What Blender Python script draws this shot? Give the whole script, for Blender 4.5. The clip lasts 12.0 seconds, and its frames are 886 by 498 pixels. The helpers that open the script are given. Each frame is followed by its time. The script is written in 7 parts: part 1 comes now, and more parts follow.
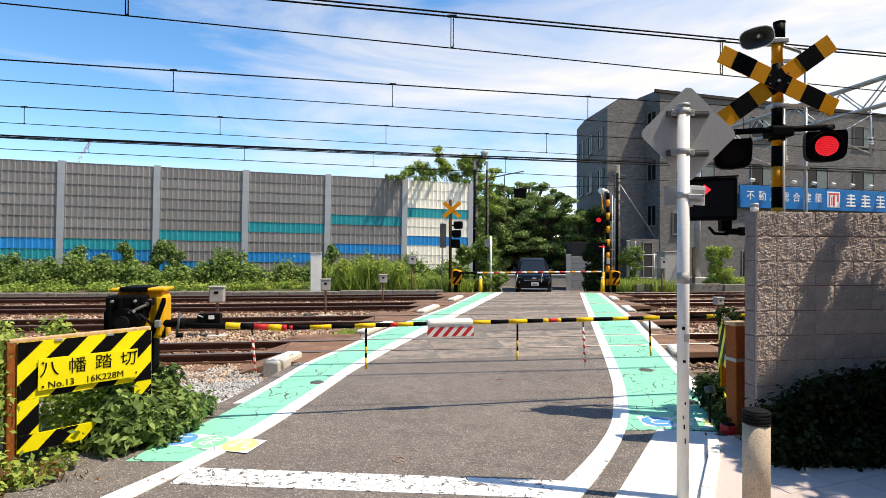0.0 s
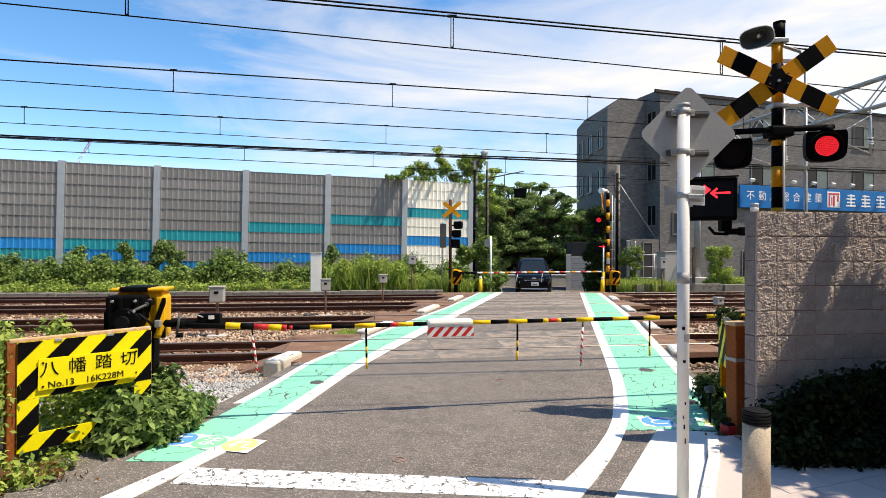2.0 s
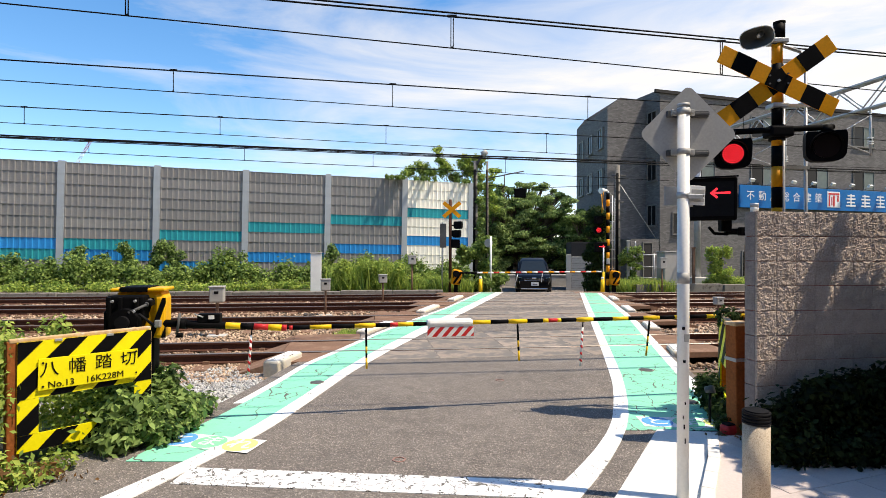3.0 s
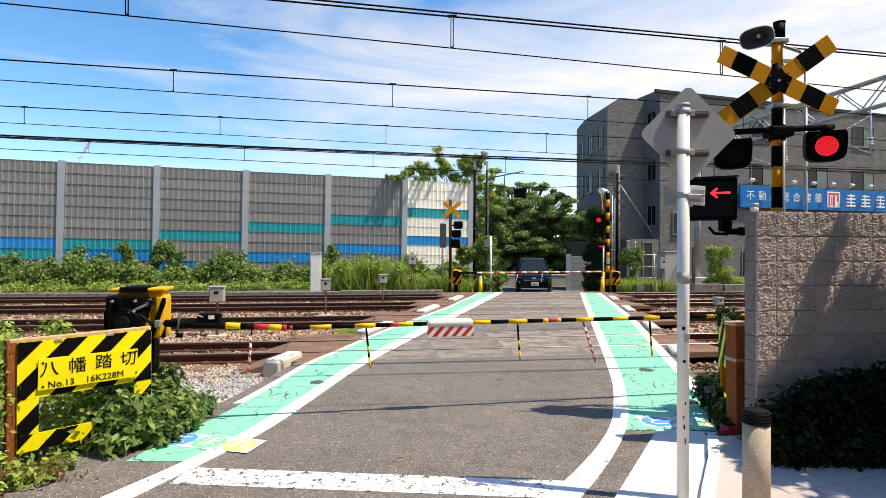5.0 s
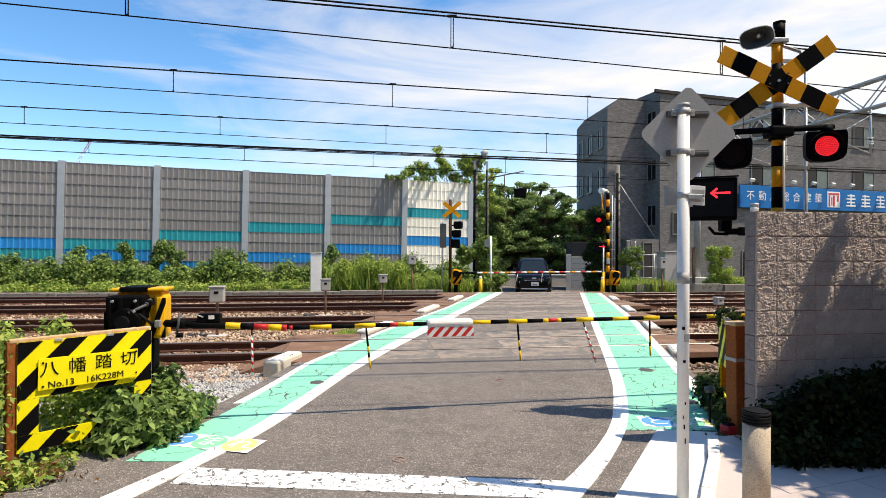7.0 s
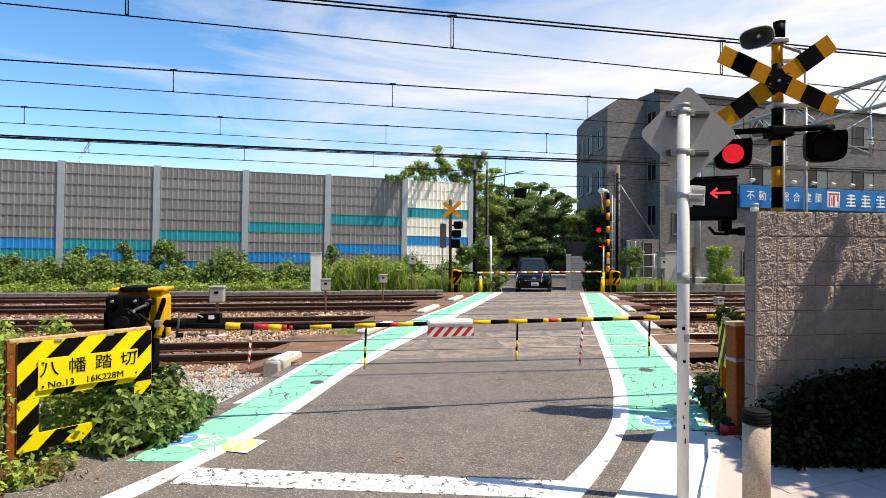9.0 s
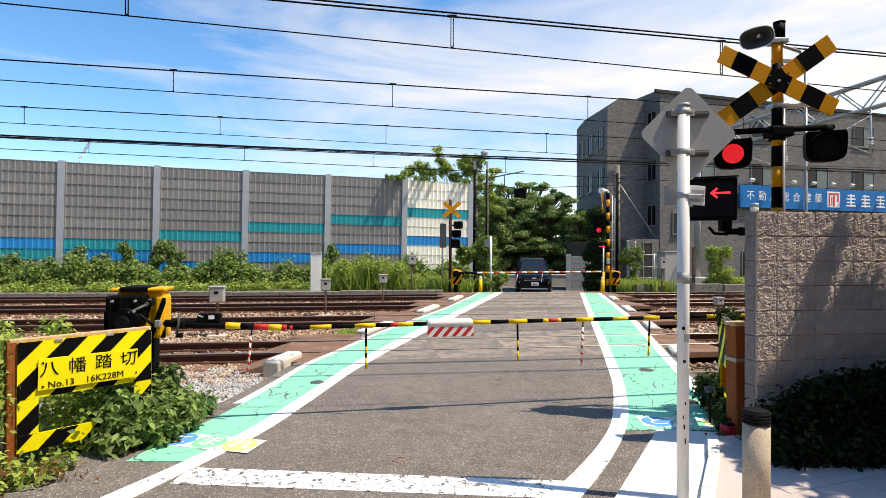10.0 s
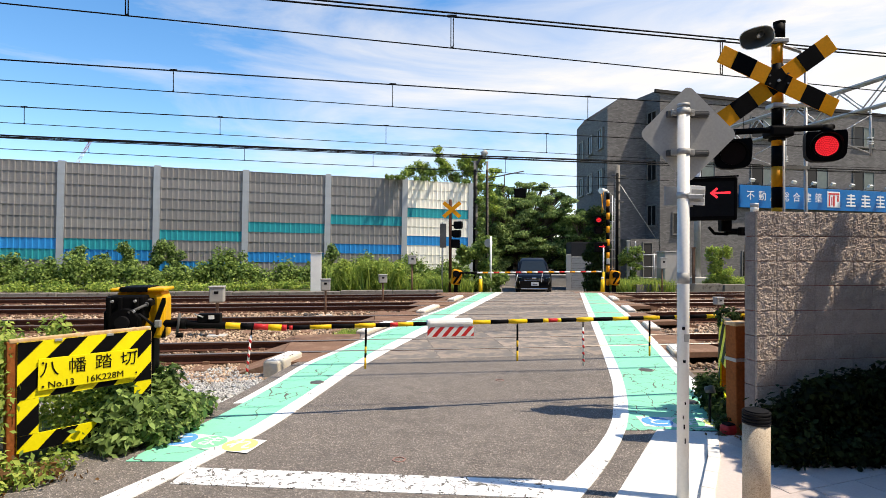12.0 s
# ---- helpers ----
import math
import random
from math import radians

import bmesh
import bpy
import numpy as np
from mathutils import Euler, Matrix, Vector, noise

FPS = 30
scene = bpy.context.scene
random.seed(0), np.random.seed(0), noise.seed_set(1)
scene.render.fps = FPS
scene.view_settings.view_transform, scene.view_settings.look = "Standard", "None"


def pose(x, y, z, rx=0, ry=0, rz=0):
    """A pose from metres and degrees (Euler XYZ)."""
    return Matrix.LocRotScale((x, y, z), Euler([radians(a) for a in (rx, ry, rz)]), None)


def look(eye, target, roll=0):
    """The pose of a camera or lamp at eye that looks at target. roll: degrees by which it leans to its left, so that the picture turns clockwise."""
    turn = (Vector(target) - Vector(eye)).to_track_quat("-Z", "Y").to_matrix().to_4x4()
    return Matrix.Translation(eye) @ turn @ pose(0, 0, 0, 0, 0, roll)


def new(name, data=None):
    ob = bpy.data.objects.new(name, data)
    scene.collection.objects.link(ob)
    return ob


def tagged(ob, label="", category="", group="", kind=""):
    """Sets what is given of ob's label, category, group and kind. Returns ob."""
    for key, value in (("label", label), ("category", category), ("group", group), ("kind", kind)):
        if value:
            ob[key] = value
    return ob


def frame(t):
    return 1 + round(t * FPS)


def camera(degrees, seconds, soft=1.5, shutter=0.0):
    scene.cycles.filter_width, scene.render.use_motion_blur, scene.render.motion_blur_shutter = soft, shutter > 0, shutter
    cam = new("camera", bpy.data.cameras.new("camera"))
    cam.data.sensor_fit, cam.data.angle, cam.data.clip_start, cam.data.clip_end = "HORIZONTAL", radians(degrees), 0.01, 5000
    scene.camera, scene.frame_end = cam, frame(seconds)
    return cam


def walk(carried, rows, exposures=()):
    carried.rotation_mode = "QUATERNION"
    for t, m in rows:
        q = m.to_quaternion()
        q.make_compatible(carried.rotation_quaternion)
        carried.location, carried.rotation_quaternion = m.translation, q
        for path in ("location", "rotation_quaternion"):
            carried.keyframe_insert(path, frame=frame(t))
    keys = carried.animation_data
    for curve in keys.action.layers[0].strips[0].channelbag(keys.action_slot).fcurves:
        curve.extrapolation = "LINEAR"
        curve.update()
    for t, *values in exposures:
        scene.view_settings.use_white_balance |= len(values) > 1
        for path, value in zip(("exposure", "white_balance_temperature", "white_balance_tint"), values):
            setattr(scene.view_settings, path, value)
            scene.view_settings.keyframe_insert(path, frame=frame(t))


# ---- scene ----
cam = camera(79.08, 12.0, soft=0.4)
EYE = (0.0, 0.0, 1.6)
STAND = look(EYE, (0.0, 100.0, 1.6 + 100 * 4 / 950), roll=0.23)
walk(cam, [(0.0, STAND), (12.0, STAND)], exposures=[(0.0, 0.05, 7200, 11), (12.0, 0.05, 7200, 11)])

# ---- light ----
SUN = Vector((0.52, -0.12, 1.0)).normalized()
world = bpy.data.worlds.new("sky")
scene.world = world
world.use_nodes = True
wn, wl = world.node_tree.nodes, world.node_tree.links
wn.clear()
w_out = wn.new("ShaderNodeOutputWorld")
w_bg = wn.new("ShaderNodeBackground")
w_bg.inputs["Strength"].default_value = 0.15
w_sky = wn.new("ShaderNodeTexSky")
w_sky.sky_type = "NISHITA"
w_sky.sun_disc = False
w_sky.sun_elevation = math.asin(SUN.z)
w_sky.sun_rotation = math.atan2(SUN.x, SUN.y)
w_sky.air_density, w_sky.dust_density, w_sky.ozone_density = 1.0, 0.10, 3.4
w_tc = wn.new("ShaderNodeTexCoord")
w_map = wn.new("ShaderNodeMapping")
w_map.inputs["Location"].default_value = (0.35, 0.2, 0.1)
w_map.inputs["Rotation"].default_value = (0.0, radians(14), 0.0)
w_map.inputs["Scale"].default_value = (0.9, 0.9, 4.5)
w_no = wn.new("ShaderNodeTexNoise")
w_no.inputs["Scale"].default_value = 2.0
w_no.inputs["Detail"].default_value = 9.0
w_no.inputs["Roughness"].default_value = 0.58
w_no.inputs["Distortion"].default_value = 0.5
w_sep = wn.new("ShaderNodeSeparateXYZ")
w_add = wn.new("ShaderNodeMath")
w_add.operation = "MULTIPLY_ADD"
w_add.inputs[1].default_value = 0.38
w_ramp = wn.new("ShaderNodeValToRGB")
w_ramp.color_ramp.elements[0].position, w_ramp.color_ramp.elements[0].color = 0.345, (0, 0, 0, 1)
w_ramp.color_ramp.elements[1].position, w_ramp.color_ramp.elements[1].color = 0.74, (1, 1, 1, 1)
w_mix = wn.new("ShaderNodeMix")
w_mix.data_type = "RGBA"
w_mix.inputs["B"].default_value = (6.9, 6.9, 6.9, 1)
wl.new(w_tc.outputs["Generated"], w_map.inputs["Vector"])
wl.new(w_map.outputs["Vector"], w_no.inputs["Vector"])
wl.new(w_tc.outputs["Generated"], w_sep.inputs["Vector"])
wl.new(w_sep.outputs["X"], w_add.inputs[0])
wl.new(w_no.outputs["Fac"], w_add.inputs[2])
wl.new(w_add.outputs["Value"], w_ramp.inputs["Fac"])
w_high = wn.new("ShaderNodeMapRange")
w_high.interpolation_type = "SMOOTHSTEP"
for slot, value in (("From Min", 0.42), ("From Max", 0.80), ("To Min", 1.0), ("To Max", 0.05)):
    w_high.inputs[slot].default_value = value
wl.new(w_sep.outputs["Z"], w_high.inputs["Value"])
w_fade = wn.new("ShaderNodeMath")
w_fade.operation = "MULTIPLY"
wl.new(w_ramp.outputs["Color"], w_fade.inputs[0])
wl.new(w_high.outputs["Result"], w_fade.inputs[1])
wl.new(w_fade.outputs["Value"], w_mix.inputs["Factor"])
w_hue = wn.new("ShaderNodeHueSaturation")
w_hue.inputs["Saturation"].default_value, w_hue.inputs["Value"].default_value = 1.26, 1.54
wl.new(w_sky.outputs["Color"], w_hue.inputs["Color"])
wl.new(w_hue.outputs["Color"], w_mix.inputs["A"])
wl.new(w_mix.outputs["Result"], w_bg.inputs["Color"])
wl.new(w_bg.outputs["Background"], w_out.inputs["Surface"])

sun = new("sun", bpy.data.lights.new("sun", "SUN"))
sun.data.energy, sun.data.angle, sun.data.color = 5.9, radians(0.53), (1.0, 0.925, 0.81)
sun.matrix_world = look(SUN * 60, (0, 0, 0))

# ---- materials ----
def rgb(c):
    return (c[0], c[1], c[2], 1.0)


def mat(name, color, rough=0.6, metal=0.0, scale=6.0, vary=0.25, bump=0.15, fine=60.0, second=None, amount=0.5, each=0.0, emit=None, strength=0.0, coord="Object", spec=0.2):
    """A surface with broad patches and fine grain; second: a stain or wear colour that covers part of it; each: difference from piece to piece."""
    m = bpy.data.materials.new(name)
    m.use_nodes = True
    n, l = m.node_tree.nodes, m.node_tree.links
    b = n["Principled BSDF"]
    b.inputs["Roughness"].default_value = rough
    b.inputs["Metallic"].default_value = metal
    b.inputs["Specular IOR Level"].default_value = spec
    tc = n.new("ShaderNodeTexCoord")
    big = n.new("ShaderNodeTexNoise")
    big.inputs["Scale"].default_value, big.inputs["Detail"].default_value = scale, 5.0
    small = n.new("ShaderNodeTexNoise")
    small.inputs["Scale"].default_value, small.inputs["Detail"].default_value = fine, 3.0
    l.new(tc.outputs[coord], big.inputs["Vector"])
    l.new(tc.outputs[coord], small.inputs["Vector"])
    mix = n.new("ShaderNodeMath")
    mix.operation = "ADD"
    l.new(big.outputs["Fac"], mix.inputs[0])
    l.new(small.outputs["Fac"], mix.inputs[1])
    rng = n.new("ShaderNodeMapRange")
    rng.inputs["From Min"].default_value, rng.inputs["From Max"].default_value = 0.6, 1.4
    rng.inputs["To Min"].default_value, rng.inputs["To Max"].default_value = 1 - vary, 1 + vary
    l.new(mix.outputs["Value"], rng.inputs["Value"])
    value = rng.outputs["Result"]
    if each:
        info = n.new("ShaderNodeObjectInfo")
        er = n.new("ShaderNodeMapRange")
        er.inputs["To Min"].default_value, er.inputs["To Max"].default_value = 1 - each, 1 + each
        l.new(info.outputs["Random"], er.inputs["Value"])
        em = n.new("ShaderNodeMath")
        em.operation = "MULTIPLY"
        l.new(value, em.inputs[0])
        l.new(er.outputs["Result"], em.inputs[1])
        value = em.outputs["Value"]
    hue = n.new("ShaderNodeHueSaturation")
    hue.inputs["Color"].default_value = rgb(color)
    l.new(value, hue.inputs["Value"])
    col = hue.outputs["Color"]
    if second:
        ramp = n.new("ShaderNodeValToRGB")
        ramp.color_ramp.elements[0].position = 1 - amount - 0.06
        ramp.color_ramp.elements[1].position = 1 - amount + 0.06
        stain = n.new("ShaderNodeTexNoise")
        stain.inputs["Scale"].default_value, stain.inputs["Detail"].default_value = scale * 1.7, 8.0
        stain.inputs["Roughness"].default_value = 0.65
        l.new(tc.outputs[coord], stain.inputs["Vector"])
        l.new(stain.outputs["Fac"], ramp.inputs["Fac"])
        mx = n.new("ShaderNodeMix")
        mx.data_type = "RGBA"
        mx.inputs["B"].default_value = rgb(second)
        l.new(ramp.outputs["Color"], mx.inputs["Factor"])
        l.new(col, mx.inputs["A"])
        col = mx.outputs["Result"]
    l.new(col, b.inputs["Base Color"])
    if bump:
        bp = n.new("ShaderNodeBump")
        bp.inputs["Strength"].default_value = bump
        bp.inputs["Distance"].default_value = 0.01
        l.new(mix.outputs["Value"], bp.inputs["Height"])
        l.new(bp.outputs["Normal"], b.inputs["Normal"])
    if emit:
        b.inputs["Emission Color"].default_value = rgb(emit)
        b.inputs["Emission Strength"].default_value = strength
    return m


def asphalt_mat():
    m = mat("asphalt", (0.176, 0.155, 0.137), 0.85, 0, 0.55, 0.24, 0.0, 5.0, coord="Object")
    n, l = m.node_tree.nodes, m.node_tree.links
    b = n["Principled BSDF"]
    tc = n.new("ShaderNodeTexCoord")
    vor = n.new("ShaderNodeTexVoronoi")
    vor.inputs["Scale"].default_value = 120.0
    l.new(tc.outputs["Object"], vor.inputs["Vector"])
    sep = n.new("ShaderNodeSeparateColor")
    l.new(vor.outputs["Color"], sep.inputs["Color"])
    ramp = n.new("ShaderNodeValToRGB")
    ramp.color_ramp.elements[0].position, ramp.color_ramp.elements[0].color = 0.0, (0.60, 0.60, 0.60, 1)
    ramp.color_ramp.elements[1].position, ramp.color_ramp.elements[1].color = 0.86, (1.12, 1.12, 1.12, 1)
    e = ramp.color_ramp.elements.new(0.95)
    e.color = (2.1, 2.05, 2.0, 1)
    l.new(sep.outputs["Red"], ramp.inputs["Fac"])
    old = b.inputs["Base Color"].links[0].from_socket
    mx = n.new("ShaderNodeMix")
    mx.data_type, mx.blend_type = "RGBA", "MULTIPLY"
    mx.inputs["Factor"].default_value = 1.0
    l.new(old, mx.inputs["A"])
    l.new(ramp.outputs["Color"], mx.inputs["B"])
    l.new(mx.outputs["Result"], b.inputs["Base Color"])
    bp = n.new("ShaderNodeBump")
    bp.inputs["Strength"].default_value, bp.inputs["Distance"].default_value = 0.6, 0.006
    l.new(vor.outputs["Distance"], bp.inputs["Height"])
    l.new(bp.outputs["Normal"], b.inputs["Normal"])
    return m


def paint_mat(name, color, crack=0.02, worn=0.42, scale=5.0, chips=9.0):
    """Road paint, cracked and worn through to the asphalt in places."""
    m = mat(name, color, 0.6, 0, 1.2, 0.10, 0.1, 40.0)
    n, l = m.node_tree.nodes, m.node_tree.links
    b = n["Principled BSDF"]
    tc = n.new("ShaderNodeTexCoord")
    wob = n.new("ShaderNodeTexNoise")
    wob.inputs["Scale"].default_value, wob.inputs["Detail"].default_value = 4.0, 4.0
    l.new(tc.outputs["Object"], wob.inputs["Vector"])
    wm = n.new("ShaderNodeVectorMath")
    wm.operation = "MULTIPLY_ADD"
    wm.inputs[1].default_value = (0.25, 0.25, 0.0)
    l.new(wob.outputs["Color"], wm.inputs[0])
    l.new(tc.outputs["Object"], wm.inputs[2])
    vor = n.new("ShaderNodeTexVoronoi")
    vor.feature = "DISTANCE_TO_EDGE"
    vor.inputs["Scale"].default_value = scale
    l.new(wm.outputs["Vector"], vor.inputs["Vector"])
    lt = n.new("ShaderNodeMath")
    lt.operation = "LESS_THAN"
    lt.inputs[1].default_value = crack
    l.new(vor.outputs["Distance"], lt.inputs[0])
    where = n.new("ShaderNodeTexNoise")
    where.inputs["Scale"].default_value, where.inputs["Detail"].default_value = 1.1, 3.0
    l.new(tc.outputs["Object"], where.inputs["Vector"])
    gt = n.new("ShaderNodeMath")
    gt.operation = "GREATER_THAN"
    gt.inputs[1].default_value = 0.46
    l.new(where.outputs["Fac"], gt.inputs[0])
    both = n.new("ShaderNodeMath")
    both.operation = "MULTIPLY"
    l.new(lt.outputs["Value"], both.inputs[0])
    l.new(gt.outputs["Value"], both.inputs[1])
    chip = n.new("ShaderNodeTexNoise")
    chip.inputs["Scale"].default_value, chip.inputs["Detail"].default_value, chip.inputs["Roughness"].default_value = chips, 9.0, 0.7
    l.new(tc.outputs["Object"], chip.inputs["Vector"])
    cg = n.new("ShaderNodeMath")
    cg.operation = "LESS_THAN"
    cg.inputs[1].default_value = worn
    l.new(chip.outputs["Fac"], cg.inputs[0])
    mxm = n.new("ShaderNodeMath")
    mxm.operation = "MAXIMUM"
    l.new(both.outputs["Value"], mxm.inputs[0])
    l.new(cg.outputs["Value"], mxm.inputs[1])
    old = b.inputs["Base Color"].links[0].from_socket
    mx = n.new("ShaderNodeMix")
    mx.data_type = "RGBA"
    mx.inputs["B"].default_value = (0.11, 0.10, 0.09, 1)
    l.new(mxm.outputs["Value"], mx.inputs["Factor"])
    l.new(old, mx.inputs["A"])
    l.new(mx.outputs["Result"], b.inputs["Base Color"])
    return m


def leaf_mat(name, color, dark):
    """Leaves: colour differs from leaf to leaf, and light comes through a little."""
    m = bpy.data.materials.new(name)
    m.use_nodes = True
    n, l = m.node_tree.nodes, m.node_tree.links
    b = n["Principled BSDF"]
    geo = n.new("ShaderNodeNewGeometry")
    ramp = n.new("ShaderNodeValToRGB")
    ramp.color_ramp.elements[0].color = rgb(dark)
    ramp.color_ramp.elements[1].color = rgb(color)
    l.new(geo.outputs["Random Per Island"], ramp.inputs["Fac"])
    l.new(ramp.outputs["Color"], b.inputs["Base Color"])
    b.inputs["Roughness"].default_value = 0.6
    b.inputs["Specular IOR Level"].default_value = 0.12
    tr = n.new("ShaderNodeBsdfTranslucent")
    l.new(ramp.outputs["Color"], tr.inputs["Color"])
    mx = n.new("ShaderNodeMixShader")
    mx.inputs["Fac"].default_value = 0.4
    l.new(b.outputs["BSDF"], mx.inputs[1])
    l.new(tr.outputs["BSDF"], mx.inputs[2])
    l.new(mx.outputs["Shader"], n["Material Output"].inputs["Surface"])
    return m


def brick_mat(name, color, mortar, w, h):
    """Small facade tiles, laid in running bond, on x/z of the generated wall plane."""
    m = mat(name, color, 0.75, 0, 0.35, 0.12, 0.0, 8.0)
    n, l = m.node_tree.nodes, m.node_tree.links
    b = n["Principled BSDF"]
    tc = n.new("ShaderNodeTexCoord")
    sep = n.new("ShaderNodeSeparateXYZ")
    l.new(tc.outputs["Object"], sep.inputs["Vector"])
    add = n.new("ShaderNodeMath")
    add.operation = "ADD"
    l.new(sep.outputs["X"], add.inputs[0])
    l.new(sep.outputs["Y"], add.inputs[1])
    com = n.new("ShaderNodeCombineXYZ")
    l.new(add.outputs["Value"], com.inputs["X"])
    l.new(sep.outputs["Z"], com.inputs["Y"])
    br = n.new("ShaderNodeTexBrick")
    br.inputs["Scale"].default_value = 1.0
    br.inputs["Brick Width"].default_value, br.inputs["Row Height"].default_value = w, h
    br.inputs["Mortar Size"].default_value = h * 0.09
    br.inputs["Color1"].default_value = rgb([c * 0.76 for c in color])
    br.inputs["Color2"].default_value = rgb([c * 1.24 for c in color])
    br.inputs["Mortar"].default_value = rgb(mortar)
    l.new(com.outputs["Vector"], br.inputs["Vector"])
    l.new(br.outputs["Color"], b.inputs["Base Color"])
    return m


def glass_mat(name, color=(0.006, 0.007, 0.008)):
    return mat(name, color, 0.06, 0, 2.0, 0.1, 0.0, spec=0.35)


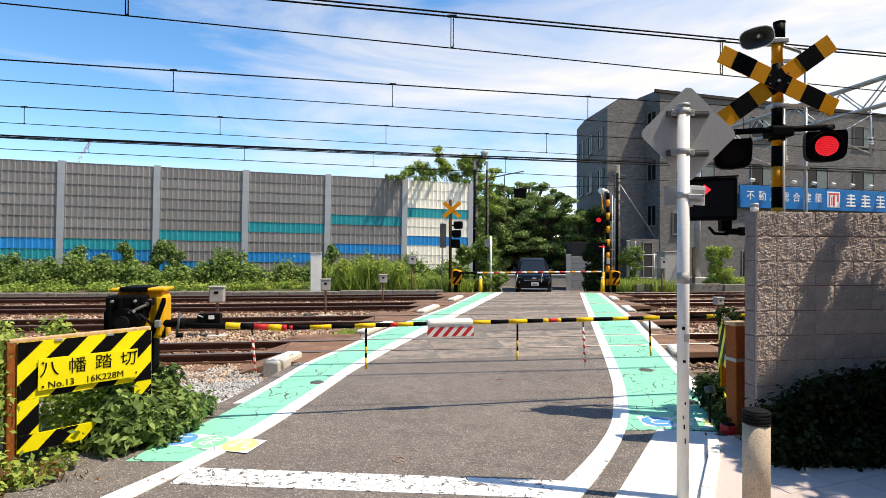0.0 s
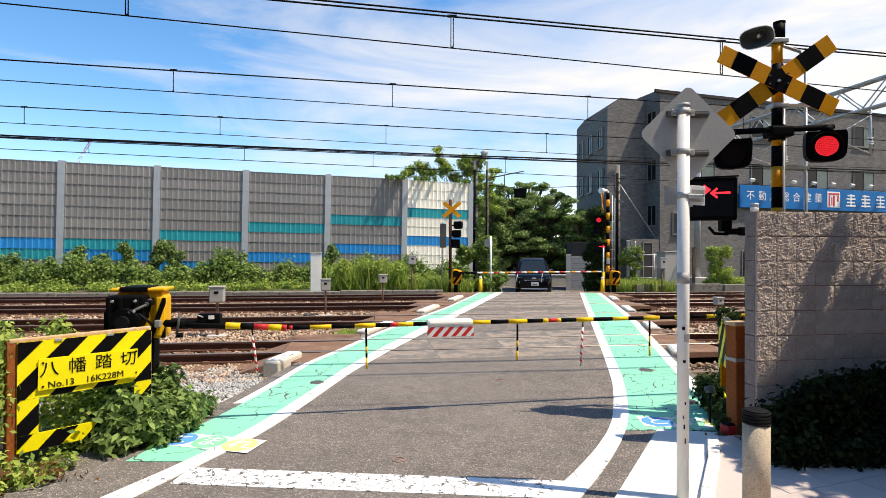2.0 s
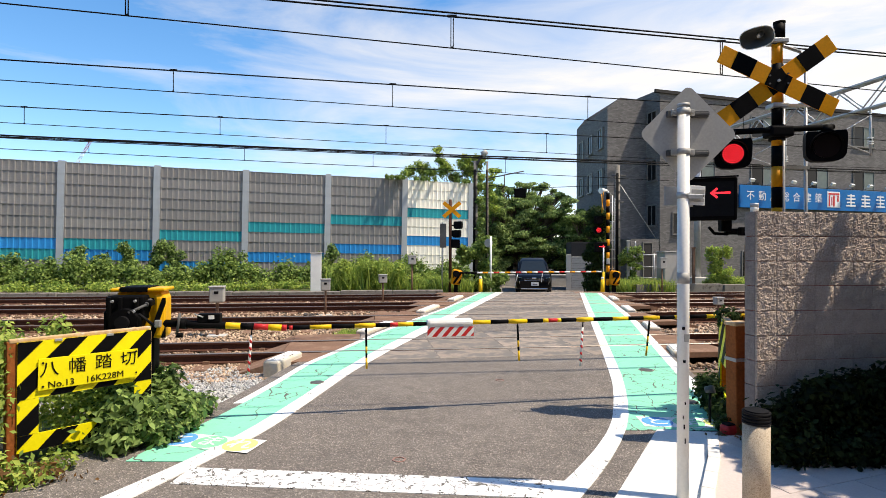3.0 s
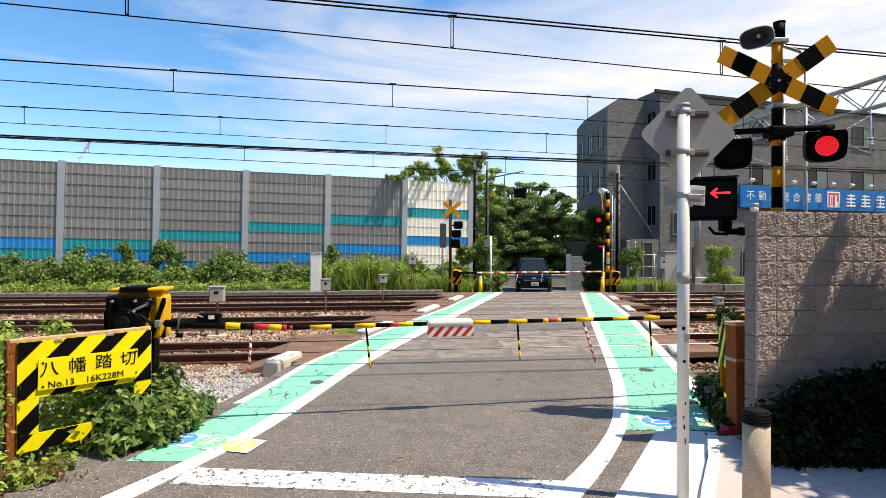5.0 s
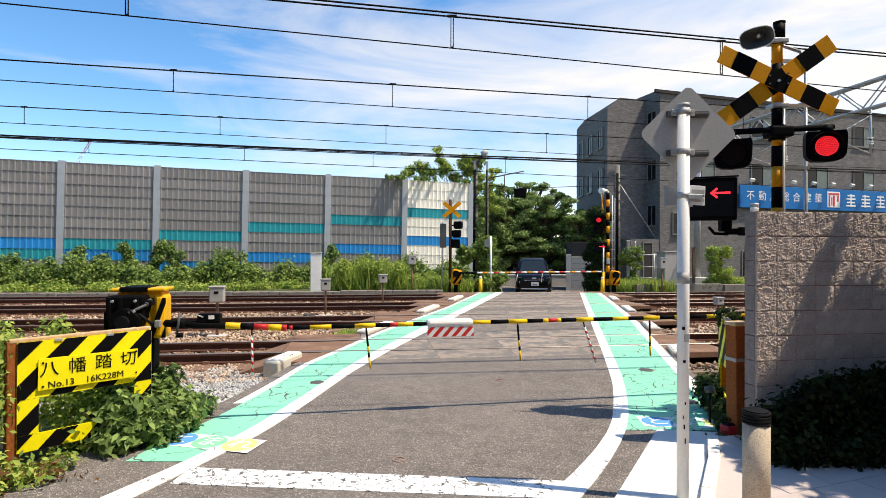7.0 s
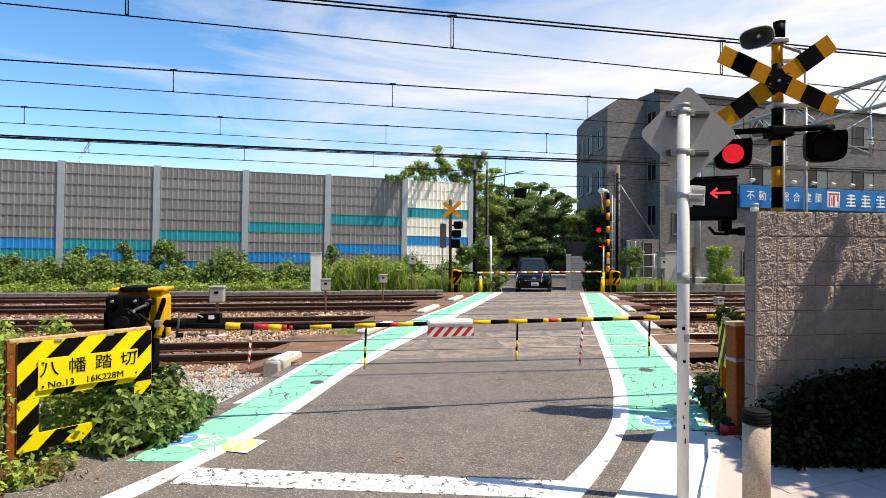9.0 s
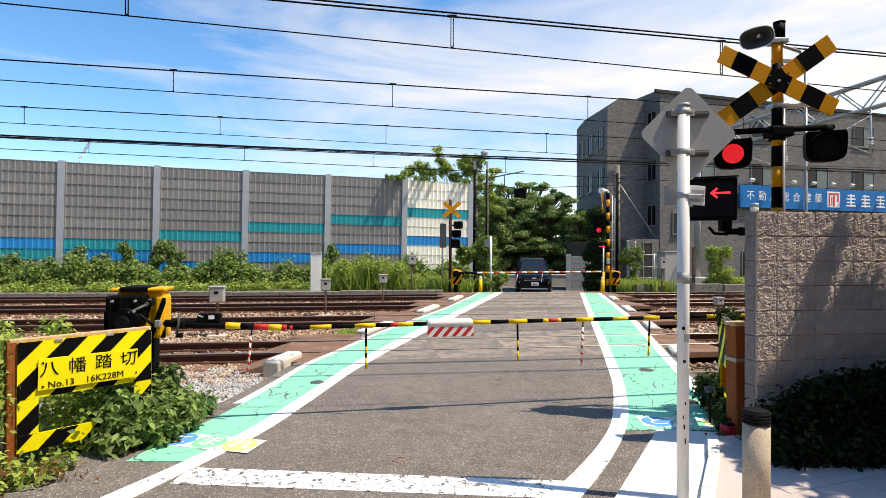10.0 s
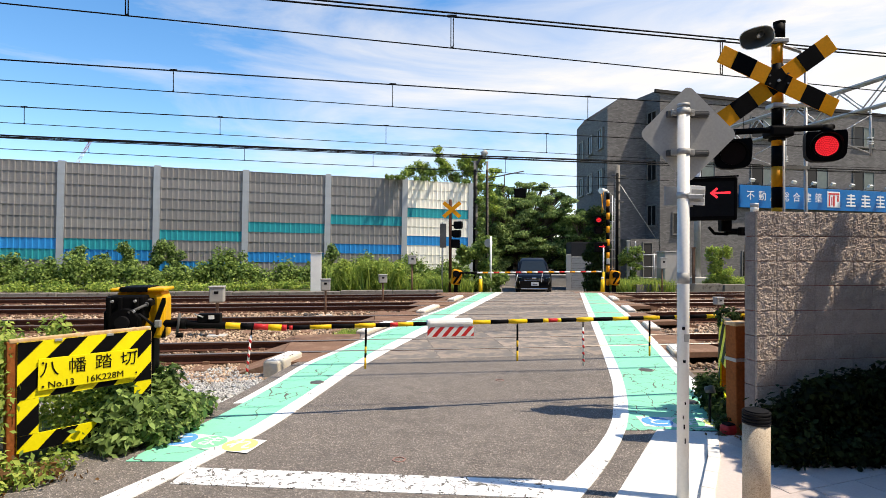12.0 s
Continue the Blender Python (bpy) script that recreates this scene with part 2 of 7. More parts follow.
M = dict(
    asphalt=asphalt_mat(),
    white_paint=paint_mat("white_road_paint", (0.80, 0.79, 0.76), 0.005, 0.36, 5.0, 14.0),
    stop_paint=paint_mat("worn_white_road_paint", (0.80, 0.79, 0.76), 0.012, 0.435, 5.0, 17.0),
    green_paint=paint_mat("green_road_paint", (0.22, 0.62, 0.42), 0.014, 0.35, 3.6),
    yellow=mat("yellow_paint", (0.80, 0.50, 0.015), 0.4, 0, 5, 0.10, 0.03),
    orange=mat("amber_paint", (0.76, 0.30, 0.006), 0.45, 0, 4, 0.12, 0.03),
    hazard=mat("lemon_yellow_sheet", (0.84, 0.72, 0.012), 0.45, 0, 3, 0.06, 0.03),
    black=mat("black_paint", (0.0045, 0.0045, 0.005), 0.6, 0, 6, 0.3, 0.05, spec=0.04),
    red=mat("red_paint", (0.55, 0.03, 0.03), 0.4, 0, 6, 0.15, 0.03),
    white=mat("white_paint", (0.80, 0.79, 0.76), 0.45, 0, 4, 0.08, 0.04, second=(0.45, 0.42, 0.36), amount=0.22),
    steel=mat("galvanised_steel", (0.42, 0.43, 0.44), 0.5, 0.6, 5, 0.18, 0.06),
    grey_sheet=mat("grey_sheet_metal", (0.40, 0.39, 0.37), 0.6, 0.2, 3, 0.12, 0.05, second=(0.30, 0.28, 0.25), amount=0.3),
    rail_side=mat("rusty_rail", (0.080, 0.034, 0.022), 0.9, 0.0, 5, 0.35, 0.25, 50),
    rail_top=mat("worn_rail_head", (0.32, 0.27, 0.23), 0.32, 0.75, 9, 0.2, 0.03),
    rust=mat("rusty_plate", (0.20, 0.115, 0.075), 0.85, 0.0, 1.6, 0.30, 0.25, 30, second=(0.28, 0.19, 0.13), amount=0.4),
    deck=mat("worn_deck_plate", (0.30, 0.245, 0.20), 0.8, 0.0, 1.6, 0.2, 0.2, 30, second=(0.17, 0.155, 0.14), amount=0.5, each=0.12),
    ballast=mat("ballast_bed", (0.20, 0.15, 0.115), 0.95, 0, 3.0, 0.45, 0.8, 28),
    stone=mat("ballast_stone", (0.40, 0.285, 0.20), 0.95, 0, 2.0, 0.45, 0.3, 30),
    gravel=mat("grey_gravel", (0.42, 0.41, 0.39), 0.95, 0, 3.0, 0.35, 0.3, 40),
    soil=mat("dry_soil", (0.11, 0.085, 0.055), 1.0, 0, 1.2, 0.4, 0.5, 14, second=(0.06, 0.09, 0.025), amount=0.5),
    concrete=mat("concrete", (0.46, 0.44, 0.40), 0.85, 0, 2.2, 0.18, 0.2, 35, second=(0.30, 0.28, 0.25), amount=0.32),
    old_concrete=mat("dark_weathered_concrete", (0.21, 0.19, 0.165), 0.9, 0, 2.2, 0.25, 0.2, 35, second=(0.08, 0.07, 0.06), amount=0.4),
    steel_dark=mat("dull_dark_steel", (0.10, 0.10, 0.10), 0.6, 0.3, 5, 0.2, 0.05),
    pale_concrete=mat("pale_concrete", (0.66, 0.64, 0.60), 0.85, 0, 2.0, 0.10, 0.15, 50, second=(0.5, 0.48, 0.43), amount=0.3),
    kerb=mat("kerb_stone", (0.60, 0.52, 0.40), 0.85, 0, 3.0, 0.2, 0.3, 30, second=(0.58, 0.54, 0.47), amount=0.5, each=0.1),
    paving=mat("pinkish_paving", (0.49, 0.42, 0.385), 0.8, 0, 2.0, 0.12, 0.1, 60, each=0.07),
    block=mat("split_face_block", (0.44, 0.355, 0.295), 0.95, 0, 7.0, 0.30, 0.8, 95, second=(0.48, 0.41, 0.35), amount=0.4, each=0.08),
    block_plain=mat("plain_block", (0.24, 0.20, 0.185), 0.9, 0, 22.0, 0.25, 0.3, 90, second=(0.60, 0.56, 0.52), amount=0.28, each=0.08),
    mortar=mat("red_mortar", (0.26, 0.065, 0.040), 0.95, 0, 8.0, 0.3, 0.2),
    horn_grey=mat("dark_horn_grey", (0.10, 0.105, 0.105), 0.6, 0, 8, 0.15, 0.04),
    granite=mat("speckled_granite", (0.50, 0.42, 0.32), 0.7, 0, 95.0, 0.25, 0.1, 170, second=(0.24, 0.17, 0.11), amount=0.42),
    rubber=mat("black_rubber", (0.009, 0.009, 0.010), 0.65, 0, 8, 0.2, 0.1, spec=0.08),
    wood=mat("orange_stained_wood", (0.27, 0.080, 0.020), 0.75, 0, 2.5, 0.35, 0.3, 40),
    worn_wood=mat("peeling_timber", (0.52, 0.34, 0.18), 0.8, 0, 6.0, 0.25, 0.3, 40, second=(0.60, 0.52, 0.40), amount=0.45),
    panel_grey=mat("grey_brown_panel", (0.252, 0.243, 0.238), 0.65, 0.0, 1.2, 0.14, 0.04, 20, each=0.08),
    panel_white=mat("cream_panel", (0.90, 0.87, 0.77), 0.6, 0.0, 1.2, 0.06, 0.04, 20, each=0.04),
    panel_teal=mat("teal_panel", (0.02, 0.31, 0.36), 0.5, 0.0, 1.2, 0.12, 0.04, 20, each=0.05),
    panel_blue=mat("blue_panel", (0.02, 0.26, 0.62), 0.5, 0.0, 1.2, 0.12, 0.04, 20, each=0.05),
    post=mat("pale_steel_post", (0.44, 0.47, 0.50), 0.55, 0.3, 2.0, 0.10, 0.04),
    facade=brick_mat("grey_facade_tile", (0.158, 0.149, 0.147), (0.11, 0.105, 0.10), 0.24, 0.075),
    slate=mat("dark_slate_roof", (0.040, 0.037, 0.036), 0.8, 0, 2, 0.2, 0.2, 20),
    win_frame=mat("bronze_window_frame", (0.22, 0.21, 0.20), 0.5, 0.4, 3, 0.1, 0.0),
    glass=glass_mat("dark_window_glass"),
    windscreen=glass_mat("pale_windscreen_glass", (0.016, 0.022, 0.027)),
    curtain=mat("pale_curtain", (0.16, 0.19, 0.18), 0.5, 0, 3, 0.2, 0.0),
    sign_blue=mat("blue_sign_sheet", (0.004, 0.15, 0.43), 0.4, 0, 0.6, 0.10, 0.02, 8),
    sign_white=mat("white_lettering", (0.82, 0.83, 0.84), 0.5, 0, 4, 0.03, 0.0),
    logo_red=mat("logo_red", (0.60, 0.05, 0.05), 0.5, 0, 4, 0.05, 0.0),
    car=mat("black_car_paint", (0.0035, 0.0035, 0.004), 0.09, 0.0, 2, 0.1, 0.0, spec=0.25),
    chrome=mat("chrome", (0.65, 0.66, 0.68), 0.15, 1.0, 4, 0.05, 0.0),
    lens=mat("dark_red_lens", (0.008, 0.003, 0.003), 0.3, 0, 6, 0.1, 0.0),
    led=mat("lit_red_led", (0.5, 0.02, 0.02), 0.4, 0, 4, 0.0, 0.0, emit=(1.0, 0.035, 0.06), strength=1.5),
    led_dim=mat("lit_red_glow", (0.3, 0.01, 0.01), 0.4, 0, 4, 0.0, 0.0, emit=(1.0, 0.015, 0.02), strength=0.22),
    bark=mat("bark", (0.12, 0.09, 0.065), 0.95, 0, 5, 0.35, 0.6, 25),
    leaf=leaf_mat("mid_green_leaf", (0.36, 0.48, 0.13), (0.06, 0.12, 0.03)),
    leaf_tree=leaf_mat("street_tree_leaf", (0.42, 0.54, 0.19), (0.06, 0.12, 0.035)),
    leaf_light=leaf_mat("bright_green_leaf", (0.50, 0.58, 0.13), (0.14, 0.25, 0.05)),
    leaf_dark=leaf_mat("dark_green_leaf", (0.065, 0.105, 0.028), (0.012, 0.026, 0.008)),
    # hedge leaves under the wall: their deep shade is put into the colour
    leaf_hedge_shaded=leaf_mat("shaded_hedge_leaf", (0.042, 0.058, 0.014), (0.005, 0.010, 0.004)),
    machine=mat("machine_yellow", (0.78, 0.40, 0.010), 0.4, 0, 5, 0.10, 0.03, second=(0.60, 0.28, 0.02), amount=0.25),
    leaf_bush=leaf_mat("bush_leaf", (0.34, 0.47, 0.14), (0.03, 0.07, 0.02)),
    house_wall=mat("drab_render", (0.22, 0.20, 0.18), 0.9, 0, 0.6, 0.2, 0.1, 10),
    leaf_dry=leaf_mat("brown_dry_leaf", (0.30, 0.15, 0.06), (0.12, 0.07, 0.03)),
    wire=mat("black_cable", (0.006, 0.006, 0.007), 0.7, 0.0, 9, 0.1, 0.0, spec=0.1),
    blue_disc=mat("blue_sticker", (0.10, 0.32, 0.66), 0.6, 0, 5, 0.12, 0.05),
    green_disc=mat("green_sticker", (0.22, 0.58, 0.34), 0.6, 0, 5, 0.12, 0.05),
    yellow_disc=mat("yellow_sticker", (0.80, 0.74, 0.22), 0.6, 0, 5, 0.12, 0.05),
    survey=mat("faded_pink_paint", (0.27, 0.155, 0.13), 0.8, 0, 20, 0.3, 0.0),
    red_stripe=mat("crane_red", (0.55, 0.16, 0.14), 0.6, 0, 5, 0.1, 0.0),
)


# ---- mesh helpers ----
def box(bm, size, at=(0, 0, 0), turn=None, bevel=0.0, mi=0):
    """A block with its edges taken off."""
    t = turn.to_4x4() if turn else Matrix.Identity(4)
    r = bmesh.ops.create_cube(bm, size=1.0, matrix=Matrix.Translation(at) @ t @ Matrix.Diagonal((*size, 1)))
    vs = r["verts"]
    fs = list({f for v in vs for f in v.link_faces})
    if bevel:
        es = list({e for v in vs for e in v.link_edges})
        out = bmesh.ops.bevel(bm, geom=es, offset=bevel, segments=2, profile=0.5, affect="EDGES")
        fs = [f for f in fs if f.is_valid] + out["faces"]
    for f in fs:
        f.material_index = mi
    return fs


def rod(bm, a, b, r, r2=None, seg=10, mi=0, caps=True):
    """A round bar from a to b."""
    a, b = Vector(a), Vector(b)
    d = b - a
    m = Matrix.Translation((a + b) / 2) @ d.to_track_quat("Z", "Y").to_matrix().to_4x4()
    out = bmesh.ops.create_cone(bm, cap_ends=caps, segments=seg, radius1=r, radius2=r if r2 is None else r2, depth=d.length, matrix=m)
    for f in {f for v in out["verts"] for f in v.link_faces}:
        f.material_index = mi
        f.smooth = len(f.verts) == 4


def plate(bm, pts, thick, mi=0, up=(0, 0, 1)):
    """A flat plate of that thickness on a polygon; up points out of its upper side."""
    up = Vector(up).normalized() * thick
    top = [bm.verts.new(Vector(p)) for p in pts]
    low = [bm.verts.new(Vector(p) - up) for p in pts]
    fs = [bm.faces.new(top), bm.faces.new(low[::-1])]
    for i in range(len(pts)):
        j = (i + 1) % len(pts)
        fs.append(bm.faces.new((top[j], top[i], low[i], low[j])))
    for f in fs:
        f.material_index = mi
    return fs


def put(name, bm, materials, normals=True):
    if normals:
        bmesh.ops.recalc_face_normals(bm, faces=bm.faces)
    me = bpy.data.meshes.new(name)
    bm.to_mesh(me)
    bm.free()
    for k in materials if isinstance(materials, (list, tuple)) else [materials]:
        me.materials.append(M[k])
    return new(name, me)


def part(name, bm, materials, parent, label=""):
    ob = put(name, bm, materials)
    ob.parent = parent
    return tagged(ob, label)


def thing(name, m, label, category, group="", kind=""):
    ob = new(name)
    ob.empty_display_size = 0.2
    ob.matrix_world = m
    return tagged(ob, label, category, group, kind)


def solid(name, bm, materials, label, category="", kind="structure", m=None):
    ob = put(name, bm, materials)
    if m:
        ob.matrix_world = m
    return tagged(ob, label, category, "", kind)


def lettering(name, text, size, material, parent, m, label=""):
    """Flat letters on the x/y plane of m, centred."""
    cu = bpy.data.curves.new(name, "FONT")
    cu.body, cu.size, cu.align_x, cu.align_y, cu.extrude = text, size, "CENTER", "CENTER", 0.0015
    tmp = new("tmp_text", cu)
    me = bpy.data.meshes.new_from_object(tmp.evaluated_get(bpy.context.evaluated_depsgraph_get()))
    bpy.data.objects.remove(tmp)
    me.materials.clear()
    me.materials.append(M[material])
    ob = new(name, me)
    ob.parent = parent
    ob.matrix_local = m
    return tagged(ob, label)


def leaves(name, blobs, count, size, material, parent=None, label="", category="", kind="", seed=1, shell=0.55, droop=0.0, long=1.6):
    """Many small pointed leaves, each folded along its rib, strewn through ellipsoid clumps (x, y, z, rx, ry, rz)."""
    g = np.random.default_rng(seed)
    bl = np.array(blobs, float)
    vol = bl[:, 3] * bl[:, 4] * bl[:, 5]
    pick = g.choice(len(bl), count, p=vol ** 0.75 / np.sum(vol ** 0.75))
    d = g.normal(size=(count, 3))
    d /= np.linalg.norm(d, axis=1)[:, None]
    r = (shell + (1 - shell) * g.random(count) ** 0.5) * (1 + 0.16 * g.normal(size=count))
    c = bl[pick, :3] + d * r[:, None] * bl[pick, 3:6]
    n = d + 0.8 * g.normal(size=(count, 3)) + np.array([0, 0, 0.6])
    n /= np.linalg.norm(n, axis=1)[:, None]
    a = np.cross(n, g.normal(size=(count, 3)))
    a[:, 2] -= droop
    a /= np.linalg.norm(a, axis=1)[:, None]
    b = np.cross(n, a)
    s = size * (0.6 + 0.8 * g.random(count))[:, None]
    w = s / long / 2
    v = np.stack([c - a * s / 2, c + b * w + n * s * 0.10, c + a * s / 2, c - b * w + n * s * 0.10], 1).reshape(-1, 3)
    i = np.arange(count) * 4
    f = np.stack([np.stack([i, i + 1, i + 2], 1), np.stack([i, i + 2, i + 3], 1)], 1).reshape(-1, 3)
    me = bpy.data.meshes.new(name)
    me.vertices.add(len(v))
    me.vertices.foreach_set("co", v.ravel())
    me.loops.add(f.size)
    me.loops.foreach_set("vertex_index", f.ravel().astype(np.int32))
    me.polygons.add(len(f))
    me.polygons.foreach_set("loop_start", np.arange(len(f), dtype=np.int32) * 3)
    me.update(calc_edges=True)
    me.materials.append(M[material])
    ob = new(name, me)
    if parent:
        ob.parent = parent
    return tagged(ob, label, category, "", kind)


def rocks(name, points, sizes, material, label, seed=3):
    """Loose stones: one squashed, knocked-about octahedron at each point."""
    g = np.random.default_rng(seed)
    k = len(points)
    base = np.array([(1, 0, 0), (-1, 0, 0), (0, 1, 0), (0, -1, 0), (0, 0, 1), (0, 0, -1)], float)
    tri = np.array([(0, 2, 4), (2, 1, 4), (1, 3, 4), (3, 0, 4), (2, 0, 5), (1, 2, 5), (3, 1, 5), (0, 3, 5)])
    off = base[None] * (0.6 + 0.6 * g.random((k, 6, 1))) + 0.25 * g.normal(size=(k, 6, 3))
    ang = g.random(k) * 6.283
    x = off[..., 0] * np.cos(ang)[:, None] - off[..., 1] * np.sin(ang)[:, None]
    y = off[..., 0] * np.sin(ang)[:, None] + off[..., 1] * np.cos(ang)[:, None]
    off = np.stack([x, y, off[..., 2] * 0.75], -1) * np.asarray(sizes)[:, None, None]
    v = (np.asarray(points)[:, None] + off).reshape(-1, 3)
    f = (np.arange(k)[:, None, None] * 6 + tri[None]).reshape(-1, 3)
    me = bpy.data.meshes.new(name)
    me.vertices.add(len(v))
    me.vertices.foreach_set("co", v.ravel())
    me.loops.add(f.size)
    me.loops.foreach_set("vertex_index", f.ravel().astype(np.int32))
    me.polygons.add(len(f))
    me.polygons.foreach_set("loop_start", np.arange(len(f), dtype=np.int32) * 3)
    me.update(calc_edges=True)
    me.materials.append(M[material])
    return tagged(new(name, me), label, "stones", "", "stuff")


def island_tint(key, spread=0.45):
    """Lets joined loose pieces differ from one another."""
    n, l = M[key].node_tree.nodes, M[key].node_tree.links
    b = n["Principled BSDF"]
    old = b.inputs["Base Color"].links[0].from_socket
    geo = n.new("ShaderNodeNewGeometry")
    rng = n.new("ShaderNodeMapRange")
    rng.inputs["To Min"].default_value, rng.inputs["To Max"].default_value = 1 - spread, 1 + spread
    l.new(geo.outputs["Random Per Island"], rng.inputs["Value"])
    hue = n.new("ShaderNodeHueSaturation")
    l.new(old, hue.inputs["Color"])
    l.new(rng.outputs["Result"], hue.inputs["Value"])
    l.new(hue.outputs["Color"], b.inputs["Base Color"])


island_tint("stone")
island_tint("gravel", 0.3)

# ---- ground, road and crossing ----
def line(ys, xs):
    """A smooth edge x(y) through a few stations."""
    def at(y):
        return (np.interp(y - 0.3, ys, xs) + 2 * np.interp(y, ys, xs) + np.interp(y + 0.3, ys, xs)) / 4
    return at


LEFT_IN = line([2.0, 3.49, 3.95, 4.62, 5.14, 5.92, 7.08, 8.38, 10.48, 20.95], [-2.5, -1.99, -1.82, -1.59, -1.49, -1.37, -1.2, -0.9, -0.36, 2.37])
LEFT_OUT = line([2.0, 3.49, 3.95, 4.62, 5.14, 5.92, 7.08, 8.38, 10.9, 20.95], [-2.75, -2.19, -1.98, -1.76, -1.66, -1.53, -1.37, -1.12, -0.52, 2.05])
GREEN_L = line([4.05, 4.83, 5.71, 6.61, 7.61, 8.51, 10.68, 15.22, 20.4, 20.9], [-2.41, -2.22, -2.06, -1.95, -1.86, -1.63, -1.14, 0.18, 1.4, 1.52])
RIGHT_IN = line([2.6, 3.49, 3.89, 4.29, 4.76, 5.05, 5.86, 6.53, 7.5, 9.28, 12.37, 21.1], [0.0, 0.68, 0.96, 1.21, 1.47, 1.6, 1.87, 2.07, 2.3, 2.71, 3.4, 5.38])
RIGHT_OUT = line([2.6, 3.49, 4.06, 4.51, 4.9, 5.29, 6.07, 6.95, 8.55, 12.37, 21.1], [0.25, 0.91, 1.26, 1.5, 1.69, 1.84, 2.08, 2.32, 2.69, 3.56, 5.54])
GREEN_R = line([4.7, 6.42, 7.2, 8.38, 10.0, 12.4, 16.4, 20.4, 21.15], [2.56, 2.93, 3.1, 3.38, 3.77, 4.34, 5.14, 5.91, 6.05])


def strip(bm, y0, y1, left, right, z, step=0.2, mi=0, thick=0.004):
    """A band of paint or slab between two edges."""
    k = max(1, round((y1 - y0) / step))
    rows = []
    for i in range(k + 1):
        y = y0 + (y1 - y0) * i / k
        zz = z(y) if callable(z) else z
        a, b = float(left(y)), float(right(y))
        rows.append([bm.verts.new(p) for p in ((a, y, zz - thick), (a, y, zz), (b, y, zz), (b, y, zz - thick))])
    for p, q in zip(rows, rows[1:]):
        for j in range(3):
            bm.faces.new((p[j], p[j + 1], q[j + 1], q[j])).material_index = mi
    bm.faces.new(rows[0]).material_index = mi
    bm.faces.new(rows[-1][::-1]).material_index = mi


def road_z(y):
    return float(np.interp(y, [-20, 21.3, 26.5, 90], [0, 0, -0.55, -0.75]))


def ground_z(x, y):
    if y > 21:
        low = -0.85 if -1.5 < x - 0.15 * (y - 21) < 9.5 else -0.12
        return float(np.interp(y, [21, 24], [-0.24, low]))
    side = -0.05
    return float(np.interp(y - 0.12 * x, [6.3, 7.4], [side, -0.21]))


bm = bmesh.new()
xs = [-2500, -400, -120, -60, -40, -30] + [i * 1.0 for i in range(-24, 25)] + [30, 40, 60, 120, 400, 2500]
ys = [-2000, -300, -60, -20] + [i * 0.8 for i in range(-8, 40)] + [36, 45, 60, 90, 140, 400, 2500]
grid = [[bm.verts.new((x, y, ground_z(x, y))) for x in xs] for y in ys]
for r0, r1 in zip(grid, grid[1:]):
    for j in range(len(xs) - 1):
        bm.faces.new((r0[j], r0[j + 1], r1[j + 1], r1[j]))
solid("ground", bm, "soil", "dry brown soil with patchy weeds beside the railway", "ground")

bm = bmesh.new()
ROAD_L = line([-20, 3.4, 3.85, 4.3, 5.04, 5.93, 7.57, 9.77, 13.79, 21.3, 30, 90], [-3.6, -3.3, -3.05, -2.75, -2.45, -2.27, -2.12, -1.62, -0.5, 1.35, 2.6, 9.0])
ROAD_R = line([-20, 4.5, 4.9, 6.0, 7.67, 9.9, 13.4, 21.3, 30, 90], [4.6, 4.6, 2.9, 3.1, 3.42, 4.0, 4.75, 6.3, 8.6, 17.0])
strip(bm, -20, 90, ROAD_L, ROAD_R, road_z, 0.4, thick=0.45)
solid("road", bm, "asphalt", "grey weathered asphalt road running over the level crossing", "road")

bm = bmesh.new()
strip(bm, 2.3, 20.9, LEFT_OUT, LEFT_IN, 0.008, thick=0.02)
solid("road_marking_edge_line", bm, "white_paint", "worn white edge line painted along the road", "road marking")
bm = bmesh.new()
strip(bm, 2.9, 21.0, RIGHT_IN, RIGHT_OUT, 0.008, thick=0.02)
solid("road_marking_curved_line", bm, "white_paint", "white edge line curving round the corner", "road marking")
bm = bmesh.new()
strip(bm, 4.06, 20.8, GREEN_L, LEFT_OUT, 0.007, thick=0.02)
solid("green_lane_west", bm, "green_paint", "cracked mint green walking lane painted on asphalt", "walking lane")
bm = bmesh.new()
strip(bm, 4.82, 21.0, RIGHT_OUT, GREEN_R, 0.007, thick=0.02)
solid("green_lane_east", bm, "green_paint", "cracked mint green walking lane painted on asphalt", "walking lane")
bm = bmesh.new()
strip(bm, 5.6, 20.8, lambda y: GREEN_L(y) - 0.10, GREEN_L, 0.0075, thick=0.02)
solid("road_marking_lane_border", bm, "white_paint", "thin worn white border of the walking lane", "road marking")
bm = bmesh.new()
strip(bm, 5.6, 21.0, GREEN_R, lambda y: GREEN_R(y) + 0.15, 0.0075, thick=0.02)
solid("road_marking_lane_border", bm, "white_paint", "thin worn white border of the walking lane", "road marking")
bm = bmesh.new()
strip(bm, 0, 2.75, lambda v: 0.00, lambda v: 0.275, 0.006, 0.2, thick=0.012)
bmesh.ops.transform(bm, matrix=pose(-1.84, 3.95, 0, 0, 0, -94.4), verts=bm.verts)
solid("stop_line", bm, "stop_paint", "cracked and worn broad white stop line", "road marking")


